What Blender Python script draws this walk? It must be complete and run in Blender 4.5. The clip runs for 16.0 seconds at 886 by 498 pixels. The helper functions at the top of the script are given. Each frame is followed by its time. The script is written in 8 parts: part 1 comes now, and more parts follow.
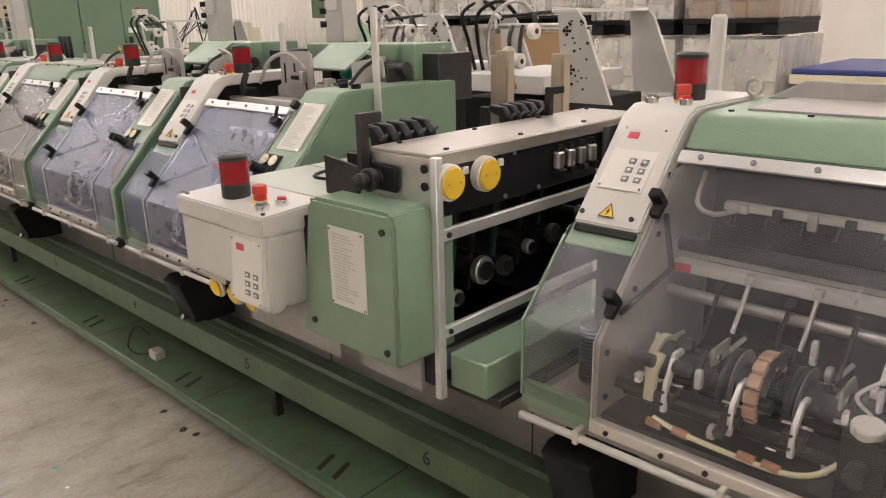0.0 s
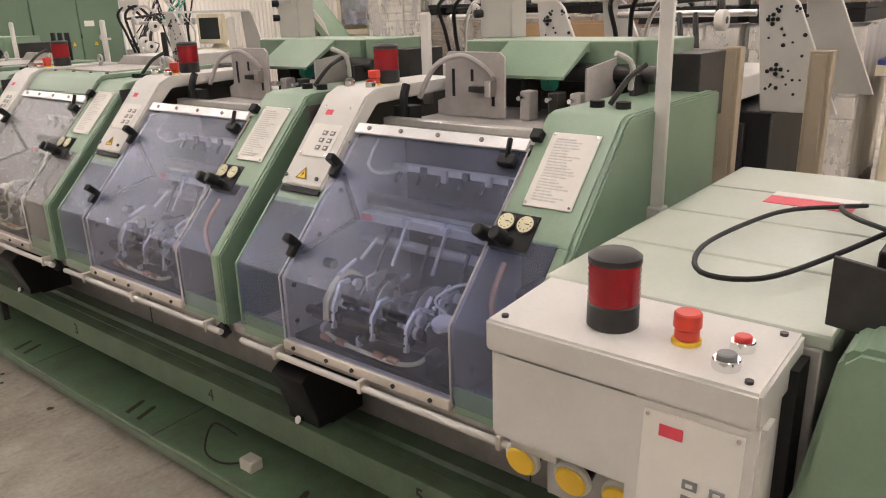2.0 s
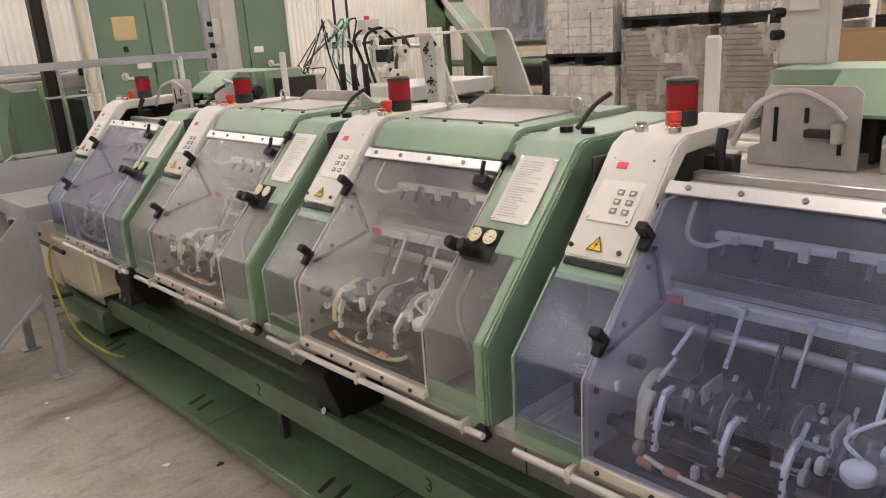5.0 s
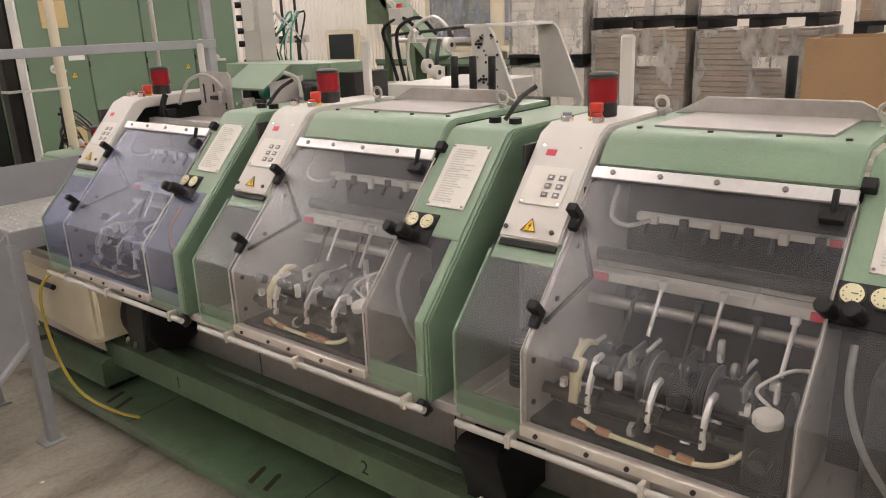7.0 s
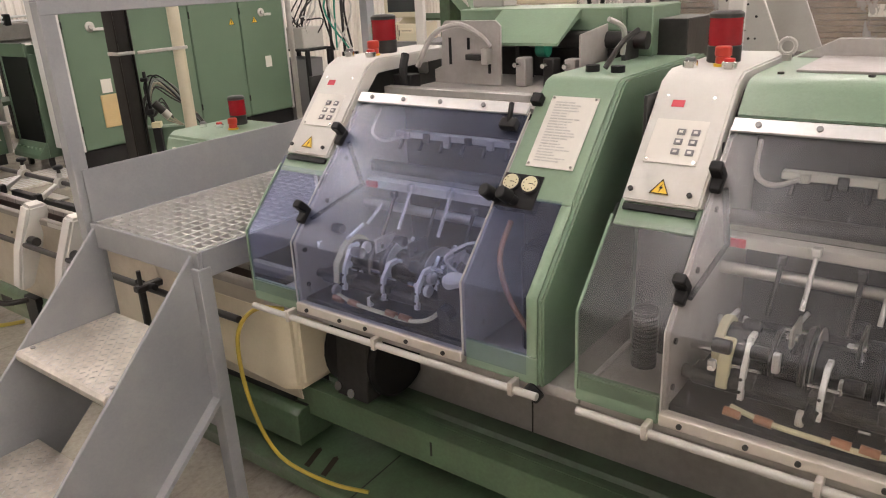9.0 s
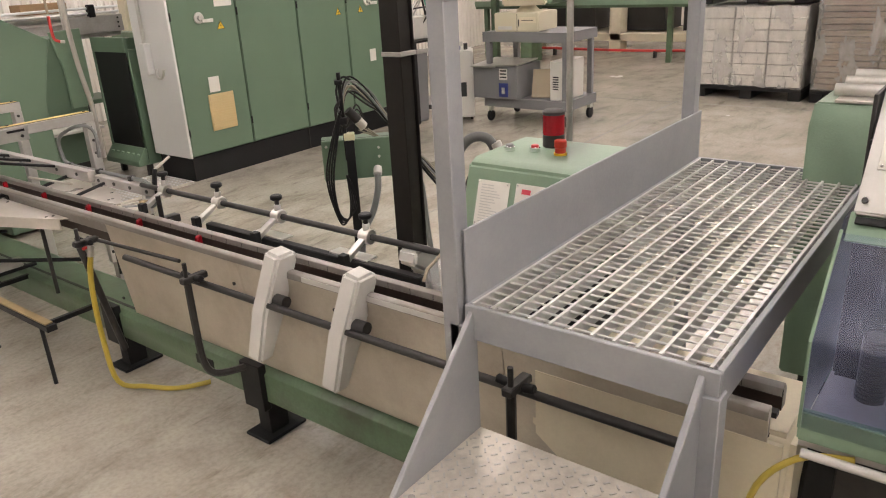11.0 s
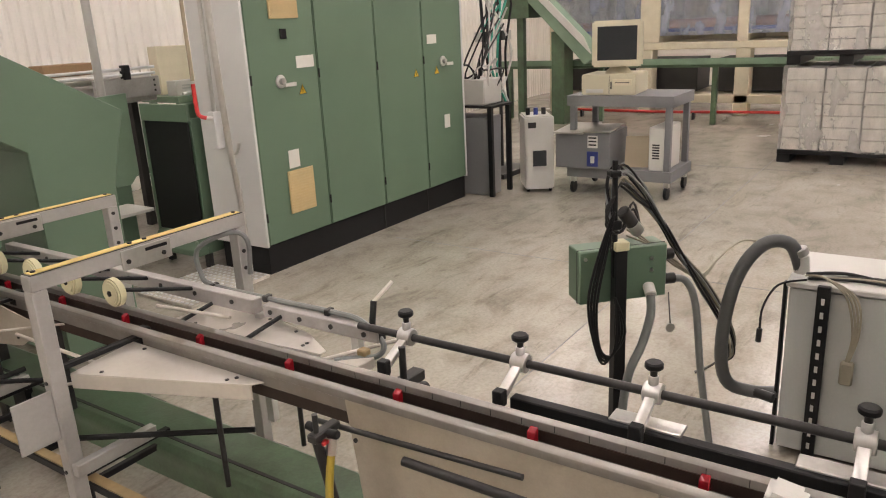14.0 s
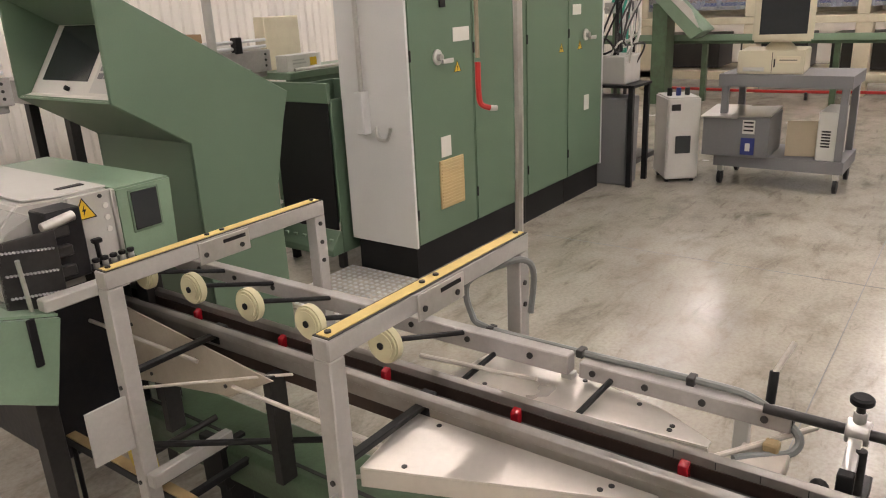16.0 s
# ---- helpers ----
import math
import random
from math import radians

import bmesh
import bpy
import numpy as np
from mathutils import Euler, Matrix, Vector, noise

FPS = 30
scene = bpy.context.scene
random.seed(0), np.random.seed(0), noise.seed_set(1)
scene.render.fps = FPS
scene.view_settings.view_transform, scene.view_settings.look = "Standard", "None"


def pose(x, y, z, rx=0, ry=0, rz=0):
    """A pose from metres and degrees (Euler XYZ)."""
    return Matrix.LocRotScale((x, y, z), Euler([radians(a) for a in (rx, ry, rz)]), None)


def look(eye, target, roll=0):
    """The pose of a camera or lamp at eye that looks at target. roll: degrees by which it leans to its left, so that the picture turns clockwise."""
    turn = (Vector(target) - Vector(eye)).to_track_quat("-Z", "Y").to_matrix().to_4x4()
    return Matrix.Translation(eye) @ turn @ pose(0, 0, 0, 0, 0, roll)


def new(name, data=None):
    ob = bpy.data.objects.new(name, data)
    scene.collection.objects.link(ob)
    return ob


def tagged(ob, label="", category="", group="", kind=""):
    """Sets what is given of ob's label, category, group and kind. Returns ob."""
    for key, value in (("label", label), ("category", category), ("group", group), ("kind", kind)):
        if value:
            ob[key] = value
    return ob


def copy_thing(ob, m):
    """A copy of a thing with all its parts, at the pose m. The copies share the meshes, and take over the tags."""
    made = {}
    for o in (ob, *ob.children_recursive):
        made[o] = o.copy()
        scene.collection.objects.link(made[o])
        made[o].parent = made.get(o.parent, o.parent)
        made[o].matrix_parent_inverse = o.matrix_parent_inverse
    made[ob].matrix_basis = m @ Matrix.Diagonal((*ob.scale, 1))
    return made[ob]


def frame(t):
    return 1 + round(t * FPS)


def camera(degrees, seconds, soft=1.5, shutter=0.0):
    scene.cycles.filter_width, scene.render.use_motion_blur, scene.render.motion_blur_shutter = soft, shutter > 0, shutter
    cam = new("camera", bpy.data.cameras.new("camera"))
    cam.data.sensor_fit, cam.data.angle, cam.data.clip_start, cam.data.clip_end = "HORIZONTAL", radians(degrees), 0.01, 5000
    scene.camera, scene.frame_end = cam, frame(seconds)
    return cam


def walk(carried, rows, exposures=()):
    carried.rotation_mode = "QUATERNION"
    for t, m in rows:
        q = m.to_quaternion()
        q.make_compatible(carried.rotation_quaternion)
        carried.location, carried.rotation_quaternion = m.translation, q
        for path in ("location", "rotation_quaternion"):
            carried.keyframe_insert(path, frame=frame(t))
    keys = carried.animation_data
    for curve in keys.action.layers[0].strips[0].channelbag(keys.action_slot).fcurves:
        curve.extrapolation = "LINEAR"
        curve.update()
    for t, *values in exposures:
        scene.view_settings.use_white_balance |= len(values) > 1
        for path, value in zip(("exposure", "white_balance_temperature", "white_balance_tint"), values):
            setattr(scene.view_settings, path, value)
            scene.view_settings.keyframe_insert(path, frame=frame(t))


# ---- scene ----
cam = camera(61.4, 16.0, 1.1)
PATH = [
    (0, (-0.012, 0.166, 1.468), (1.366, 1.489, 0.874), -1.3),
    (0.5, (0.002, 0.423, 1.455), (1.464, 1.639, 0.837), -1.1),
    (1, (0.08, 0.71, 1.466), (1.553, 1.912, 0.844), -0.5),
    (1.5, (0.063, 1.026, 1.457), (1.54, 2.223, 0.836), -1.3),
    (2, (0.061, 1.297, 1.478), (1.534, 2.499, 0.856), -1.8),
    (2.5, (0.119, 1.574, 1.496), (1.526, 2.863, 0.897), -0.8),
    (3, (0.102, 1.845, 1.493), (1.458, 3.198, 0.92), -1.4),
    (3.5, (0.044, 2.108, 1.513), (1.39, 3.475, 0.947), -3.1),
    (4, (0.081, 2.348, 1.513), (1.409, 3.728, 0.937), -3.9),
    (4.5, (0.089, 2.579, 1.521), (1.384, 3.991, 0.945), -3.9),
    (7, (-0.037, 3.721, 1.509), (1.45, 4.925, 0.925), -2.2),
    (7.5, (0.0, 3.995, 1.482), (1.495, 5.175, 0.868), -1.8),
    (8, (0.003, 4.3, 1.49), (1.507, 5.459, 0.862), -1.8),
    (8.5, (-0.065, 4.624, 1.495), (1.456, 5.739, 0.83), -3.2),
    (9, (-0.044, 4.955, 1.479), (1.445, 6.099, 0.789), -2.8),
    (9.5, (-0.09, 5.306, 1.462), (1.366, 6.492, 0.774), -1.9),
    (10, (-0.134, 5.625, 1.466), (1.319, 6.798, 0.748), -3.0),
    (12.5, (-0.04, 7.081, 1.512), (1.493, 8.206, 0.893), -3.0),
    (13, (-0.099, 7.329, 1.511), (1.48, 8.415, 0.939), -3.3),
    (13.5, (-0.076, 7.504, 1.507), (1.515, 8.565, 0.921), -3.2),
    (14, (-0.006, 7.721, 1.515), (1.575, 8.798, 0.932), -2.9),
    (14.5, (-0.041, 7.977, 1.52), (1.555, 9.029, 0.93), -2.8),
    (15, (-0.046, 8.21, 1.52), (1.564, 9.231, 0.918), -3.1),
    (15.5, (0.037, 8.471, 1.526), (1.6, 9.558, 0.914), -2.9),
    (16, (0.055, 8.75, 1.513), (1.578, 9.877, 0.873), -2.8),
]
walk(cam, [(t, look(eye, target, roll)) for t, eye, target, roll in PATH], [(0, 0.0), (8.5, 0.0), (9.5, 0.2), (10.5, 0.2), (12.5, 0.16), (14.0, 0.07), (16, -0.04)])

# ---- world and light ----
world = bpy.data.worlds.new("hall_world")
scene.world = world
world.use_nodes = True
world.node_tree.nodes["Background"].inputs[0].default_value = (0.9, 0.85, 0.75, 1)
world.node_tree.nodes["Background"].inputs[1].default_value = 0.15
TUBE_GLOW = 36.0


# ---- materials ----
def material(name, colour, rough=0.5, metal=0.0, vary=0.12, grain=30.0, bump=0.05, blotch=2.5, dirt=None, dirt_amount=0.0, specular=0.5):
    """Painted, metal or mineral surface with fine grain, broad blotches and, where given, dirt patches."""
    m = bpy.data.materials.new(name)
    m.use_nodes = True
    nt = m.node_tree
    n, link = nt.nodes, nt.links.new
    b = n["Principled BSDF"]
    b.inputs["Metallic"].default_value = metal
    b.inputs["Specular IOR Level"].default_value = specular
    co = n.new("ShaderNodeTexCoord")
    fine = n.new("ShaderNodeTexNoise")
    fine.inputs["Scale"].default_value, fine.inputs["Detail"].default_value = grain, 6
    link(co.outputs["Object"], fine.inputs["Vector"])
    broad = n.new("ShaderNodeTexNoise")
    broad.inputs["Scale"].default_value, broad.inputs["Detail"].default_value = blotch, 5
    link(co.outputs["Object"], broad.inputs["Vector"])
    add = n.new("ShaderNodeMath")
    add.operation = "MULTIPLY_ADD"
    link(broad.outputs["Fac"], add.inputs[0])
    add.inputs[1].default_value = 0.65
    scaled = n.new("ShaderNodeMath")
    scaled.operation = "MULTIPLY"
    link(fine.outputs["Fac"], scaled.inputs[0])
    scaled.inputs[1].default_value = 0.35
    link(scaled.outputs[0], add.inputs[2])
    ramp = n.new("ShaderNodeValToRGB")
    lo, hi = 1 - vary, 1 + vary
    ramp.color_ramp.elements[0].position, ramp.color_ramp.elements[1].position = 0.3, 0.7
    ramp.color_ramp.elements[0].color = (*[c * lo for c in colour], 1)
    ramp.color_ramp.elements[1].color = (*[min(1, c * hi) for c in colour], 1)
    link(add.outputs[0], ramp.inputs["Fac"])
    out = ramp.outputs["Color"]
    if dirt:
        patches = n.new("ShaderNodeTexNoise")
        patches.inputs["Scale"].default_value, patches.inputs["Detail"].default_value = blotch * 2.3, 8
        patches.inputs["Roughness"].default_value = 0.7
        link(co.outputs["Object"], patches.inputs["Vector"])
        mask = n.new("ShaderNodeValToRGB")
        mask.color_ramp.elements[0].position, mask.color_ramp.elements[1].position = 0.42, 0.74
        mask.color_ramp.elements[1].color = (dirt_amount, dirt_amount, dirt_amount, 1)
        link(patches.outputs["Fac"], mask.inputs["Fac"])
        mix = n.new("ShaderNodeMix")
        mix.data_type = "RGBA"
        link(mask.outputs["Color"], mix.inputs["Factor"])
        link(out, mix.inputs["A"])
        mix.inputs["B"].default_value = (*dirt, 1)
        out = mix.outputs["Result"]
    link(out, b.inputs["Base Color"])
    gloss = n.new("ShaderNodeMapRange")
    gloss.inputs["To Min"].default_value, gloss.inputs["To Max"].default_value = max(0.02, rough - 0.1), min(1, rough + 0.1)
    link(broad.outputs["Fac"], gloss.inputs["Value"])
    link(gloss.outputs[0], b.inputs["Roughness"])
    if bump:
        relief = n.new("ShaderNodeBump")
        relief.inputs["Strength"].default_value, relief.inputs["Distance"].default_value = bump, 0.01
        link(fine.outputs["Fac"], relief.inputs["Height"])
        link(relief.outputs[0], b.inputs["Normal"])
    return m


def sheet(name, tint, haze, amount, rough=0.12):
    """A clear plastic sheet: mostly see-through with its tint, partly a hazy, glossy, smudged film."""
    m = bpy.data.materials.new(name)
    m.use_nodes = True
    nt = m.node_tree
    n, link = nt.nodes, nt.links.new
    b = n["Principled BSDF"]
    b.inputs["Base Color"].default_value, b.inputs["Roughness"].default_value = (*haze, 1), rough
    clear = n.new("ShaderNodeBsdfTransparent")
    clear.inputs[0].default_value = (*tint, 1)
    co = n.new("ShaderNodeTexCoord")
    smear = n.new("ShaderNodeTexNoise")
    smear.inputs["Scale"].default_value, smear.inputs["Detail"].default_value, smear.inputs["Roughness"].default_value = 5, 7, 0.62
    lay = n.new("ShaderNodeMapping")
    lay.inputs["Rotation"].default_value, lay.inputs["Scale"].default_value = (0.6, 0.3, 0.5), (2.2, 1.0, 0.45)
    link(co.outputs["Object"], lay.inputs["Vector"])
    link(lay.outputs[0], smear.inputs["Vector"])
    span = n.new("ShaderNodeMapRange")
    span.inputs["From Min"].default_value, span.inputs["From Max"].default_value = 0.3, 0.75
    span.inputs["To Min"].default_value, span.inputs["To Max"].default_value = amount * 0.25, amount * 2.2
    link(smear.outputs["Fac"], span.inputs["Value"])
    scratch = n.new("ShaderNodeTexNoise")
    scratch.inputs["Scale"].default_value, scratch.inputs["Detail"].default_value, scratch.inputs["Roughness"].default_value = 26, 3, 0.6
    drag = n.new("ShaderNodeMapping")
    drag.inputs["Rotation"].default_value, drag.inputs["Scale"].default_value = (0.5, 0.9, 0.2), (0.16, 3.2, 1.0)
    link(co.outputs["Object"], drag.inputs["Vector"])
    link(drag.outputs[0], scratch.inputs["Vector"])
    thin = n.new("ShaderNodeMapRange")
    thin.inputs["From Min"].default_value, thin.inputs["From Max"].default_value = 0.66, 0.74
    thin.inputs["To Max"].default_value = 0.22
    link(scratch.outputs["Fac"], thin.inputs["Value"])
    worn = n.new("ShaderNodeMath")
    worn.use_clamp = True
    link(span.outputs[0], worn.inputs[0])
    link(thin.outputs[0], worn.inputs[1])
    mix = n.new("ShaderNodeMixShader")
    link(worn.outputs[0], mix.inputs[0])
    link(clear.outputs[0], mix.inputs[1])
    link(b.outputs[0], mix.inputs[2])
    gloss = n.new("ShaderNodeBsdfGlossy")
    gloss.inputs["Roughness"].default_value = rough * 2.4
    rim = n.new("ShaderNodeLayerWeight")
    rim.inputs["Blend"].default_value = 0.5
    power = n.new("ShaderNodeMath")
    power.operation = "POWER"
    link(rim.outputs["Facing"], power.inputs[0])
    power.inputs[1].default_value = 2.2
    share = n.new("ShaderNodeMath")
    share.operation = "MULTIPLY_ADD"
    link(power.outputs[0], share.inputs[0])
    share.inputs[1].default_value, share.inputs[2].default_value = 0.42, 0.042
    top = n.new("ShaderNodeMixShader")
    link(share.outputs[0], top.inputs[0])
    link(mix.outputs[0], top.inputs[1])
    link(gloss.outputs[0], top.inputs[2])
    link(top.outputs[0], n["Material Output"].inputs["Surface"])
    return m


def glowing(name, colour, strength):
    m = bpy.data.materials.new(name)
    m.use_nodes = True
    b = m.node_tree.nodes["Principled BSDF"]
    b.inputs["Base Color"].default_value = (*colour, 1)
    b.inputs["Emission Color"].default_value = (*colour, 1)
    b.inputs["Emission Strength"].default_value = strength
    return m


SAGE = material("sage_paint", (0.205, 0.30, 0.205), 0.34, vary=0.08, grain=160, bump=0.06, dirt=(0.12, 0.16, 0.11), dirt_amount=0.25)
# Darker sage for end plates: the shade between stations is in the colour.
SAGE_SHADED = material("sage_paint_gap_shade", (0.15, 0.235, 0.155), 0.36, vary=0.08, grain=160, bump=0.06, dirt=(0.09, 0.12, 0.08), dirt_amount=0.3)
DEEP = material("deep_green_paint", (0.088, 0.148, 0.080), 0.32, vary=0.24, grain=90, bump=0.06, dirt=(0.05, 0.045, 0.03), dirt_amount=0.75)
CABIN = material("cabinet_green_paint", (0.12, 0.185, 0.12), 0.42, vary=0.06, grain=180, bump=0.04)
GREY = material("machine_grey_paint", (0.50, 0.49, 0.45), 0.45, vary=0.06, grain=150, bump=0.05, dirt=(0.3, 0.27, 0.22), dirt_amount=0.25)
PALE = material("pale_grey_paint", (0.60, 0.59, 0.55), 0.42, vary=0.05, grain=150, bump=0.04, dirt=(0.4, 0.36, 0.28), dirt_amount=0.2)
BEAM = material("worn_grey_beam_paint", (0.42, 0.40, 0.38), 0.45, vary=0.12, grain=60, bump=0.06, dirt=(0.18, 0.15, 0.11), dirt_amount=0.5)
CREAM = material("cream_paint", (0.74, 0.67, 0.50), 0.45, vary=0.06, grain=120, bump=0.04, dirt=(0.4, 0.32, 0.2), dirt_amount=0.25)
PLASTIC = material("aged_cream_plastic", (0.62, 0.57, 0.42), 0.45, vary=0.05, grain=200, bump=0.03)
STAIRGREY = material("stair_grey_paint", (0.30, 0.31, 0.32), 0.45, vary=0.08, grain=120, bump=0.05, dirt=(0.45, 0.44, 0.42), dirt_amount=0.35)
STEEL = material("brushed_steel", (0.62, 0.61, 0.58), 0.32, 0.9, vary=0.12, grain=80, bump=0.04, dirt=(0.3, 0.27, 0.22), dirt_amount=0.3)
ALU = material("aluminium_bar", (0.78, 0.78, 0.77), 0.35, 0.7, vary=0.08, grain=90, bump=0.03)
CHROME = material("chrome", (0.8, 0.8, 0.8), 0.15, 1.0, vary=0.05, bump=0)
TIN = material("galvanised_sheet", (0.62, 0.58, 0.52), 0.4, 0.35, vary=0.1, grain=50, bump=0.04, dirt=(0.4, 0.34, 0.26), dirt_amount=0.4)
DARK = material("dark_steel", (0.045, 0.043, 0.041), 0.42, 0.4, vary=0.3, grain=60, bump=0.05, specular=0.35)
BLACK = material("black_rubber", (0.011, 0.011, 0.011), 0.5, vary=0.3, grain=120, bump=0.05, specular=0.28)
INSIDE = material("oily_black_and_bay_shade", (0.014, 0.014, 0.017), 0.35, 0.1, vary=0.35, grain=40, bump=0.08, dirt=(0.04, 0.036, 0.032), dirt_amount=0.4, specular=0.3)
DRUM = material("glossy_black_drum", (0.010, 0.010, 0.011), 0.2, 0.0, vary=0.3, grain=60, bump=0.02, specular=0.4)
# Less metallic, near-white steel: the reflected shine is put into its colour.
BRIGHT = material("machined_steel_lit_tone", (0.86, 0.86, 0.83), 0.28, 0.45, vary=0.1, grain=90, bump=0.03)
PAPER = material("printed_paper", (0.72, 0.70, 0.64), 0.6, vary=0.04, grain=80, bump=0.01)
PRINT = material("faint_grey_print", (0.54, 0.53, 0.50), 0.7, vary=0.15, bump=0)
INK = material("grey_ink", (0.22, 0.22, 0.22), 0.7, vary=0.1, bump=0)
RED = material("signal_red_plastic", (0.55, 0.035, 0.03), 0.35, vary=0.06, bump=0)
LENS = material("ruby_lens", (0.27, 0.008, 0.014), 0.18, vary=0.12, grain=60, bump=0.02)
ORANGE = material("orange_red_plastic", (0.52, 0.045, 0.025), 0.4, vary=0.06, bump=0)
PINK = material("red_label", (0.65, 0.06, 0.09), 0.5, vary=0.05, bump=0)
YELLOW = material("signal_yellow", (0.78, 0.50, 0.03), 0.45, vary=0.06, bump=0)
STRIPE = material("yellow_tape", (0.70, 0.53, 0.18), 0.5, vary=0.15, grain=50, bump=0.03)
HOSE = material("yellow_hose", (0.46, 0.35, 0.05), 0.4, vary=0.08, bump=0.02)
NYLON = material("ivory_nylon", (0.66, 0.62, 0.40), 0.5, vary=0.08, bump=0.02)
BRASS = material("copper_fitting", (0.48, 0.25, 0.15), 0.35, 0.75, vary=0.15, bump=0.03)
TAN = material("bare_fibreboard", (0.36, 0.30, 0.21), 0.7, vary=0.08, grain=90, bump=0.05)
TEAL = material("teal_plastic", (0.03, 0.30, 0.20), 0.4, vary=0.1, bump=0)
BLUE = material("blue_belt", (0.035, 0.05, 0.22), 0.5, vary=0.1, bump=0.02)
CONDUIT = material("grey_conduit", (0.20, 0.21, 0.20), 0.4, vary=0.1, bump=0.03)
VENT = material("yellowed_vent_plastic", (0.58, 0.45, 0.23), 0.55, vary=0.1, grain=60, bump=0.02)
CARD = material("brown_cardboard", (0.33, 0.21, 0.11), 0.75, vary=0.12, grain=60, bump=0.06)
STOCK = material("grey_brown_board", (0.25, 0.19, 0.14), 0.6, vary=0.25, grain=30, bump=0.06, blotch=5)
BOXWHITE = material("white_carton", (0.72, 0.70, 0.66), 0.6, vary=0.1, grain=40, bump=0.04)
WALL = material("cream_corrugated_wall", (0.90, 0.86, 0.79), 0.55, vary=0.04, grain=40, bump=0.02)
LOW_BOUNCE = material("grey_low_bounce_wall", (0.52, 0.50, 0.46), 0.8, vary=0.12, grain=25, bump=0.1)
CEILING = material("dusty_grey_deck", (0.55, 0.53, 0.50), 0.8, vary=0.1, grain=20, bump=0.02)
SCREEN = material("dark_screen_glass", (0.03, 0.033, 0.035), 0.12, vary=0.1, bump=0)
BLUEFILM = sheet("blue_tinted_sheet", (0.82, 0.855, 0.97), (0.33, 0.40, 0.72), 0.042)
GREYFILM = sheet("grey_clear_sheet", (0.97, 0.97, 0.97), (0.58, 0.60, 0.66), 0.027)
CLEAR = sheet("clear_sheet", (0.97, 0.97, 0.97), (0.6, 0.6, 0.6), 0.045)
WRAP = sheet("stretch_wrap", (0.93, 0.92, 0.9), (0.85, 0.83, 0.78), 0.20, 0.22)
TUBE = glowing("fluorescent_tube", (1.0, 0.902, 0.895), TUBE_GLOW)


def concrete():
    """Smooth worn shop-floor concrete: soft clouds of grey, darker scuffs, fine speckle, a polish that varies."""
    m = bpy.data.materials.new("polished_concrete")
    m.use_nodes = True
    nt = m.node_tree
    n, link = nt.nodes, nt.links.new
    b = n["Principled BSDF"]
    co = n.new("ShaderNodeTexCoord")

    def clouds(scale, detail, rough):
        t = n.new("ShaderNodeTexNoise")
        t.inputs["Scale"].default_value, t.inputs["Detail"].default_value, t.inputs["Roughness"].default_value = scale, detail, rough
        t.inputs["Distortion"].default_value = 0.15
        link(co.outputs["Object"], t.inputs["Vector"])
        return t.outputs["Fac"]

    def ramp(source, stops):
        c = n.new("ShaderNodeValToRGB")
        link(source, c.inputs["Fac"])
        c.color_ramp.elements[0].position, c.color_ramp.elements[0].color = stops[0][0], (*stops[0][1], 1)
        c.color_ramp.elements[1].position, c.color_ramp.elements[1].color = stops[-1][0], (*stops[-1][1], 1)
        for at, colour in stops[1:-1]:
            c.color_ramp.elements.new(at).color = (*colour, 1)
        return c.outputs["Color"]

    def blend(a, c, kind, amount):
        x = n.new("ShaderNodeMix")
        x.data_type, x.blend_type = "RGBA", kind
        x.inputs["Factor"].default_value = amount
        link(a, x.inputs["A"])
        link(c, x.inputs["B"])
        return x.outputs["Result"]

    def smears(scale, turn, squash):
        lay = n.new("ShaderNodeMapping")
        lay.inputs["Rotation"].default_value, lay.inputs["Scale"].default_value = (0, 0, turn), squash
        link(co.outputs["Object"], lay.inputs["Vector"])
        t = n.new("ShaderNodeTexNoise")
        t.inputs["Scale"].default_value, t.inputs["Detail"].default_value, t.inputs["Roughness"].default_value = scale, 7, 0.68
        t.inputs["Distortion"].default_value = 0.6
        link(lay.outputs[0], t.inputs["Vector"])
        return t.outputs["Fac"]

    base = ramp(clouds(0.8, 3, 0.5), ((0.2, (0.46, 0.425, 0.36)), (0.8, (0.67, 0.63, 0.545))))
    scuff = ramp(clouds(3.5, 8, 0.62), ((0.25, (0.55, 0.53, 0.51)), (0.5, (0.88, 0.88, 0.87)), (0.85, (1, 1, 1))))
    grime = ramp(smears(1.6, 0.35, (1.0, 2.6, 1.0)), ((0.28, (0.40, 0.38, 0.35)), (0.45, (0.80, 0.79, 0.77)), (0.80, (1, 1, 1))))
    marks = ramp(smears(7.0, 1.2, (0.5, 2.2, 1.0)), ((0.26, (0.40, 0.38, 0.35)), (0.42, (0.94, 0.94, 0.94)), (0.9, (1, 1, 1))))
    speck = ramp(clouds(55, 3, 0.6), ((0.28, (0.78, 0.77, 0.76)), (0.6, (1.0, 1.0, 1.0))))
    colour = blend(blend(base, scuff, "MULTIPLY", 0.85), grime, "MULTIPLY", 0.85)
    colour = blend(blend(colour, marks, "MULTIPLY", 0.7), speck, "MULTIPLY", 0.8)
    link(colour, b.inputs["Base Color"])
    polish = n.new("ShaderNodeMapRange")
    polish.inputs["From Min"].default_value, polish.inputs["From Max"].default_value = 0.2, 0.8
    polish.inputs["To Min"].default_value, polish.inputs["To Max"].default_value = 0.13, 0.30
    link(clouds(1.6, 3, 0.5), polish.inputs["Value"])
    link(polish.outputs[0], b.inputs["Roughness"])
    relief = n.new("ShaderNodeBump")
    relief.inputs["Strength"].default_value, relief.inputs["Distance"].default_value = 0.02, 0.01
    link(clouds(25, 3, 0.5), relief.inputs["Height"])
    link(relief.outputs[0], b.inputs["Normal"])
    return m


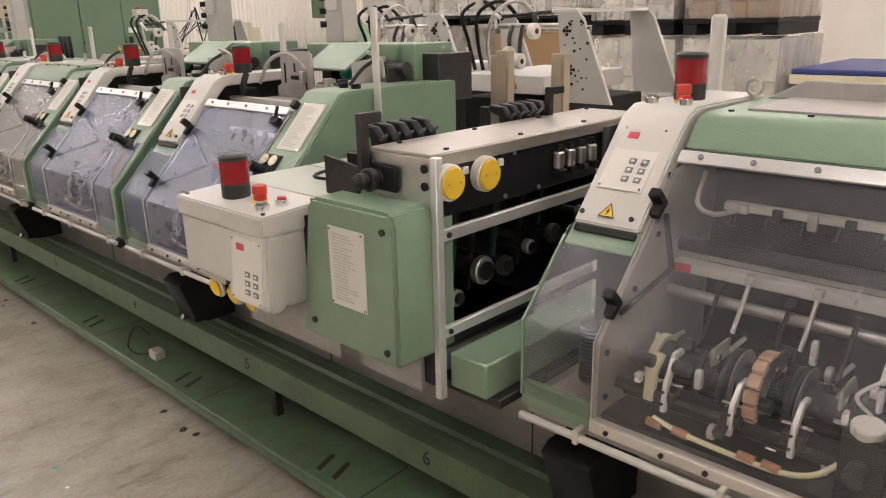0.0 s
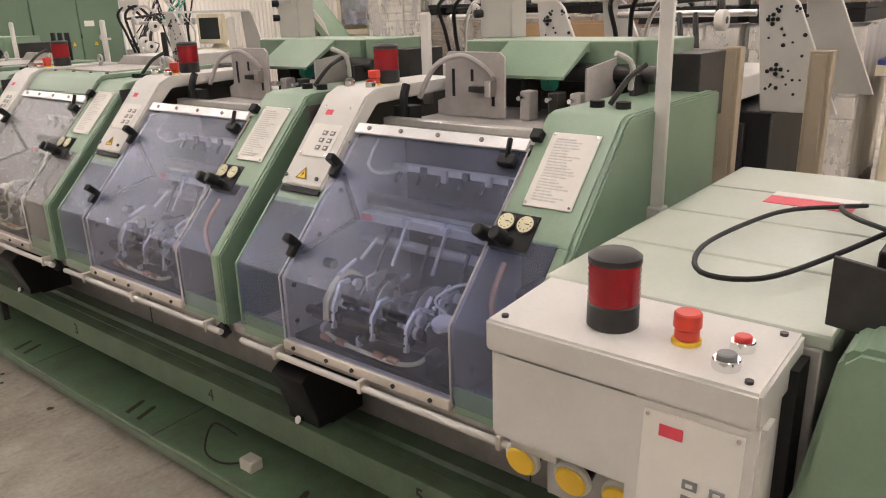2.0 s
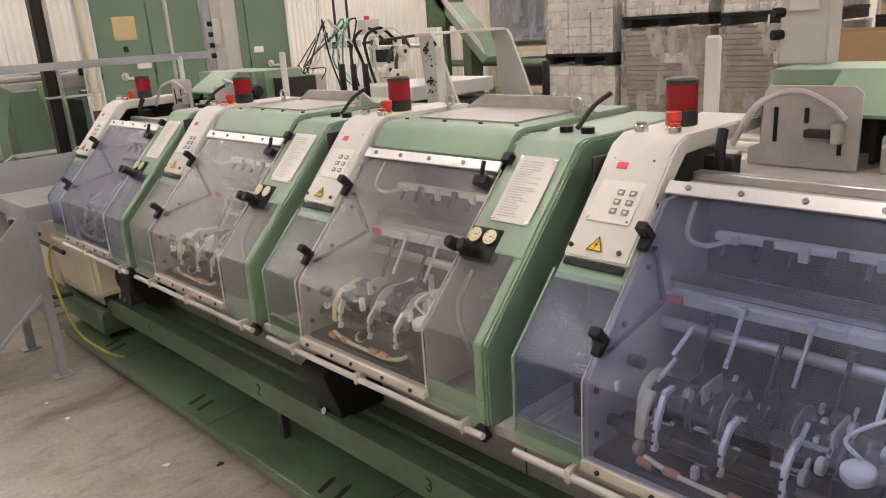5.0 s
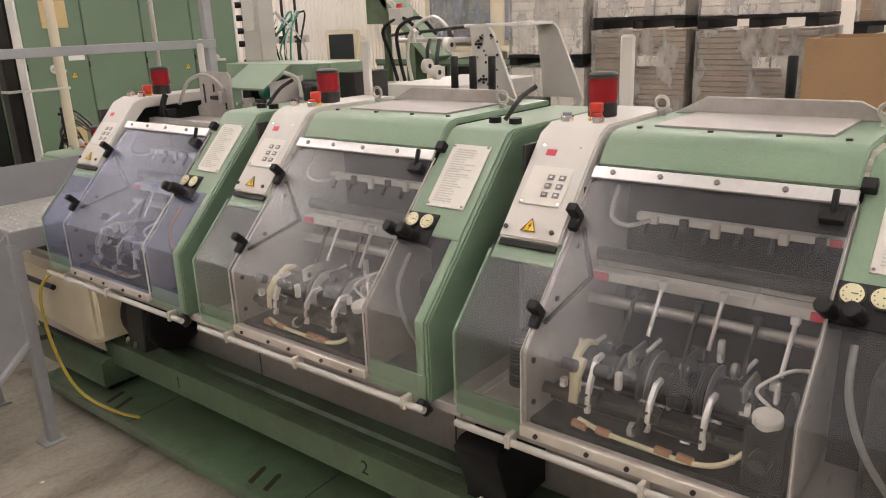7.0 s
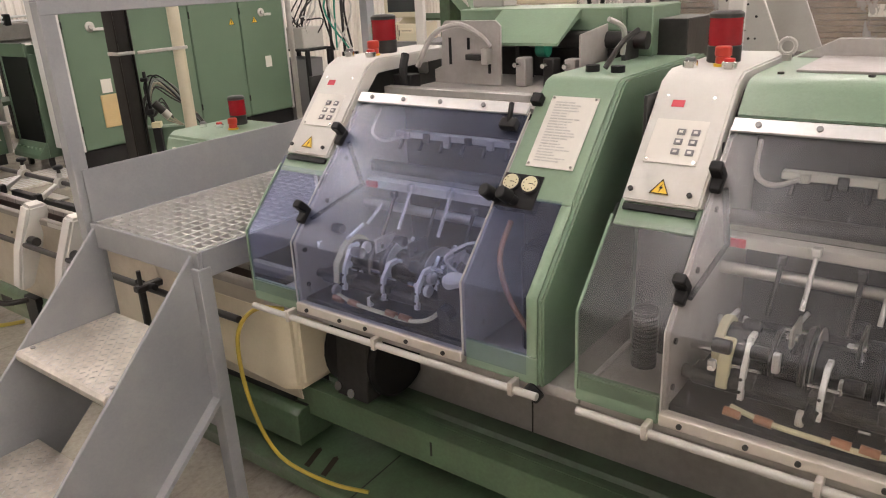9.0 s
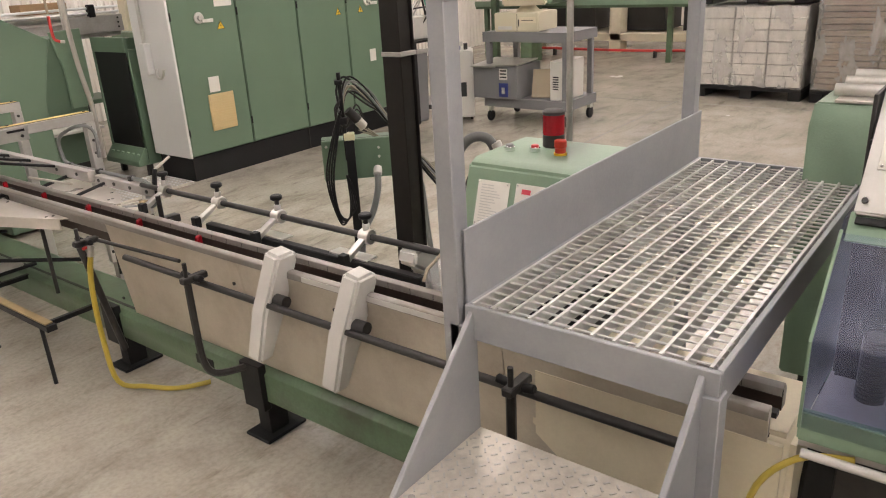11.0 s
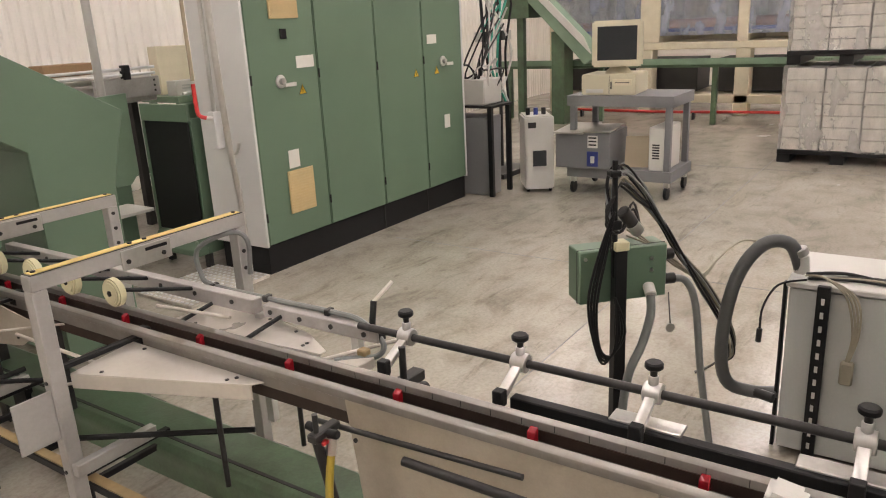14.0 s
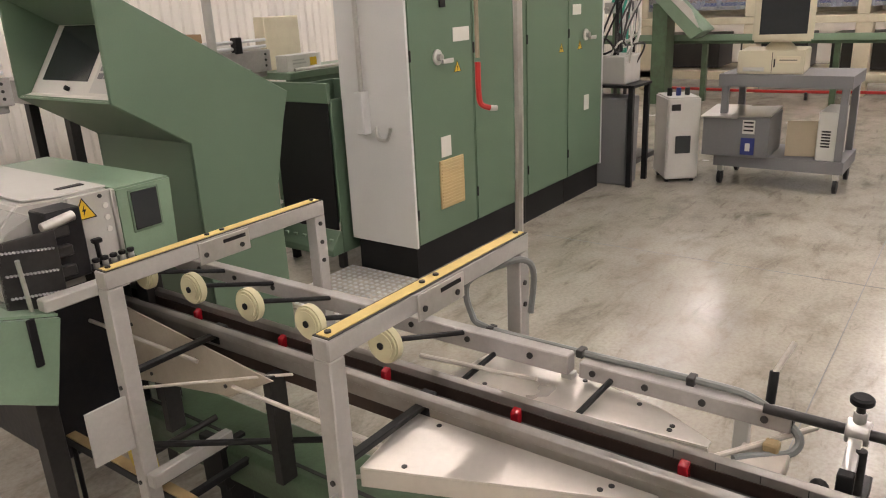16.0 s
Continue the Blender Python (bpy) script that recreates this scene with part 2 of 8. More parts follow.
CONCRETE = concrete()
RUST_AND_SHADE = material("rust_and_slot_shade", (0.042, 0.026, 0.019), 0.6, 0.3, vary=0.3, grain=40, bump=0.08)
DIAMOND = material("worn_tread_plate", (0.64, 0.60, 0.53), 0.4, 0.45, vary=0.2, grain=45, bump=0.08, blotch=6, dirt=(0.22, 0.19, 0.15), dirt_amount=0.5)


# ---- mesh helpers ----
def box(bm, x0, x1, y0, y1, z0, z1, m=None):
    r = bmesh.ops.create_cube(bm, size=1, matrix=(m or Matrix()) @ Matrix.LocRotScale(((x0 + x1) / 2, (y0 + y1) / 2, (z0 + z1) / 2), None, (abs(x1 - x0), abs(y1 - y0), abs(z1 - z0))))
    return r["verts"]


def rod(bm, a, b, r, seg=12, r2=None):
    a, b = Vector(a), Vector(b)
    d = b - a
    m = Matrix.Translation((a + b) / 2) @ d.to_track_quat("Z", "Y").to_matrix().to_4x4()
    bmesh.ops.create_cone(bm, cap_ends=True, segments=seg, radius1=r, radius2=r if r2 is None else r2, depth=d.length, matrix=m)


def prism(bm, pts, c0, c1, axis="y", m=None):
    """A flat outline pushed through from c0 to c1. axis y: pts are (x, z); x: (y, z); z: (x, y)."""
    def at(p, c):
        v = {"y": (p[0], c, p[1]), "x": (c, p[0], p[1]), "z": (p[0], p[1], c)}[axis]
        return (m @ Vector(v)) if m else Vector(v)
    a = [bm.verts.new(at(p, c0)) for p in pts]
    b = [bm.verts.new(at(p, c1)) for p in pts]
    k = len(pts)
    bm.faces.new(a)
    bm.faces.new(b[::-1])
    for i in range(k):
        bm.faces.new((a[i], b[i], b[(i + 1) % k], a[(i + 1) % k]))
    bmesh.ops.recalc_face_normals(bm, faces=bm.faces)


def bend(bm, pts, thick, c0, c1):
    """A sheet of that thickness bent along the open line pts (x, z), from y = c0 to c1."""
    n = len(pts)
    off = []
    for i in range(n):
        a, b = Vector(pts[max(i - 1, 0)]), Vector(pts[min(i + 1, n - 1)])
        d = (b - a).normalized()
        off.append((pts[i][0] + d.y * thick, pts[i][1] - d.x * thick))
    prism(bm, list(pts) + off[::-1], c0, c1)


def tube(bm, pts, r, seg=8, smooth=5):
    """A round hose through pts, rounded by a Catmull-Rom line."""
    p = [Vector(q) for q in pts]
    line = []
    for i in range(len(p) - 1):
        a, b, c, d = p[max(i - 1, 0)], p[i], p[i + 1], p[min(i + 2, len(p) - 1)]
        for s in range(smooth):
            t = s / smooth
            line.append(0.5 * (2 * b + (c - a) * t + (2 * a - 5 * b + 4 * c - d) * t * t + (3 * b - a - 3 * c + d) * t ** 3))
    line.append(p[-1])
    rings, up = [], Vector((0.31, 0.17, 0.94))
    for i, q in enumerate(line):
        d = (line[min(i + 1, len(line) - 1)] - line[max(i - 1, 0)]).normalized()
        s = d.cross(up).normalized()
        w = s.cross(d)
        up = w
        rings.append([bm.verts.new(q + r * (math.cos(6.2832 * k / seg) * s + math.sin(6.2832 * k / seg) * w)) for k in range(seg)])
    for a, b in zip(rings, rings[1:]):
        for k in range(seg):
            bm.faces.new((a[k], a[(k + 1) % seg], b[(k + 1) % seg], b[k]))
    bm.faces.new(rings[0][::-1])
    bm.faces.new(rings[-1])
    bmesh.ops.recalc_face_normals(bm, faces=bm.faces)


def part(name, bm, mat, parent=None, label="", bevel=0.0, seg=1, smooth=40):
    """Links a bmesh as one mesh object, under a thing or a part if given."""
    if bevel:
        sharp = [e for e in bm.edges if len(e.link_faces) == 2 and e.calc_face_angle(0) > 0.6]
        bmesh.ops.bevel(bm, geom=sharp, offset=bevel, segments=seg, affect="EDGES", clamp_overlap=True)
    me = bpy.data.meshes.new(name)
    bm.to_mesh(me)
    bm.free()
    me.materials.append(mat)
    me.shade_smooth()
    me.set_sharp_from_angle(angle=radians(smooth))
    ob = new(name, me)
    if parent:
        ob.parent = parent
    if label:
        ob["label"] = label
    return ob


def solid(name, mat, parent, build, label="", bevel=0.0, seg=1):
    bm = bmesh.new()
    build(bm)
    return part(name, bm, mat, parent, label, bevel, seg)


def block(name, mat, parent, x0, x1, y0, y1, z0, z1, label="", bevel=0.002, m=None, seg=1):
    bm = bmesh.new()
    box(bm, x0, x1, y0, y1, z0, z1, m)
    return part(name, bm, mat, parent, label, bevel, seg)


def bar(name, mat, parent, a, b, r, label="", seg=12, bevel=0.0):
    bm = bmesh.new()
    rod(bm, a, b, r, seg)
    return part(name, bm, mat, parent, label, bevel)


def hosepipe(name, mat, parent, pts, r, label="", seg=8):
    bm = bmesh.new()
    tube(bm, pts, r, seg)
    return part(name, bm, mat, parent, label)


def thing(name, x, y, z, label, category, group="", rz=0):
    ob = new(name)
    ob.empty_display_size = 0.05
    ob.matrix_basis = pose(x, y, z, 0, 0, rz)
    return tagged(ob, label, category, group)


def setting(ob, label="", category=""):
    return tagged(ob, label, category, "", "structure")


def place(ob, m):
    ob.matrix_basis = m
    return ob


def lettering(name, text, size, mat, parent, m, label=""):
    cu = bpy.data.curves.new(name, "FONT")
    cu.body, cu.size, cu.extrude, cu.align_x, cu.align_y = text, size, 0.0006, "CENTER", "CENTER"
    tmp = bpy.data.objects.new("text", cu)
    me = bpy.data.meshes.new_from_object(tmp)
    bpy.data.objects.remove(tmp)
    me.name = name
    me.materials.append(mat)
    ob = new(name, me)
    ob.parent = parent
    ob.matrix_basis = m
    if label:
        ob["label"] = label
    return ob


# Faces seen from the aisle: right hand is -y, up is z, out is -x.
FACE = Matrix(((0, 0, -1, 0), (-1, 0, 0, 0), (0, 1, 0, 0), (0, 0, 0, 1)))


def facing(x, y, z):
    return Matrix.Translation((x, y, z)) @ FACE


def writing(bm, w, h, lines, m, seed, ragged=0.5, line_height=0.34):
    """Bars in place of lines of print."""
    rnd = random.Random(seed)
    step = h / lines
    for i in range(lines):
        y = h / 2 - (i + 0.5) * step
        k = rnd.uniform(1 - ragged, 1)
        x = -w / 2
        while x < -w / 2 + w * k:
            e = min(x + rnd.uniform(0.1, 0.32) * w, -w / 2 + w * k)
            box(bm, x, e - 0.02 * w, y - step * line_height / 2, y + step * line_height / 2, 0, 0.0008, m)
            x = e


def notice(parent, w, h, m, seed, label="white printed instruction plate", lines=22):
    """A thin printed plate with its lines and four screws."""
    bm = bmesh.new()
    box(bm, -w / 2, w / 2, -h / 2, h / 2, 0, 0.0022, m)
    plate = part("instruction_plate", bm, PAPER, parent, label, 0.0006)
    bm = bmesh.new()
    writing(bm, w * 0.68, h * 0.86, lines, m @ Matrix.Translation((-w * 0.03, 0, 0.0026)), seed)
    part("print", bm, PRINT, plate)
    corners = [m @ Vector((sx * (w / 2 - 0.006), sy * (h / 2 - 0.006), 0.002)) for sx in (-1, 1) for sy in (-1, 1)]
    screws("plate_screw", plate, corners, m.to_3x3() @ Vector((0, 0, 1)), 0.0028, CHROME, 0.0025)
    return plate


def warning(parent, size, m, label="yellow triangular warning sign"):
    bm = bmesh.new()
    s = size / 2
    prism(bm, [(-s, -s * 0.85), (s, -s * 0.85), (0, s * 0.9)], 0, 0.0015, "z", m)
    sign = part("warning_sign", bm, YELLOW, parent, label)
    bm = bmesh.new()
    k = 0.0022
    for a, b in (((-s, -s * 0.85), (s, -s * 0.85)), ((s, -s * 0.85), (0, s * 0.9)), ((0, s * 0.9), (-s, -s * 0.85))):
        a, b = Vector(a), Vector(b)
        c = Vector((0, -s * 0.25))
        a2, b2 = a + (c - a) * 0.14, b + (c - b) * 0.14
        prism(bm, [a, b, b2, a2], 0.0015, k, "z", m)
    prism(bm, [(s * 0.12, s * 0.35), (-s * 0.16, -s * 0.2), (0.0, -s * 0.2), (-s * 0.1, -s * 0.65), (s * 0.2, -s * 0.05), (s * 0.02, -s * 0.05)], 0.0015, k, "z", m)
    part("warning_symbol", bm, BLACK, sign)
    return sign


def keypad(parent, w, h, m, seed=0):
    """White key panel: red label on top, two columns of dark keys."""
    bm = bmesh.new()
    box(bm, -w / 2, w / 2, -h / 2, h / 2, 0, 0.0025, m)
    plate = part("key_panel", bm, PAPER, parent, "white key panel with six dark keys", 0.0006)
    bm = bmesh.new()
    box(bm, -w * 0.32, -w * 0.08, h * 0.30, h * 0.40, 0.0025, 0.0042, m)
    part("red_marker", bm, PINK, plate, "small red square label")
    for i in range(3):
        for j in range(2):
            x, y = w * (0.04 + 0.27 * j), -h * (0.05 + 0.14 * i)
            bm = bmesh.new()
            box(bm, x - w * 0.075, x + w * 0.075, y - h * 0.042, y + h * 0.042, 0.0025, 0.0048, m)
            key = part("key", bm, INK, plate, "", 0.0006)
            bm = bmesh.new()
            box(bm, x - w * 0.035, x + w * 0.035, y - h * 0.016, y + h * 0.016, 0.0049, 0.0055, m)
            part("key_symbol", bm, PAPER, key)
    corners = [m @ Vector((sx * (w / 2 - 0.006), sy * (h / 2 - 0.006), 0.002)) for sx in (-1, 1) for sy in (-1, 1)]
    screws("panel_screw", plate, corners, m.to_3x3() @ Vector((0, 0, 1)), 0.0026, CHROME, 0.0025)
    return plate


def beacon(parent, x, y, z, r=0.034, h=0.1):
    """Red signal lamp: dark foot, ribbed red lens, dark cap."""
    bm = bmesh.new()
    rod(bm, (x, y, z), (x, y, z + h * 0.34), r * 0.98, 24)
    foot = part("beacon_foot", bm, DARK, parent, "dark grey beacon foot", 0.002)
    bm = bmesh.new()
    rings = []
    for i in range(15):
        q = r * (0.985 if i % 2 else 0.955)
        rings.append([bm.verts.new((x + q * math.cos(6.2832 * k / 24), y + q * math.sin(6.2832 * k / 24), z + h * (0.34 + 0.039 * i))) for k in range(24)])
    for a, b in zip(rings, rings[1:]):
        for k in range(24):
            bm.faces.new((a[k], a[(k + 1) % 24], b[(k + 1) % 24], b[k]))
    part("beacon_lens", bm, LENS, parent, "dark red ribbed beacon lens")
    bm = bmesh.new()
    rod(bm, (x, y, z + h * 0.875), (x, y, z + h * 0.95), r, 24)
    rod(bm, (x, y, z + h * 0.95), (x, y, z + h), r, 24, r * 0.8)
    part("beacon_cap", bm, DARK, parent, "dark grey beacon cap")
    return foot


def mushroom(parent, x, y, z, s=1.0):
    bm = bmesh.new()
    rod(bm, (x, y, z), (x, y, z + 0.006 * s), 0.020 * s, 20)
    part("stop_collar", bm, YELLOW, parent, "yellow collar")
    bm = bmesh.new()
    rod(bm, (x, y, z + 0.006 * s), (x, y, z + 0.022 * s), 0.0165 * s, 20)
    rod(bm, (x, y, z + 0.022 * s), (x, y, z + 0.045 * s), 0.019 * s, 20, 0.0185 * s)
    part("stop_button", bm, ORANGE, parent, "red emergency stop mushroom button", 0.002)


def pushbutton(parent, x, y, z, mat, r=0.0145):
    bm = bmesh.new()
    rod(bm, (x, y, z), (x, y, z + 0.014), r, 18)
    part("button_ring", bm, CHROME, parent, "", 0.0015)
    bm = bmesh.new()
    rod(bm, (x, y, z + 0.006), (x, y, z + 0.02), r * 0.72, 18)
    part("button_cap", bm, mat, parent, "", 0.0015)


def clamp_knob(parent, p, d, r=0.012, length=0.045, label="black clamping knob"):
    """Black grip on a short stem, standing out along d."""
    p, d = Vector(p), Vector(d).normalized()
    bm = bmesh.new()
    rod(bm, p, p + d * length * 0.4, r * 0.5, 10)
    rod(bm, p + d * length * 0.35, p + d * length, r, 12, r * 0.9)
    part("knob", bm, BLACK, parent, label, 0.0015)


def screws(name, parent, points, d, r, mat=None, h=0.004):
    """Round heads standing out along d, each an object of its own."""
    d = Vector(d).normalized()
    made = None
    for p in points:
        bm = bmesh.new()
        rod(bm, p, Vector(p) + d * h, r, 10)
        made = part(name, bm, mat or DARK, parent)
    return made


# ---- the hall ----
X0, X1, Y0, Y1, TOP = -3.5, 16.0, -5.0, 14.6, 4.6
setting(block("floor", CONCRETE, None, X0, X1, Y0, Y1, -0.25, 0.0, bevel=0), "worn polished grey concrete shop floor", "floor")
# Added unseen wall; its grey limits light bounced onto the machine fronts.
setting(block("wall_west", LOW_BOUNCE, None, X0 - 0.2, X0, Y0, Y1, 0, TOP, bevel=0), "unseen plain hall wall, grey to limit bounced light", "wall")
setting(block("wall_east", WALL, None, X1, X1 + 0.2, Y0, Y1, 0, TOP, bevel=0), "cream painted hall wall", "wall")
setting(block("wall_south", WALL, None, X0 - 0.2, X1 + 0.2, Y0 - 0.2, Y0, 0, TOP, bevel=0), "cream painted hall wall", "wall")


def corrugated_wall():
    bm = bmesh.new()
    pts, x = [], X0 - 0.2
    while x < X1 + 0.2:
        pts += [(x, Y1), (x + 0.05, Y1), (x + 0.065, Y1 + 0.018), (x + 0.085, Y1 + 0.018)]
        x += 0.1
    prism(bm, pts + [(X1 + 0.2, Y1 + 0.2), (X0 - 0.2, Y1 + 0.2)], 0, TOP, "z")
    setting(part("wall_north", bm, WALL), "cream ribbed sheet-metal hall wall", "wall")


corrugated_wall()
setting(block("ceiling", CEILING, None, X0 - 0.2, X1 + 0.2, Y0 - 0.2, Y1 + 0.2, TOP, TOP + 0.2, bevel=0), "dusty grey hall ceiling", "ceiling")


def luminaire(x, y):
    lamp = thing("ceiling_light", x, y, TOP - 0.35, "long white fluorescent ceiling light", "ceiling light", "rows of ceiling lights")
    def body(bm):
        prism(bm, [(-0.15, 0.0), (-0.06, 0.09), (0.06, 0.09), (0.15, 0.0), (0.14, 0.0), (0.055, 0.08), (-0.055, 0.08), (-0.14, 0.0)], -1.2, 1.2, "x")
    solid("reflector", PALE, lamp, body)
    for s in (-0.06, 0.06):
        bar("tube", TUBE, lamp, (-1.18, s, 0.03), (1.18, s, 0.03), 0.019, "glowing fluorescent tube")
    for s in (-0.9, 0.9):
        bar("hanger", DARK, lamp, (s, 0, 0.09), (s, 0, 0.35), 0.004, seg=6)
    return lamp


first = luminaire(-2.25, -2.6)
for ix in range(6):
    for iy in range(6):
        if ix or iy:
            copy_thing(first, pose(-2.25 + 3.1 * ix, -2.6 + 3.0 * iy, TOP - 0.35))


def floor_joint(x0, x1, y0, y1):
    setting(block("floor_joint", INK, None, x0, x1, y0, y1, 0.0, 0.0015, bevel=0), "dark sawn joint in the concrete floor", "floor joint")


floor_joint(4.2, 4.204, 5.5, 11.0)
floor_joint(7.6, 7.604, 2.0, 11.0)
floor_joint(2.0, 15.0, 9.12, 9.124)

# ---- the machine's base ----
LINE = 1.07          # the hoods' front
PITCH = 0.915


def base_beam():
    b = thing("machine_base", 1.5, 3.2, 0, "long grey steel machine base with bolts", "machine base")
    block("front_web", BEAM, b, 0, 0.02, -3.9, 3.25, 0.16, 0.66)
    block("top_flange", BEAM, b, 0, 0.5, -3.9, 3.25, 0.662, 0.69)
    block("rear_web", BEAM, b, 0.48, 0.5, -3.9, 3.25, 0.1, 0.66)
    for k in range(14):
        y = -3.8 + 0.47 * k
        screws("bolt", b, [(0, y + 0.05, 0.262)], (-1, 0, 0), 0.009, BLACK, 0.006)
        if k % 2:
            screws("bolt", b, [(0, y + 0.1, 0.60)], (-1, 0, 0), 0.010, STEEL, 0.006)
    for k in range(8):
        y = -3.75 + PITCH * k
        block("seam", DARK, b, -0.002, 0.004, y, y + 0.004, 0.17, 0.69, bevel=0)
    for k in range(5):
        block("base_foot", DARK, b, 0.05, 0.45, -3.6 + k * 1.6, -3.4 + k * 1.6, 0, 0.18)


base_beam()


def green_gutter():
    g = thing("green_gutter", 1.26, 3.2, 0, "green painted steel gutter rail with station numbers", "gutter rail")
    def rail(bm):
        prism(bm, [(0, 0.238), (0, 0.335), (0.05, 0.335), (0.05, 0.328), (0.008, 0.328), (0.008, 0.238)], -3.9, 3.72)
    solid("rail", DEEP, g, rail, "green rail edge", 0.002)
    def trough(bm):
        prism(bm, [(0.05, 0.335), (0.062, 0.335), (0.075, 0.265), (0.17, 0.26), (0.18, 0.272), (0.238, 0.272), (0.238, 0.262), (0.06, 0.252), (0.05, 0.328)], -3.9, 3.72)
    solid("trough", DEEP, g, trough, "green trough")
    def board(bm):
        prism(bm, [(-0.112, 0.06), (-0.112, 0.102), (-0.104, 0.106), (0.16, 0.118), (0.16, 0.110), (-0.104, 0.098), (-0.106, 0.06)], -3.9, 3.75)
    solid("tray", DEEP, g, board, "green flat drip tray", 0.001)
    rnd = random.Random(2)
    for k in range(9):
        y = -3.7 + PITCH * k
        block("base_support", DARK, g, 0.03, 0.2, y, y + 0.05, 0.0, 0.11)
        if k % 3 == 0:
            block("rail_bracket", DARK, g, 0.02, 0.05, y, y + 0.03, 0.115, 0.25, "dark rail support", 0.002)
        lie = Matrix.Translation((-0.035, y + 0.5, 0.1085)) @ pose(0, 0, 0, 0, -2.6, 0)
        block("tray_seam", DARK, g, -0.07, 0.15, -0.16, -0.156, 0.0, 0.0015, "", 0, lie)
        for d in (0.0, 0.075):
            s = rnd.uniform(-0.008, 0.008)
            solid("slot", RUST_AND_SHADE, g, lambda bm: prism(bm, [(-0.045 + s, -0.030 + d), (0.035 + s, -0.006 + d), (0.042 + s, 0.006 + d), (0.030 + s, 0.012 + d), (-0.045 + s, -0.010 + d)], 0.0006, 0.0022, "z", lie), "rusty slot in the tray")
    for n, y in enumerate((6.03, 5.092, 4.181, 3.273, 2.378, 1.47)):
        lettering("station_number", str(n + 1), 0.062, BLACK, g, facing(-0.0008, y - 3.2, 0.288), "black number " + str(n + 1))
    for k, y in enumerate((2.82, 4.66, 0.98)):
        f = solid("rail_bracket", BLACK, g, lambda bm: prism(bm, [(0.02, 0.325), (0.02, 0.36), (-0.03, 0.50), (0.0, 0.52), (0.2, 0.52), (0.2, 0.325)], y - 3.2 - 0.05, y - 3.2 + 0.08), "black folded bracket", 0.003)
        screws("bracket_bolt", f, [(0.015, y - 3.2 + 0.02, 0.34)], (-1, 0, 0.6), 0.012, CHROME, 0.015)
    for y in (3.08,):
        hosepipe("loose_wire", BLACK, g, [(-0.04, y - 3.2, 0.13), (-0.07, y - 3.2 + 0.08, 0.115), (-0.07, y - 3.2 + 0.16, 0.13), (-0.02, y - 3.2 + 0.17, 0.20), (-0.01, y - 3.2 + 0.06, 0.19)], 0.0035)
        block("sensor", TIN, g, -0.05, 0.0, y - 3.2 - 0.05, y - 3.2 + 0.01, 0.108, 0.15, "small metal sensor", 0.006)


green_gutter()

# ---- gathering stations ----
SLOPE = 0.36 / 0.34


def up(z):
    """How far behind the hood's front the slope lies at height z."""
    return (z - 0.90) / SLOPE


def on_slope(z, v, lift=0.0):
    """A frame on the slope: x to the right, y up the slope, z outwards."""
    a = math.atan2(0.36, 0.34)
    m = Matrix(((0, math.cos(a), -math.sin(a), up(z)), (-1, 0, 0, v), (0, math.sin(a), math.cos(a), z), (0, 0, 0, 1)))
    return m @ Matrix.Translation((0, 0, lift))


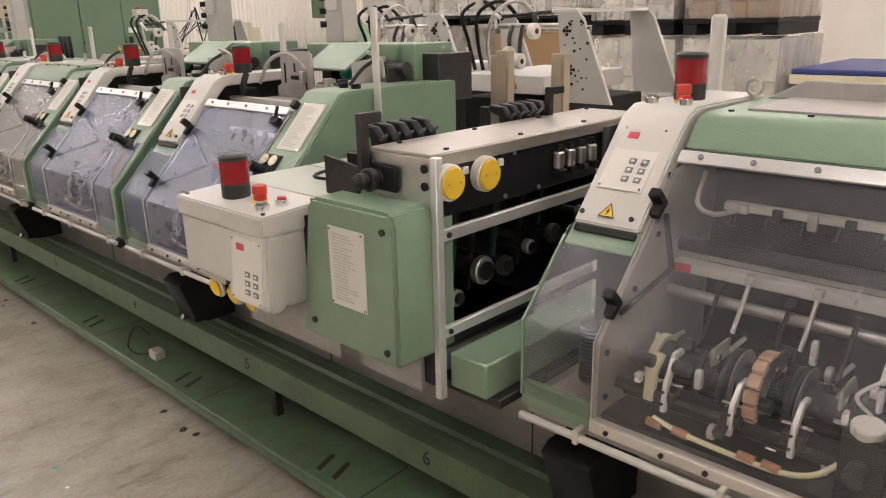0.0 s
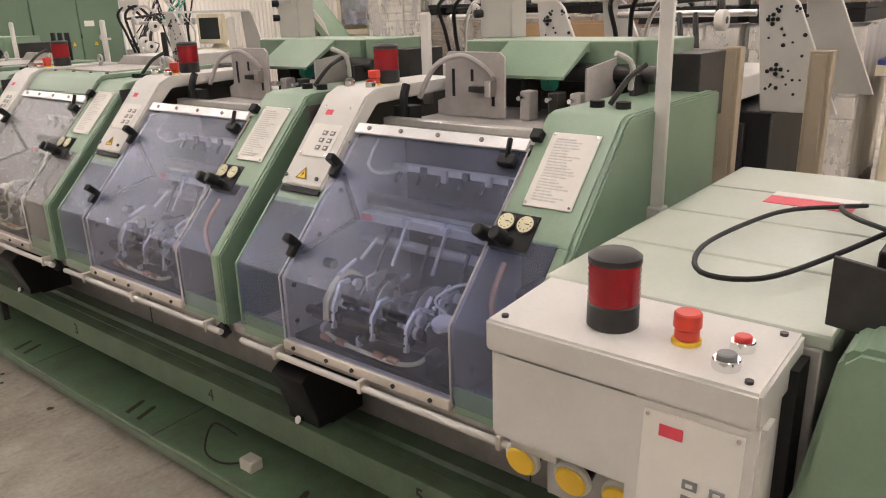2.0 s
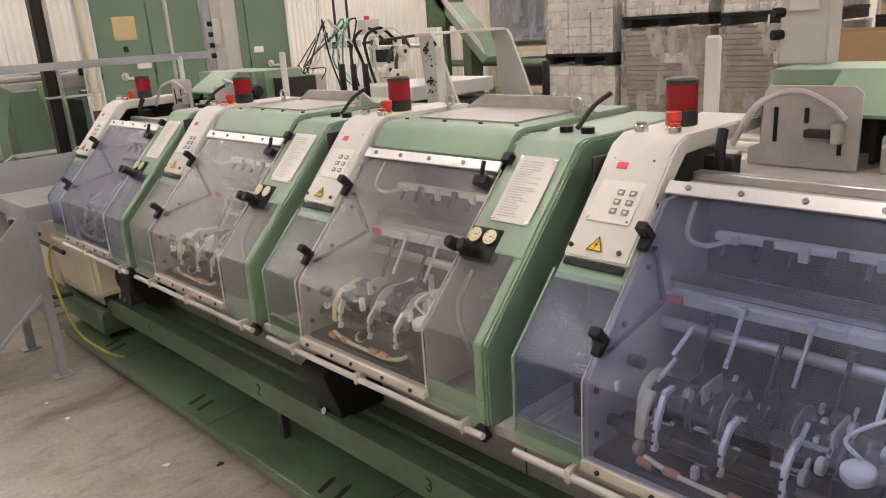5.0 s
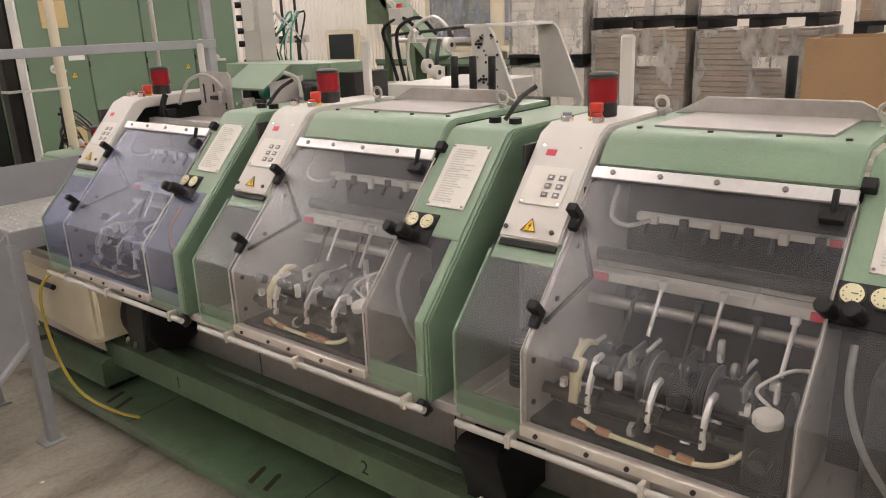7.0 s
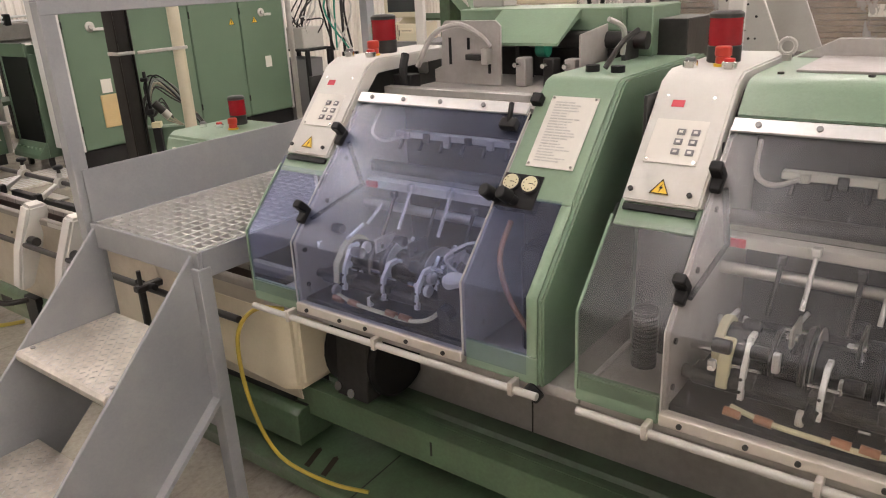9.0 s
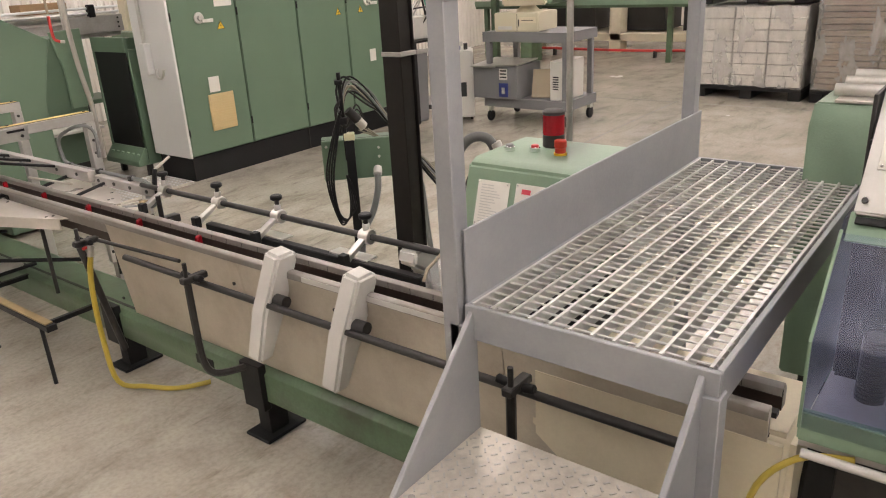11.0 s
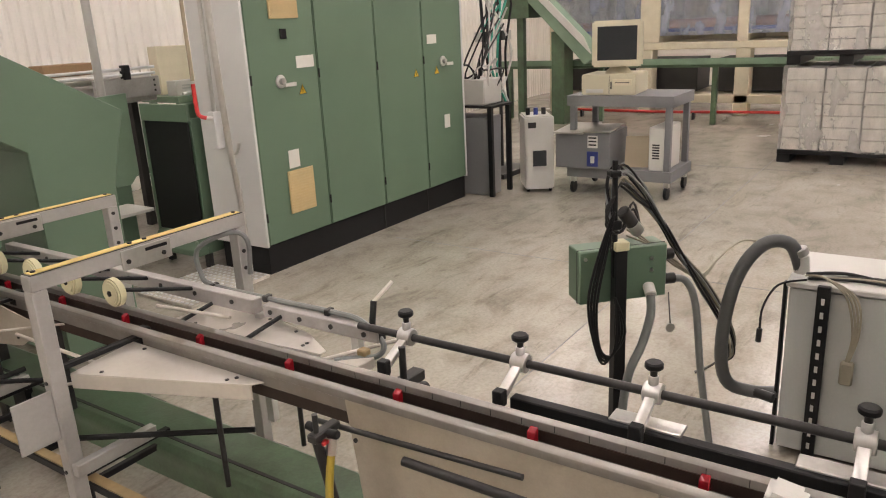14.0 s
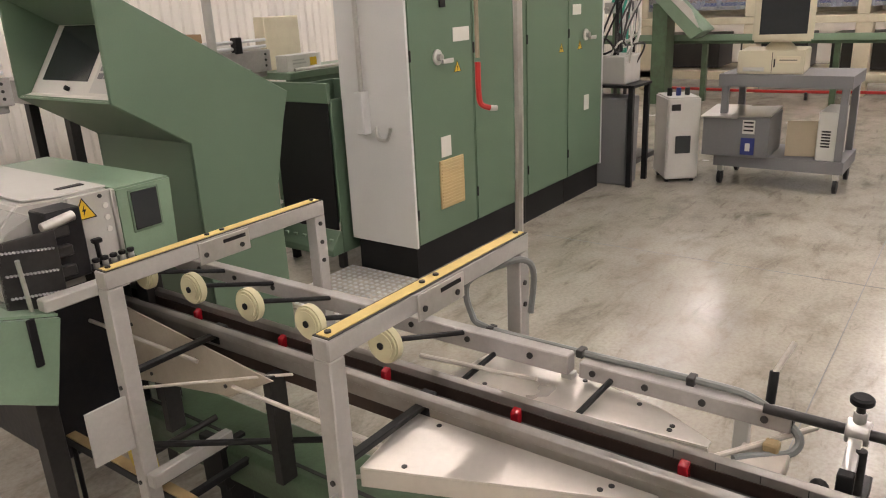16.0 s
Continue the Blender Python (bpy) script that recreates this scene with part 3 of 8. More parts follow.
def station(name, y0, closed, film, label, seed):
    s = thing(name, LINE, y0, 0, label, "feeder station", "gathering stations")
    # green end housing
    side = [(0.0, 0.715), (0.0, 0.90), (0.335, 1.255), (0.36, 1.262), (0.83, 1.262), (0.83, 0.70), (0.1, 0.70)]
    solid("end_plate", SAGE_SHADED, s, lambda bm: prism(bm, side, 0.067, 0.081), "green end plate", 0.004, 2)
    def shell(bm):
        zc = 1.045
        prism(bm, [(up(zc), zc), (0.335, 1.255), (0.36, 1.262), (0.83, 1.262), (0.83, 1.252), (0.365, 1.252), (0.342, 1.245), (up(zc) + 0.012, zc - 0.004)], 0.081, 0.25)
    solid("housing", SAGE, s, shell, "green sloped housing", 0.003, 2)
    def frame_low(bm):
        prism(bm, [(0, 0.715), (0, 0.775), (0.01, 0.775), (0.01, 0.715)], 0.081, 0.25)
    solid("lower_frame", SAGE, s, frame_low, "green lower frame", 0.002)
    solid("side_frame", SAGE, s, lambda bm: prism(bm, [(0, 0.775), (0, 0.90), (up(1.045), 1.045), (up(1.045) + 0.01, 1.04), (0.01, 0.895), (0.01, 0.775)], 0.081, 0.105), "green side frame", 0.002)
    # The side bay's shade is put into this near-black back sheet.
    block("side_back", INSIDE, s, 0.24, 0.25, 0.083, 0.25, 0.715, 1.15, "back sheet blackened for the side bay's shade", 0)
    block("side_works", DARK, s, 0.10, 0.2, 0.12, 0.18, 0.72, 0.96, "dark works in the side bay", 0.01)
    solid("side_window", film, s, lambda bm: bend(bm, [(-0.002, 0.735), (-0.002, 0.90), (up(1.048), 1.05)], 0.003, 0.105, 0.252), "clear plastic side window")
    hosepipe("hose", BRASS if not closed else CONDUIT, s, [(0.12, 0.21, 1.0), (0.06, 0.20, 0.94), (0.05, 0.17, 0.86), (0.06, 0.12, 0.78)], 0.006, "thin hose behind the window")
    notice(s, 0.108, 0.172, on_slope(1.162, 0.160, 0.002), seed)
    # gauges and knobs in their cut-out
    m = on_slope(1.056, 0.207, 0.0)
    c = block("gauge_recess", BLACK, s, -0.045, 0.045, -0.038, 0.040, -0.02, 0.003, "dark gauge recess", 0.001, m)
    for dx in (-0.021, 0.023):
        def gauge(bm):
            rod(bm, m @ Vector((dx, 0.016, 0.0)), m @ Vector((dx, 0.016, 0.010)), 0.020, 20)
        g = solid("gauge", DARK, c, gauge, "round pressure gauge")
        def dial(bm):
            rod(bm, m @ Vector((dx, 0.016, 0.010)), m @ Vector((dx, 0.016, 0.0115)), 0.0175, 20)
        solid("gauge_dial", NYLON, g, dial, "ivory gauge dial")
        def needle(bm):
            box(bm, dx - 0.001, dx + 0.009, 0.0155, 0.017, 0.0115, 0.0122, m)
            for k in range(8):
                a = 2.4 + k * 0.62
                box(bm, dx + 0.0128 * math.cos(a) - 0.001, dx + 0.0128 * math.cos(a) + 0.001, 0.016 + 0.0128 * math.sin(a) - 0.001, 0.016 + 0.0128 * math.sin(a) + 0.001, 0.0115, 0.0121, m)
        solid("gauge_needle", BLACK, g, needle)
    for dx in (-0.04, 0.0):
        p = m @ Vector((dx, -0.022, 0.0))
        d = (m.to_3x3() @ Vector((-0.25, -0.1, 1)))
        def knob(bm):
            rod(bm, p, p + d * 0.02, 0.011, 14)
            rod(bm, p + d * 0.02, p + d * 0.048, 0.0155, 14, 0.014)
        solid("regulator_knob", BLACK, c, knob, "black ribbed regulator knob", 0.002)
    # grey inner plates on both sides of the bay
    cheek = [(0.006, 0.74), (0.006, 0.895), (0.27, 1.175), (0.5, 1.19), (0.5, 0.74)]
    solid("inner_plate", BEAM, s, lambda bm: prism(bm, cheek, 0.742, 0.752), "grey inner side plate", 0.001)
    solid("inner_plate", BEAM, s, lambda bm: prism(bm, cheek, 0.252, 0.260), "grey inner side plate", 0.001)
    screws("plate_bolt", s, [(0.03, 0.742, 0.78), (0.03, 0.742, 0.87), (0.12, 0.742, 0.97), (0.2, 0.742, 1.06)], (0, -1, 0), 0.006)
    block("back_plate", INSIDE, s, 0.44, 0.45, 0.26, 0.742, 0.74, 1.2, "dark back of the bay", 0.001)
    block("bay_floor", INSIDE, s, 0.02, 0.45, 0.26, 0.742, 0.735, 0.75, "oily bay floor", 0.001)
    # gripper drum and its arms
    dr = bar("gripper_drum", DRUM, s, (0.15, 0.30, 0.825), (0.15, 0.70, 0.825), 0.045, "black gripper drum", 24, 0.002)
    for v, w, rr, mt in ((0.69, 0.016, 0.055, NYLON), (0.60, 0.008, 0.052, DARK), (0.55, 0.010, 0.066, INSIDE), (0.535, 0.003, 0.068, STEEL), (0.44, 0.010, 0.066, INSIDE), (0.425, 0.003, 0.068, STEEL), (0.35, 0.008, 0.055, INSIDE)):
        bm = bmesh.new()
        bmesh.ops.create_cone(bm, cap_ends=True, segments=26, radius1=rr, radius2=rr, depth=w, matrix=Matrix.Translation((0.15, v, 0.825)) @ pose(0, 0, 0, 90))
        part("drum_ring", bm, mt, dr, "drum ring", 0.002)
    carrier = block("arm_carrier", INSIDE, s, 0.055, 0.10, 0.30, 0.72, 0.782, 0.812, "black carrier bar", 0.004)
    for v, h in ((0.625, 0.02), (0.505, 0.0), (0.405, 0.0)):
        solid("gripper_arm", BRIGHT, carrier, lambda bm: prism(bm, [(0.038, 0.785), (0.050, 0.782), (0.056, 0.830), (0.080, 0.856 + h), (0.105, 0.858 + h), (0.102, 0.868 + h), (0.072, 0.868 + h), (0.044, 0.838)], v, v + 0.009), "bright metal gripper arm", 0.001)
        block("arm_boss", DARK, carrier, 0.046, 0.075, v - 0.012, v + 0.024, 0.800, 0.822, "dark clamp", 0.003)
        bar("arm_pin", CHROME, carrier, (0.07, v - 0.018, 0.828), (0.07, v + 0.03, 0.828), 0.004, "bright pin", 8)
        screws("arm_hole", carrier, [(0.040, v + 0.006, 0.80), (0.043, v + 0.006, 0.822)], (-1, 0, 0.3), 0.0028, BLACK, 0.004)
    solid("ivory_arm", NYLON, carrier, lambda bm: prism(bm, [(0.05, 0.79), (0.055, 0.84), (0.085, 0.875), (0.095, 0.868), (0.07, 0.838), (0.065, 0.79)], 0.655, 0.675), "ivory nylon arm", 0.002)
    for v, z in ((0.36, 0.86), (0.47, 0.875), (0.57, 0.868)):
        block("link_plate", STEEL if v != 0.47 else DARK, s, 0.10, 0.17, v, v + 0.006, z, z + 0.035, "thin link plate", 0.002, None)
        bar("link_bolt", CHROME, s, (0.115, v - 0.006, z + 0.017), (0.115, v + 0.012, z + 0.017), 0.007, "bright bolt", 10)
    rnd = random.Random(seed)
    for k in range(45):
        v, x, z = rnd.uniform(0.28, 0.71), rnd.uniform(0.03, 0.22), rnd.uniform(0.755, 0.90)
        z = min(z, 0.86 + x * 0.5)
        if k % 5 == 0:
            bar("link_pin", CHROME, s, (x, v, z), (x, v + rnd.uniform(0.015, 0.05), z), 0.0055, "bright pin", 8)
        elif k % 5 == 1:
            block("lug", BRIGHT, s, x, x + 0.014, v, v + rnd.uniform(0.006, 0.014), z, z + rnd.uniform(0.015, 0.045), "bright lug", 0.002, None)
        elif k % 5 == 2:
            bar("link_rod", BRIGHT, s, (x, v, z), (x + rnd.uniform(0.02, 0.06), v + rnd.uniform(-0.02, 0.02), z + rnd.uniform(0.0, 0.05)), 0.0045, "bright link rod", 8)
        elif k % 5 == 3:
            bar("collar", STEEL, s, (x, v, z), (x, v + 0.012, z), 0.014, "steel collar", 14, 0.002)
        else:
            bar("sleeve", INSIDE, s, (x, v, z), (x, v + 0.03, z), 0.013, "dark sleeve", 10, 0.002)
    bar("shaft", DARK, s, (0.065, 0.28, 0.80), (0.065, 0.735, 0.80), 0.012, "dark shaft")
    bar("shaft", STEEL, s, (0.26, 0.262, 0.93), (0.26, 0.74, 0.93), 0.012, "steel shaft")
    bar("shaft", DARK, s, (0.30, 0.262, 1.02), (0.30, 0.74, 1.02), 0.016, "dark shaft")
    block("cross_bar", PALE, s, 0.265, 0.30, 0.262, 0.74, 0.970, 0.992, "pale cross bar with red ends")
    for v in (0.27, 0.70):
        block("red_end", PINK, s, 0.258, 0.264, v, v + 0.035, 0.973, 0.989, bevel=0)
    for k, (v, z, mt) in enumerate(((0.325, 0.965, BRIGHT), (0.39, 0.95, DARK), (0.455, 0.985, STEEL), (0.50, 0.955, DARK), (0.575, 0.985, BRIGHT), (0.63, 0.96, DARK))):
        f = bar("sucker_rod", mt, s, (0.245, v, z), (0.195, v + 0.004, z - 0.085), 0.0045, "thin sucker rod", 8)
        block("rod_cap", BRIGHT if k % 2 == 0 else DARK, f, 0.238, 0.255, v - 0.008, v + 0.008, z, z + 0.016, "rod cap", 0.002)
    block("slide_rail", GREY, s, 0.30, 0.306, 0.262, 0.742, 0.992, 1.006, "grey slide rail", 0.001)
    block("upper_bar", PALE, s, 0.30, 0.32, 0.262, 0.66, 1.102, 1.118, "grey bar with fittings")
    # Added bars stand for two dark lines on the inner plate.
    bar("stay_rod", DARK, s, (up(1.10) + 0.012, 0.728, 1.10), (0.235, 0.726, 0.985), 0.006, "added bar for a dark line on the inner plate", 8)
    bar("stay_rod", DARK, s, (up(0.942) + 0.012, 0.728, 0.945), (0.24, 0.726, 0.985), 0.005, "added bar for a dark line on the inner plate", 8)
    block("red_tab", PINK, s, 0.296, 0.30, 0.275, 0.295, 1.103, 1.117, "small red tab", 0)
    hosepipe("loop_hose", BEAM, s, [(0.30, 0.70, 1.17), (0.25, 0.69, 1.12), (0.26, 0.66, 1.10), (0.30, 0.62, 1.11)], 0.005, "grey hose loop", 6)
    for k in range(6):
        v = 0.30 + 0.062 * k
        block("fitting", STEEL if k % 2 else DARK, s, 0.29, 0.30, v, v + 0.018, 1.088 + 0.006 * (k % 3), 1.118, bevel=0.002)
        bar("nozzle", DARK, s, (0.31, v + 0.03, 1.10), (0.29, v + 0.03, 1.075), 0.005, "dark nozzle", 8)
    # oiler with dial and black knob
    block("regulator_block", BLACK, s, 0.025, 0.075, 0.272, 0.338, 0.752, 0.866, "black pressure regulator", 0.003)
    bar("regulator_dial", PAPER, s, (0.048, 0.308, 0.866), (0.044, 0.308, 0.882), 0.024, "ivory dial", 20, 0.002)
    bar("regulator_grip", DARK, s, (0.03, 0.305, 0.815), (0.002, 0.309, 0.808), 0.018, "dark round grip", 16, 0.003)
    bar("adjust_knob", BLACK, s, (0.05, 0.52, 0.80), (0.02, 0.52, 0.79), 0.010, "small black knob", 12, 0.002)
    hosepipe("air_hose", NYLON, s, [(0.03, 0.64, 0.775), (0.022, 0.58, 0.768), (0.022, 0.50, 0.764), (0.022, 0.42, 0.764), (0.03, 0.37, 0.775), (0.045, 0.34, 0.80)], 0.005, "clear air hose")
    hosepipe("air_hose", PALE, s, [(0.06, 0.31, 0.89), (0.05, 0.33, 0.92), (0.08, 0.29, 0.95), (0.12, 0.265, 0.94)], 0.0032, "clear air hose")
    for v in (0.635, 0.585, 0.47, 0.43):
        bar("hose_fitting", BRASS, s, (0.024, v - 0.014, 0.766), (0.024, v + 0.014, 0.768), 0.008, "copper hose fitting", 10)
    # the big hinged cover
    cover = solid("cover", film, s, lambda bm: bend(bm, [(-0.006, 0.738), (-0.006, 0.902), (up(1.19), 1.196)], 0.004, 0.255, 0.748), "bent clear plastic cover, smudged")
    for c0 in (0.2535, 0.7470):
        solid("cover_edge", PALE, cover, lambda bm: bend(bm, [(-0.0065, 0.740), (-0.0065, 0.901), (up(1.19), 1.1955)], 0.005, c0, c0 + 0.0012), "whitish cut edge")
    m = on_slope(1.192, 0.50, 0.004)
    def strip(bm):
        box(bm, -0.245, 0.245, -0.010, 0.018, 0, 0.007, m)
    st = solid("hinge_strip", ALU, s, strip, "bright aluminium clamping strip", 0.001)
    screws("strip_screw", st, [m @ Vector((dx, 0.004, 0.007)) for dx in (-0.2, -0.1, 0.01, 0.13)], m.to_3x3() @ Vector((0, 0, 1)), 0.0055, INK)
    for zz, vv in ((1.10, 0.738), (0.942, 0.738)):
        p = on_slope(zz, vv, 0.004)
        def grip(bm):
            prism(bm, [(-0.010, -0.012), (0.010, -0.012), (0.012, 0.03), (-0.012, 0.03)], 0, 0.016, "z", p)
            prism(bm, [(-0.012, 0.012), (0.012, 0.012), (0.011, 0.032), (-0.011, 0.032)], 0.012, 0.045, "z", p)
        solid("cover_grip", BLACK, cover, grip, "black cover grip", 0.003)
    p = on_slope(1.168, 0.285, 0.004)
    def latch(bm):
        box(bm, -0.02, 0.02, -0.018, 0.006, 0, 0.018, p)
        rod(bm, p @ Vector((0, -0.01, 0.01)), p @ Vector((0, 0.035, 0.03)), 0.006, 10)
    solid("latch", BLACK, cover, latch, "black latch", 0.002)
    block("hinge_block", BLACK, s, -0.012, 0.012, -0.012, 0.012, 0, 0.02, "black hinge block", 0.002, on_slope(1.213, 0.243, 0.0))
    def sill(bm):
        box(bm, -0.012, 0.012, 0.255, 0.748, 0.722, 0.745)
    solid("sill", TIN, s, sill, "worn metal sill", 0.002)
    screws("sill_screw", s, [(-0.012, v, 0.733) for v in (0.30, 0.40, 0.52, 0.60, 0.71)], (-1, 0, 0), 0.005)
    # left strip: clear corner cover in a green frame, control panel above
    solid("corner_sill", SAGE, s, lambda bm: prism(bm, [(-0.002, 0.715), (-0.002, 0.772), (0.012, 0.772), (0.012, 0.715)], 0.752, 0.913), "green corner sill", 0.003, 2)
    solid("corner_head", SAGE, s, lambda bm: prism(bm, [(up(1.03), 1.03), (up(1.07), 1.07), (up(1.07) + 0.01, 1.065), (up(1.03) + 0.01, 1.025)], 0.752, 0.905), "green corner head", 0.002)
    # Added unseen sheet that keeps light out of the gap between stations.
    block("body_side", DARK, s, 0.262, 0.83, 0.904, 0.911, 0.715, 1.245, "unseen dark sheet keeping light out of the station gap", 0.001)
    # Near-black as well: the corner bay's shade is in its colour.
    block("corner_back", INSIDE, s, 0.25, 0.26, 0.752, 0.905, 0.715, 1.17, "back sheet blackened for the corner bay's shade", 0)
    bm = bmesh.new()
    for k in range(14):
        bmesh.ops.create_cone(bm, cap_ends=True, segments=14, radius1=0.024, radius2=0.024, depth=0.006, matrix=Matrix.Translation((0.12, 0.83, 0.76 + 0.0085 * k)))
    tagged(part("spring", bm, DARK, s, "dark coil spring"), kind="stuff")
    def corner_cover(bm):
        bend(bm, [(-0.002, 0.74), (-0.002, 0.895), (0.004, 0.905), (up(1.04), 1.04)], 0.003, 0.752, 0.908)
        prism(bm, [(-0.002, 0.74), (-0.002, 0.90), (up(1.06), 1.06), (0.24, 1.06), (0.24, 0.74)], 0.908, 0.912)
    solid("corner_cover", film, s, corner_cover, "clear plastic corner cover with a green rim")
    def rim(bm):
        bend(bm, [(-0.0045, 0.74), (-0.0045, 0.9), (up(1.045) - 0.003, 1.045)], 0.008, 0.9085, 0.9135)
    solid("corner_rim", SAGE, s, rim, "pale green rim")
    panel = [(up(1.068) - 0.012, 1.072), (up(1.252) - 0.014, 1.268), (up(1.27) + 0.01, 1.285), (0.70, 1.285), (0.70, 1.255), (0.36, 1.248), (up(1.068) + 0.01, 1.058)]
    cp = solid("control_panel", PALE, s, lambda bm: prism(bm, panel, 0.754, 0.900), "pale grey sloped control panel", 0.004, 2)
    keypad(cp, 0.100, 0.152, on_slope(1.178, 0.832, 0.0155))
    warning(cp, 0.036, on_slope(1.088, 0.832, 0.0152))
    m = on_slope(1.083, 0.832, 0.015)
    screws("panel_screw", cp, [m @ Vector((dx, -0.004, 0)) for dx in (-0.055, 0.055)], m.to_3x3() @ Vector((0, 0, 1)), 0.005)
    block("panel_shadow_gap", BLACK, s, -0.065, 0.07, -0.012, 0.0, -0.01, 0.006, "", 0, on_slope(1.062, 0.83, 0.0))
    beacon(cp, 0.485, 0.835, 1.285)
    mushroom(cp, 0.415, 0.815, 1.285, 0.85)
    pushbutton(cp, 0.375, 0.79, 1.285, RED)
    pushbutton(cp, 0.375, 0.865, 1.285, INK)
    solid("post", PALE, s, lambda bm: box(bm, 0.70, 0.712, 0.86, 0.90, 1.2, 1.46), "flat pale grey upright", 0.006)
    # front rod
    r = bar("front_rod", GREY, s, (-0.02, 0.07, 0.705), (-0.02, 0.90, 0.705), 0.008, "worn white front rod", 12)
    for v in (0.12, 0.48, 0.76):
        block("rod_clip", TIN, r, -0.031, 0.0, v, v + 0.012, 0.694, 0.724, bevel=0.002)
    def foot(bm):
        rod(bm, (0.01, 0.085, 0.705), (-0.008, 0.095, 0.69), 0.02, 14)
    solid("stop_foot", BLACK, s, foot, "black rubber stop", 0.003)
    block("base_plate", BEAM, s, 0.02, 0.85, 0.0, 0.913, 0.69, 0.715, "grey base plate", 0.002)
    screws("button", s, [(0.44, 0.13, 1.262), (0.44, 0.19, 1.262)], (0, 0, 1), 0.016, BLACK, 0.014)
    hosepipe("lever", DARK, s, [(0.44, 0.16, 1.27), (0.48, 0.14, 1.32), (0.52, 0.12, 1.345)], 0.006, "small lever")
    if closed:
        def roof(bm):
            prism(bm, [(up(1.206), 1.213), (0.325, 1.258), (0.345, 1.272), (0.37, 1.277), (0.82, 1.277), (0.82, 1.262), (0.37, 1.262), (0.33, 1.245), (up(1.206) + 0.012, 1.206)], 0.258, 0.744)
        solid("roof", SAGE, s, roof, "rounded green roof", 0.003, 2)
        block("roof_plate", BEAM, s, 0.42, 0.66, 0.33, 0.68, 1.277, 1.282, "grey inset roof plate", 0.001)
        screws("roof_screw", s, [(0.39, v, 1.277) for v in (0.3, 0.42, 0.55, 0.7)], (0, 0, 1), 0.006)
        solid("lift_plate", BEAM, s, lambda bm: prism(bm, [(0.255, 1.277), (0.335, 1.318), (0.655, 1.318), (0.735, 1.277)], 0.66, 0.672, "x"), "grey-green upright lift plate", 0.002)
        for v in (0.275, 0.74):
            bm = bmesh.new()
            for k in range(16):
                a, b = 6.2832 * k / 16, 6.2832 * (k + 1) / 16
                rod(bm, (0.60, v + 0.016 * math.cos(a), 1.306 + 0.016 * math.sin(a)), (0.60, v + 0.016 * math.cos(b), 1.306 + 0.016 * math.sin(b)), 0.0045, 6)
            rod(bm, (0.60, v, 1.277), (0.60, v, 1.290), 0.010, 12)
            part("eye_bolt", bm, STEEL, s, "steel eye bolt")
    else:
        block("deck", BEAM, s, 0.30, 0.82, 0.26, 0.742, 1.185, 1.197, "worn metal deck", 0.001)
        block("rear_rail", STEEL, s, 0.36, 0.39, 0.262, 0.74, 1.197, 1.215, "steel rail", 0.002)
        pl = solid("stop_plate", BEAM, s, lambda bm: prism(bm, [(0.72, 1.20), (0.72, 1.235), (0.695, 1.245), (0.69, 1.35), (0.68, 1.363), (0.52, 1.363), (0.505, 1.35), (0.505, 1.20)], 0.555, 0.563, "x"), "grey upright stop plate with slots", 0.001)
        for v, z, h in ((0.535, 1.23, 0.05), (0.66, 1.25, 0.07), (0.6, 1.29, 0.03)):
            block("slot", BLACK, pl, 0.553, 0.5555, v, v + 0.008, z, z + h, bevel=0)
        block("clamp", DARK, pl, 0.53, 0.555, 0.55, 0.60, 1.265, 1.28)
        block("clamp", STEEL, pl, 0.53, 0.555, 0.53, 0.55, 1.255, 1.295)
        hosepipe("cable", BEAM, s, [(0.48, 0.72, 1.25), (0.50, 0.68, 1.33), (0.53, 0.62, 1.355), (0.54, 0.56, 1.33), (0.545, 0.53, 1.30)], 0.007, "grey sheathed cable")
        hosepipe("grip_handle", BLACK, s, [(0.40, 0.70, 1.21), (0.40, 0.705, 1.25), (0.42, 0.71, 1.29)], 0.011, "black grip")
        block("carrier", BLACK, s, 0.40, 0.44, 0.68, 0.74, 1.197, 1.24, "black carrier block")
        for v in (0.30, 0.36, 0.44):
            block("stop_block", BEAM if v != 0.36 else DARK, s, 0.57, 0.61, v, v + 0.03, 1.197, 1.27, "", 0.003)
            bar("stop_screw", CHROME, s, (0.565, v + 0.015, 1.255), (0.54, v + 0.015, 1.255), 0.006, "bright screw", 8)
        # green hood behind
        hood = block("hood_beam", SAGE, s, 0.72, 0.92, 0.246, 0.745, 1.325, 1.382, "green beam", 0.003)
        block("hood_end", SAGE, s, 0.74, 0.93, 0.175, 0.245, 1.262, 1.384, "green box end", 0.003)
        solid("hood_flap", SAGE, s, lambda bm: prism(bm, [(0.7195, 1.381), (0.59, 1.305), (0.59, 1.298), (0.70, 1.355), (0.7195, 1.355)], 0.36, 0.60), "sloped green flap", 0.0)
        bar("roller", DARK, s, (0.70, 0.17, 1.305), (0.70, 0.74, 1.305), 0.022, "dark roller")
        for v in (0.42, 0.66):
            bar("roller_grip", TEAL, s, (0.655, v, 1.285), (0.655, v + 0.03, 1.285), 0.022, "teal roller grip", 16, 0.002)
        for v in (0.20, 0.31, 0.5, 0.72):
            block("bracket", DARK if v != 0.31 else GREY, s, 0.64, 0.72, v, v + 0.012, 1.20, 1.31)
        solid("side_wing", BEAM, s, lambda bm: prism(bm, [(0.55, 1.20), (0.55, 1.33), (0.70, 1.345), (0.70, 1.20)], 0.275, 0.28), "grey wing plate", 0.001)
        hosepipe("arm", GREY, s, [(0.62, 0.2, 1.28), (0.60, 0.19, 1.34), (0.56, 0.21, 1.365)], 0.0065, "grey lever arm")
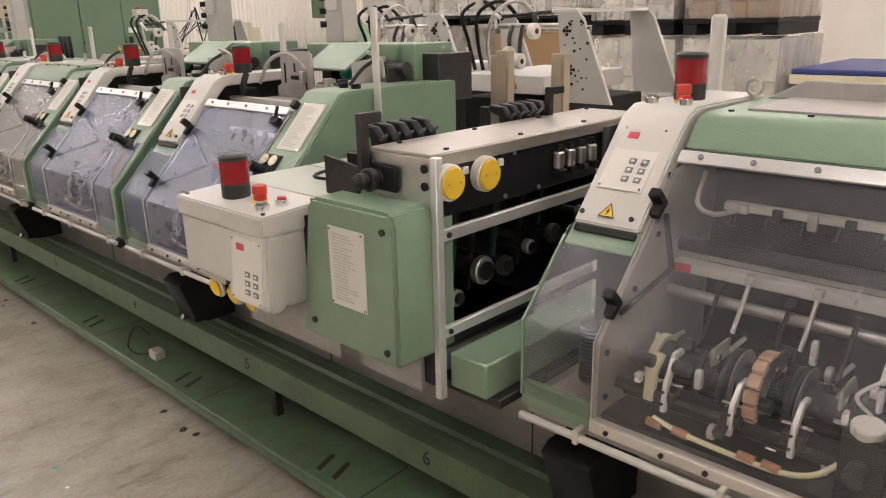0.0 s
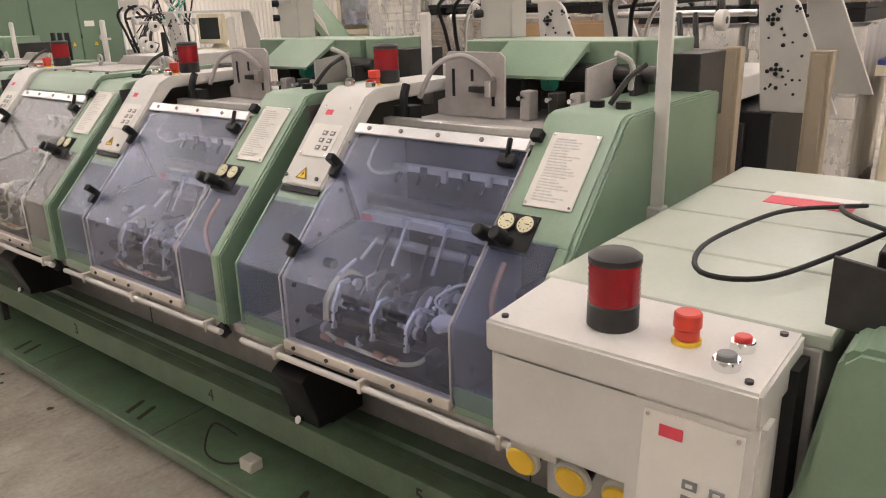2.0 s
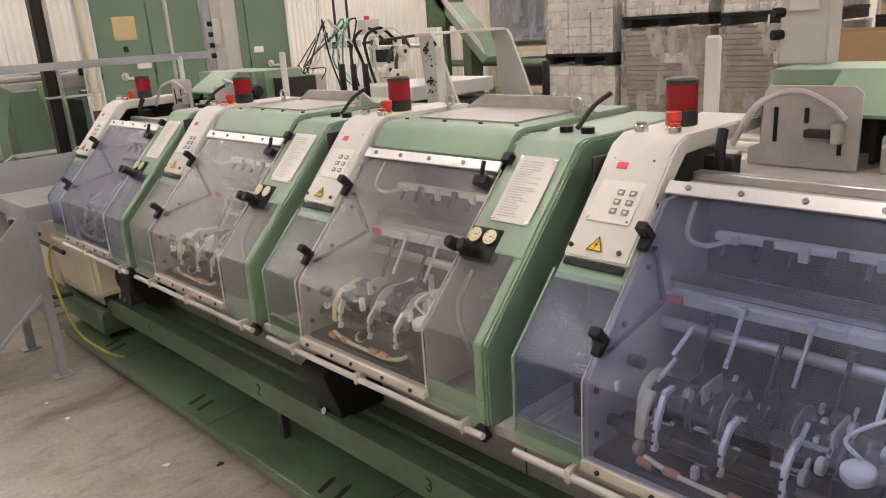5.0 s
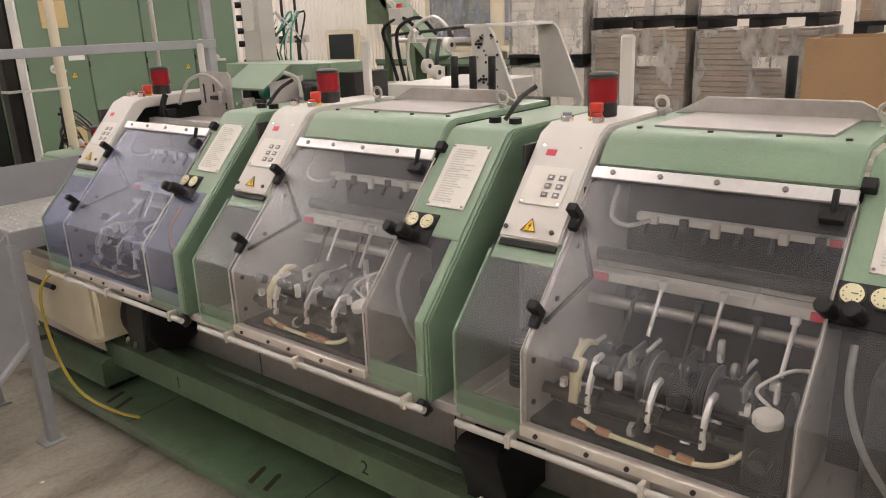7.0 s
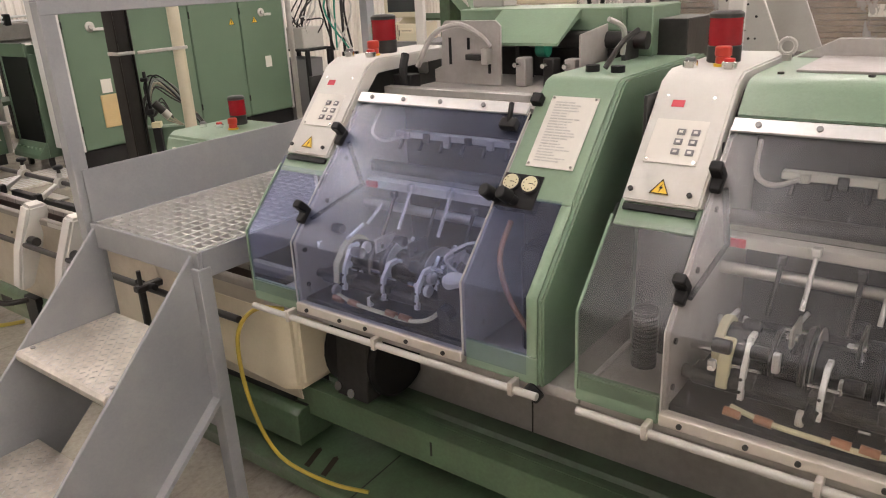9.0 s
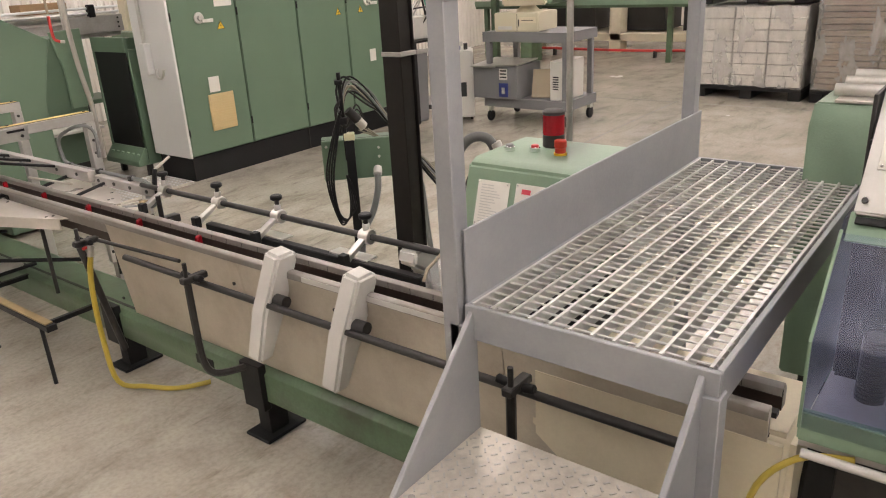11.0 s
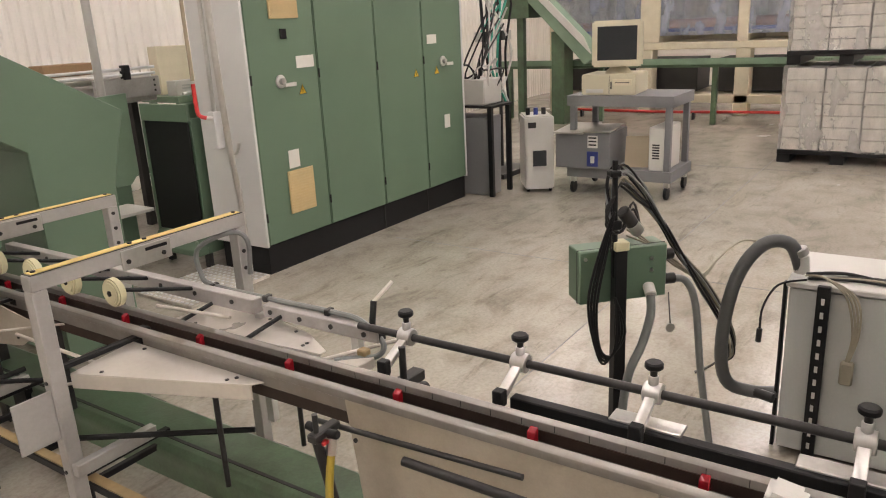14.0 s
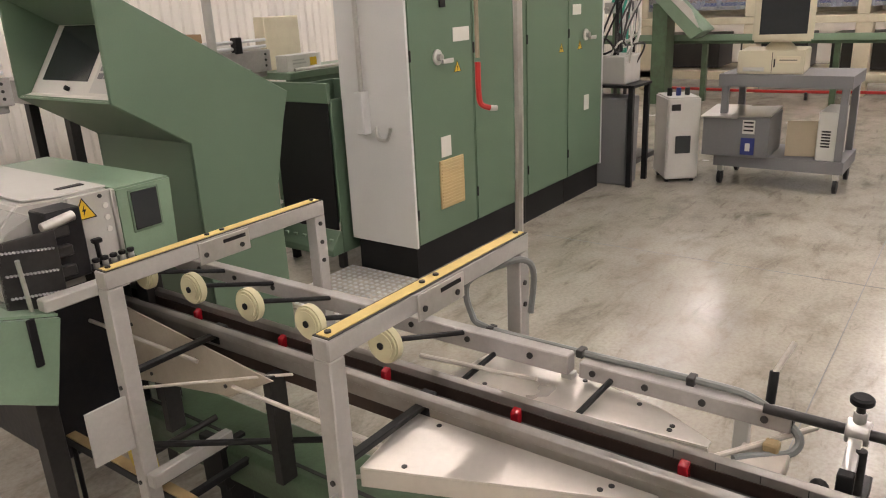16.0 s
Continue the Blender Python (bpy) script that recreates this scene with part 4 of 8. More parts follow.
        tw = block("control_tower", GREY, s, 0.85, 0.93, 0.68, 0.79, 1.38, 1.86, "grey control tower", 0.004)
        block("tower_window", PALE, tw, 0.843, 0.851, 0.70, 0.77, 1.50, 1.62, "pale switch plate", 0.003)
        for k in range(4):
            bar("tower_switch", BLACK, tw, (0.855, 0.785, 1.45 + 0.05 * k), (0.835, 0.80, 1.45 + 0.05 * k), 0.012, "black switch", 10)
        block("rear_body", DARK, s, 0.78, 0.95, 0.1, 0.74, 1.19, 1.35, "dark rear works")
    return s


blue_label = "grey and green gathering station with a blue-tinted clear cover"
grey_label = "green gathering station with closed roof and clear grey cover"
open_one = station("gathering_station", 1.855, False, BLUEFILM, blue_label, 3)
for y in (2.77, 5.515):
    copy_thing(open_one, pose(LINE, y, 0))
shut_one = station("gathering_station", 3.685, True, GREYFILM, grey_label, 5)
for y in (4.60, 0.08):
    copy_thing(shut_one, pose(LINE, y, 0))


def station_pins():
    for y0, vs in ((3.685, (0.50,)), (4.60, (0.42, 0.49, 0.56)), (0.08, (0.50,))):
        host = next(o for o in scene.objects if o.name.startswith("gathering_station") and o.parent is None and abs(o.location.y - y0) < 0.01)
        for v in vs:
            bar("roof_pin", BLACK, host, (0.76, v, 1.277), (0.76, v, 1.405), 0.012, "black upright pin", 10, 0.002)


station_pins()


def segmented_disc():
    host = next(o for o in scene.objects if o.name.startswith("gathering_station") and o.parent is None and abs(o.location.y - 0.08) < 0.01)
    d = bar("segmented_disc", DARK, host, (0.12, 0.478, 0.845), (0.12, 0.492, 0.845), 0.058, "dark disc with tan rim segments", 26, 0.002)
    for k in range(15):
        a = 6.2832 * k / 15
        m = Matrix.Translation((0.12, 0.485, 0.845)) @ Matrix.Rotation(a, 4, "Y")
        block("rim_segment", TANSEG, d, 0.056, 0.070, -0.011, 0.011, -0.0115, 0.0115, "", 0.002, m)


TANSEG = material("tan_rim_segment", (0.52, 0.34, 0.22), 0.5, vary=0.1, grain=60, bump=0.03)
segmented_disc()


# ---- checking unit between the stations ----
def control_box():
    k = thing("control_box", 0.81, 1.66, 0, "pale grey control box with beacon and key panel", "control box")
    def shell(bm):
        prism(bm, [(0.0, 1.03), (0.0, 1.075), (0.17, 1.085), (0.17, 1.03)], -0.18, 0.18)
        prism(bm, [(0.006, 0.90), (0.006, 1.03), (0.165, 1.03), (0.165, 0.86), (0.06, 0.86)], -0.175, 0.175)
    solid("housing", PALE, k, shell, "pale grey housing with a lid", 0.004, 2)
    def wedge(bm):
        prism(bm, [(-0.006, 0.868), (0.008, 1.035), (0.05, 1.035), (0.05, 0.87), (0.02, 0.852)], -0.186, -0.030)
    w = solid("key_housing", PALE, k, wedge, "sloped key housing", 0.006, 2)
    a = math.atan2(0.167, 0.014)
    m = Matrix(((0, math.cos(a), -math.sin(a), 0.0005), (-1, 0, 0, -0.108), (0, math.sin(a), math.cos(a), 0.945), (0, 0, 0, 1)))
    keypad(w, 0.118, 0.145, m)
    beacon(k, 0.075, 0.030, 1.078)
    mushroom(k, 0.075, -0.068, 1.079, 0.9)
    pushbutton(k, 0.04, -0.128, 1.076, INK, 0.016)
    pushbutton(k, 0.09, -0.130, 1.079, RED)
    screws("lid_screw", k, [(0.02, 0.16, 1.076), (0.02, -0.16, 1.076), (0.15, -0.16, 1.084)], (0, 0, 1), 0.005)
    for v in (0.165, 0.08, 0.005):
        b = bar("button_body", BLACK, k, (0.12, v, 0.845), (0.08, v, 0.825), 0.024, "black button body", 16, 0.002)
        bar("button_ring", PALE, b, (0.08, v, 0.825), (0.068, v, 0.823), 0.029, "pale ring", 24, 0.003)
        bar("yellow_button", YELLOW, b, (0.068, v, 0.823), (0.063, v, 0.822), 0.025, "round yellow push button", 24, 0.003)
    block("bracket", STEEL, k, 0.06, 0.16, 0.10, 0.18, 0.845, 0.865)
    block("support", BEAM, k, 0.30, 0.9, -0.1, 0.14, 0.69, 0.87, "grey support")
    block("arm", BEAM, k, 0.12, 0.32, -0.05, 0.05, 0.87, 0.90)
    block("wiring", BLACK, k, 0.11, 0.16, -0.19, -0.175, 0.87, 1.06, bevel=0)


control_box()


def green_cover_box():
    g = thing("green_cover_box", 0.89, 1.30, 0, "sage green sheet-metal cover box with instruction plate", "machine cover")
    solid("cover", SAGE, g, lambda bm: prism(bm, [(-0.14, 0.80), (0.172, 0.80), (0.128, 1.10), (0.11, 1.118), (-0.125, 1.118), (-0.14, 1.10)], 0.0, 0.17, "x"), "green folded cover", 0.008, 2)
    notice(g, 0.112, 0.17, facing(-0.0005, 0.0, 0.983), 11)
    screws("cover_screw", g, [(0, -0.11, 1.08), (0, -0.11, 0.83), (0, 0.125, 0.84)], (-1, 0, 0), 0.007, DARK, 0.005)
    block("mount", BEAM, g, 0.10, 0.5, -0.1, 0.1, 0.70, 0.81, "grey mount")


green_cover_box()


BELT = material("dark_green_belt", (0.02, 0.09, 0.05), 0.5, vary=0.2, bump=0.02)


LIDSTEEL = material("worn_lid_steel", (0.42, 0.39, 0.34), 0.3, 0.5, vary=0.12, grain=40, bump=0.04, dirt=(0.3, 0.26, 0.2), dirt_amount=0.4)


def checking_unit():
    u = thing("checking_unit", 1.0, 1.16, 0, "open grey and black checking unit with yellow knobs", "machine unit")
    nose = solid("nose_plate", STEEL, u, lambda bm: box(bm, -0.004, 0.010, 0.002, 0.176, 1.085, 1.208), "worn steel nose plate", 0.002)
    screws("nose_bolt", nose, [(-0.004, v, z) for v, z in ((0.018, 1.187), (0.018, 1.152), (0.09, 1.105))], (-1, 0, 0), 0.009, BLACK)
    b = bar("stub_shaft", DARK, u, (-0.004, 0.145, 1.155), (-0.085, 0.145, 1.155), 0.012, "dark stub shaft")
    for x, r in ((-0.022, 0.019), (-0.045, 0.024), (-0.068, 0.017)):
        bar("collar", DARK, b, (x, 0.145, 1.155), (x + 0.018, 0.145, 1.155), r, "steel collar", 22, 0.003)
    block("bearing_plate", BLACK, nose, -0.016, -0.004, 0.09, 0.165, 1.13, 1.185, "black bearing plate", 0.004)
    block("lid", LIDSTEEL, u, -0.004, 0.80, 0.0, 0.178, 1.208, 1.216, "worn flat steel lid", 0.002)
    block("lid_lip", LIDSTEEL, u, 0.012, 0.80, -0.004, 0.0, 1.188, 1.214, "folded lid lip", 0.001)
    screws("lid_screw", u, [(x, v, 1.216) for x in (0.06, 0.30, 0.55, 0.77) for v in (0.02, 0.155)], (0, 0, 1), 0.006)
    block("side_plate", INSIDE, u, 0.012, 0.78, 0.0, 0.010, 1.085, 1.205, "black side plate", 0.002)
    block("end_cap", SAGE, u, 0.78, 0.86, -0.006, 0.178, 1.06, 1.207, "green end cap", 0.003)
    for x in (0.032, 0.142):
        k = bar("knob_ring", PALE, u, (x, 0.0, 1.158), (x, -0.022, 1.158), 0.037, "ribbed pale knob ring", 24, 0.003)
        bar("knob_cap", YELLOW, k, (x, -0.022, 1.158), (x, -0.028, 1.158), 0.032, "round yellow knob cap", 24, 0.002)
        screws("knob_dot", k, [(x + d, -0.028, 1.158) for d in (-0.016, 0.016)], (0, -1, 0), 0.0022, BRASS, 0.001)
        block("knob_pointer", PALE, k, x + 0.034, x + 0.052, -0.020, -0.014, 1.168, 1.184, "pale pointer tab", 0.002)
    for i in range(4):
        v = bar("valve", STEEL, u, (0.40 + 0.045 * i, -0.014, 1.128), (0.40 + 0.045 * i, -0.014, 1.168), 0.013, "steel valve", 14, 0.003)
        bar("valve_cap", BLACK, v, (0.40 + 0.045 * i, -0.014, 1.168), (0.40 + 0.045 * i, -0.014, 1.184), 0.007, "black valve cap", 10)
        block("valve_foot", BLACK, v, 0.388 + 0.045 * i, 0.412 + 0.045 * i, -0.03, 0.0, 1.115, 1.128, "black valve foot", 0.002)
    block("valve_block", BLACK, u, 0.60, 0.76, -0.012, 0.0, 1.11, 1.195, "black connector block", 0.003)
    screws("side_screw", u, [(x, 0.0, 1.095) for x in (0.22, 0.34, 0.58)] + [(0.25, 0.0, 1.185)], (0, -1, 0), 0.005, STEEL)
    # aluminium frame
    post = block("post", ALU, u, -0.010, 0.010, -0.018, 0.0, 0.70, 1.212, "bright aluminium post")
    block("rail", ALU, u, 0.010, 0.845, -0.014, 0.0, 1.040, 1.066, "bright aluminium rail")
    block("rail", ALU, u, 0.010, 0.80, -0.014, 0.0, 0.832, 0.856, "bright aluminium rail")
    block("post", ALU, u, 0.80, 0.82, -0.016, 0.004, 0.72, 1.04, "bright aluminium post")
    screws("frame_screw", post, [(0.026, -0.014, z) for z in (0.845, 1.053)], (0, -1, 0), 0.006)
    # dark works inside
    block("back", INSIDE, u, 0.0, 0.80, 0.23, 0.25, 0.72, 1.085, "black back plate")
    block("end_wall", INSIDE, u, 0.79, 0.80, 0.004, 0.23, 0.72, 1.085, "black end plate")
    block("near_wall", INSIDE, u, 0.0, 0.008, 0.004, 0.23, 0.72, 1.085, "black end plate")
    block("inner_floor", INSIDE, u, 0.008, 0.79, 0.004, 0.23, 0.80, 0.81, "black inner floor")
    for i, (x, z, r) in enumerate(((0.03, 0.868, 0.020), (0.10, 0.885, 0.022), (0.19, 0.925, 0.036), (0.27, 0.915, 0.026), (0.36, 0.94, 0.02), (0.46, 0.95, 0.028), (0.58, 0.98, 0.02))):
        sh = bar("roller", INSIDE, u, (x, 0.03, z), (x, 0.23, z), r * 0.6, "dark roller shaft")
        bar("bearing", STEEL if i in (0, 1, 2, 4) else DARK, sh, (x, 0.03, z), (x, 0.05, z), r * 0.9, "steel bearing ring", 20, 0.003)
        bar("bearing_core", BLACK, sh, (x, 0.024, z), (x, 0.03, z), r * 0.6, "", 16)
    for i, x in enumerate((0.02, 0.07, 0.12, 0.2, 0.3, 0.42, 0.52)):
        solid("belt", BELT if i in (0, 1, 2, 4) else DARK, u, lambda bm: prism(bm, [(x, 0.86), (x + 0.012, 0.86), (x + 0.045, 1.08), (x + 0.033, 1.08)], 0.05 + 0.015 * i, 0.06 + 0.015 * i), "narrow belt")
    block("foot_block", SAGE, u, 0.02, 0.50, -0.115, -0.016, 0.722, 0.80, "green foot block", 0.004)
    block("foot_plate", DARK, u, 0.04, 0.46, -0.135, 0.05, 0.70, 0.722)
    # guide fingers and hooks on top
    def hook(bm):
        prism(bm, [(-0.03, 1.16), (-0.03, 1.285), (0.03, 1.285), (0.03, 1.262), (-0.008, 1.262), (-0.008, 1.16)], 0.172, 0.19)
    solid("hook_bar", DARK, u, hook, "dark hooked bar", 0.002)
    solid("hook_bar", BLACK, u, lambda bm: prism(bm, [(0.60, 1.216), (0.60, 1.288), (0.67, 1.288), (0.67, 1.268), (0.622, 1.268), (0.622, 1.216)], 0.16, 0.175), "black hooked bar", 0.002)
    solid("chute_plate", DARK, u, lambda bm: prism(bm, [(0.19, 1.095), (0.19, 1.175), (0.30, 1.19), (0.30, 1.105)], -0.03, -0.022, "x"), "dark sheet chute", 0.001)
    for x0, n in ((0.03, 5), (0.46, 5)):
        for i in range(n):
            x = x0 + 0.038 * i
            f = solid("guide_finger", BLACK, u, lambda bm: prism(bm, [(0.185, 1.195), (0.185, 1.225), (0.205, 1.248), (0.245, 1.252), (0.25, 1.235), (0.215, 1.225), (0.21, 1.195)], x, x + 0.022, "x"), "black guide finger", 0.002)
            hosepipe("finger_wire", DARK, f, [(x + 0.011, 0.19, 1.225), (x + 0.004, 0.165, 1.235), (x - 0.012, 0.168, 1.225)], 0.003, "wire loop", 6)
    block("finger_rail", BLACK, u, 0.0, 0.78, 0.185, 0.26, 1.13, 1.195, "black finger rail")


checking_unit()


def feed_table():
    t = thing("feed_table", 0.98, 1.45, 0, "pale green flat feed table with loose cable", "machine table")
    for i in range(4):
        block("table_plate", GREYGREEN, t, 0.003 + 0.23 * i, 0.227 + 0.23 * i, 0.0, 0.40, 1.065, 1.085, "pale green table plate", 0.003)
    block("table_body", BEAM, t, 0.0, 0.9, 0.01, 0.39, 0.70, 1.065, "grey table body")
    hosepipe("cable", BLACK, t, [(0.62, 0.08, 1.098), (0.52, 0.18, 1.10), (0.40, 0.22, 1.10), (0.22, 0.24, 1.10), (0.10, 0.20, 1.10), (0.12, 0.12, 1.10), (0.26, 0.06, 1.105), (0.36, 0.0, 1.13)], 0.0042, "black loose cable")
    hosepipe("cable", BLACK, t, [(0.62, 0.08, 1.098), (0.50, 0.10, 1.12), (0.40, 0.06, 1.13), (0.30, -0.02, 1.14)], 0.0042, "black loose cable")
    block("label", PINK, t, 0.60, 0.66, 0.10, 0.26, 1.0855, 1.0865, "red and white label", 0)
    block("label", PAPER, t, 0.665, 0.70, 0.10, 0.26, 1.0855, 1.0865, "white label", 0)


GREYGREEN = material("pale_green_paint", (0.44, 0.48, 0.40), 0.35, vary=0.06, grain=120, bump=0.04, dirt=(0.3, 0.3, 0.25), dirt_amount=0.25)
feed_table()


def board_post(x, y, h):
    p = thing("fibreboard_post", x, y, 0, "bare tan fibreboard upright behind the table", "board", "tan uprights")
    block("board", TAN, p, -0.02, 0.02, -0.03, 0.03, 0.0, h, "", 0.003)
    block("edge_strip", TAN, p, -0.025, -0.02, -0.018, 0.018, 0.0, h - 0.01, "", 0.001)


board_post(2.30, 2.03, 1.34)
board_post(2.36, 2.11, 1.32)
board_post(2.34, 1.80, 1.33)


# ---- feeders behind the stations ----
def feeder(x, y, label, white=True):
    f = thing("stream_feeder", x, y, 0, label, "feeder", "stream feeders")
    side = [(0.11, 1.48), (0.01, 1.48), (-0.02, 1.45), (-0.17, 1.10), (0.07, 1.10)]
    pl = solid("side_plate", GREY, f, lambda bm: prism(bm, side, 0.0, 0.02, "x"), "grey side plate drilled with holes", 0.002)
    rnd = random.Random(5)
    pts = [(-0.003, rnd.uniform(-0.05, 0.07), rnd.uniform(1.14, 1.45)) for i in range(26)]
    for p in pts:
        screws("hole", pl, [p], (-1, 0, 0), rnd.choice((0.004, 0.005, 0.007)), BLACK, 0.002)
    for v, z in ((0.055, 1.40), (0.03, 1.24)):
        screws("hole_cluster", pl, [(-0.003, v + dv, z + dz) for dv, dz in ((0, 0), (0.015, 0.0), (-0.015, 0), (0, 0.015), (0, -0.015))], (-1, 0, 0), 0.007, BLACK, 0.003)
    solid("side_plate", GREY, f, lambda bm: prism(bm, side, 0.60, 0.62, "x"), "grey side plate", 0.002)
    block("bed", PALE, f, -0.05, 0.62, 0.14, 0.62, 1.13, 1.21, "pale feeder bed", 0.004)
    block("body", BLACK, f, -0.03, 0.6, 0.02, 0.62, 0.0, 1.10, "black feeder body", 0.004)
    block("apron", DARK, f, -0.06, -0.03, 0.10, 0.50, 0.72, 1.06, "dark grey apron plate", 0.003)
    block("apron_slot", BLACK, f, -0.062, -0.058, 0.34, 0.44, 0.88, 0.90, bevel=0)
    block("top_plate", PALE, f, 0.0, 0.60, 0.01, 0.14, 1.475, 1.49, "pale top plate", 0.002)
    bar("cross_rod", DARK, f, (0.02, 0.14, 1.48), (0.02, 0.62, 1.45), 0.008, "dark cross rod")
    bar("cross_rod", STEEL, f, (0.10, 0.14, 1.42), (0.10, 0.66, 1.42), 0.012, "steel cross rod")
    for i, (v, z) in enumerate(((0.20, 1.40), (0.34, 1.30), (0.28, 1.27))):
        r = bar("press_roller", PAPER, f, (-0.02, v, z), (-0.02, v + 0.035, z), 0.035, "white press roller", 22, 0.005)
        bar("roller_core", DARK, r, (-0.022, v - 0.002, z), (-0.022, v + 0.037, z), 0.012, "", 12)
        hosepipe("roller_arm", DARK, f, [(-0.01, v + 0.018, z), (0.0, v + 0.03, z + 0.07), (0.06, v + 0.06, 1.42)], 0.010, "dark roller arm")
    for i in range(3):
        hosepipe("air_hose", BLACK if i else STEEL, f, [(0.05, 0.25 + 0.1 * i, 1.45), (-0.02, 0.30 + 0.1 * i, 1.53), (-0.04, 0.42 + 0.1 * i, 1.48), (0.0, 0.50 + 0.06 * i, 1.36), (0.05, 0.52 + 0.05 * i, 1.22)], 0.009, "air hose")
    hosepipe("lever", ALU, f, [(0.0, 0.45, 1.42), (-0.06, 0.40, 1.47), (-0.08, 0.36, 1.46)], 0.009, "bright lever")
    block("switch_box", PALE, f, -0.04, 0.06, 0.50, 0.58, 1.50, 1.58, "pale switch box", 0.003)
    bar("red_button", RED, f, (0.0, 0.54, 1.58), (0.0, 0.54, 1.60), 0.016, "red button", 14)
    warning(f, 0.04, facing(-0.052, 0.3, 1.17))
    return f


feeder_label = "grey and black stream feeder with drilled side plate"
fd = feeder(2.75, 2.0, feeder_label)
for x, y in ((2.9, 5.78), (2.95, 2.98)):
    copy_thing(fd, pose(x, y, 0))


def green_hopper(x, y):
    h = thing("green_hopper", x, y, 0, "low green machine bed behind the stations", "machine bed", "green machine beds")
    solid("bed", SAGE, h, lambda bm: prism(bm, [(0, 0.2), (0, 1.0), (0.05, 1.06), (0.6, 1.06), (0.6, 0.2)], -0.4, 0.4), "green bed", 0.006, 2)
    block("tray", TIN, h, 0.05, 0.55, -0.35, 0.35, 1.06, 1.07, "worn metal tray")
    for k in range(3):
        bar("roller", STEEL, h, (0.15 * k + 0.1, -0.36, 1.09), (0.15 * k + 0.1, 0.36, 1.09), 0.018, "steel roller")
    block("foot", DARK, h, 0.05, 0.55, -0.35, 0.35, 0.0, 0.2)


for x, y in ((2.15, 3.2), (2.15, 4.15), (2.15, 5.1), (2.2, 6.3)):
    green_hopper(x, y)


# ---- crossing platform with stairs ----
def platform():
    p = thing("crossing_platform", 1.0, 6.8, 0, "grey painted steel crossing platform with grating and stairs", "platform")
    for v in (-0.24, 0.225):
        solid("stringer", STAIRGREY, p, lambda bm: prism(bm, [(-0.86, 0.0), (0.0, 0.845), (0.0, 0.436), (-0.50, 0.0)], v, v + 0.012), "grey plate stringer", 0.002)
        solid("stringer_flange", STAIRGREY, p, lambda bm: prism(bm, [(-0.505, 0.0), (-0.02, 0.425), (0.0, 0.44), (0.0, 0.425), (-0.485, 0.0)], v - (0.03 if v < 0 else 0.0), v + (0.0 if v < 0 else 0.04)), "bent stringer edge", 0.001)
    for v in (-0.27, 0.24):
        block("leg", STAIRGREY, p, -0.02, 0.02, v, v + 0.04, 0.0, 0.80, "grey square leg", 0.002)
        block("foot_plate", STAIRGREY, p, -0.05, 0.04, v - 0.02, v + 0.06, 0.0, 0.008)
        block("leg", STAIRGREY, p, 1.27, 1.31, v, v + 0.04, 0.0, 0.80, "grey square leg", 0.002)
    for k in range(2):
        z, x = 0.56 - 0.28 * k, -0.305 - 0.30 * k
        st = solid("step", DIAMOND, p, lambda bm: prism(bm, [(x + 0.005, z - 0.03), (x, z - 0.02), (x, z - 0.008), (x + 0.008, z), (x + 0.30, z), (x + 0.30, z - 0.006), (x + 0.012, z - 0.006), (x + 0.012, z - 0.03)], -0.226, 0.223), "worn diamond-plate step", 0.0)
        bm = bmesh.new()
        for i in range(13):
            for j in range(20):
                a = 0.7 if (i + j) % 2 else -0.7
                c = Matrix.Translation((x + 0.02 + 0.0215 * i, -0.215 + 0.0225 * j, z)) @ pose(0, 0, 0, 0, 0, math.degrees(a))
                box(bm, -0.007, 0.007, -0.0018, 0.0018, 0, 0.0012, c)
        tagged(part("tread_pattern", bm, STEEL, st, "raised lozenges"), kind="stuff")
        screws("step_bolt", st, [(x + 0.04, v, z + 0.001) for v in (-0.20, 0.20)], (0, 0, 1), 0.007, BEAM)
        block("riser", STAIRGREY, p, x + 0.29, x + 0.295, -0.226, 0.223, z - 0.24, z - 0.006)
    # frame and grating
    for v in (-0.265, 0.235):
        block("side_channel", STAIRGREY, p, 0.0, 1.32, v, v + 0.012, 0.77, 0.845, "grey channel")
    block("front_channel", STAIRGREY, p, -0.012, 0.0, -0.265, 0.247, 0.77, 0.845, "grey channel")
    block("back_channel", STAIRGREY, p, 1.31, 1.322, -0.265, 0.247, 0.77, 0.845)
    for j in range(12):
        v = -0.247 + 0.0435 * j
        block("bearing_bar", GALV, p, 0.003, 1.30, v, v + 0.006, 0.815, 0.845, bevel=0)
    for i in range(43):
        x = 0.02 + 0.03 * i
        bar("grating_rod", GALV, p, (x, -0.25, 0.839), (x, 0.232, 0.839), 0.0028, seg=6)
    block("toe_plate", STAIRGREY, p, 0.0, 1.32, 0.247, 0.253, 0.80, 1.0, "grey toe plate")
    for x in (0.0, 1.29):
        block("rail_post", STAIRGREY, p, x - 0.02, x + 0.025, 0.256, 0.296, 0.5, 1.46 if x < 1 else 2.2, "grey rail post")
    block("hand_rail", STAIRGREY, p, -0.02, 1.32, 0.254, 0.26, 1.425, 1.465, "grey angle hand rail")
    block("rail_flange", STAIRGREY, p, -0.02, 1.32, 0.26, 0.296, 1.459, 1.465)


GALV = material("galvanised_grating", (0.68, 0.67, 0.64), 0.4, 0.4, vary=0.15, grain=50, bump=0.04)
platform()


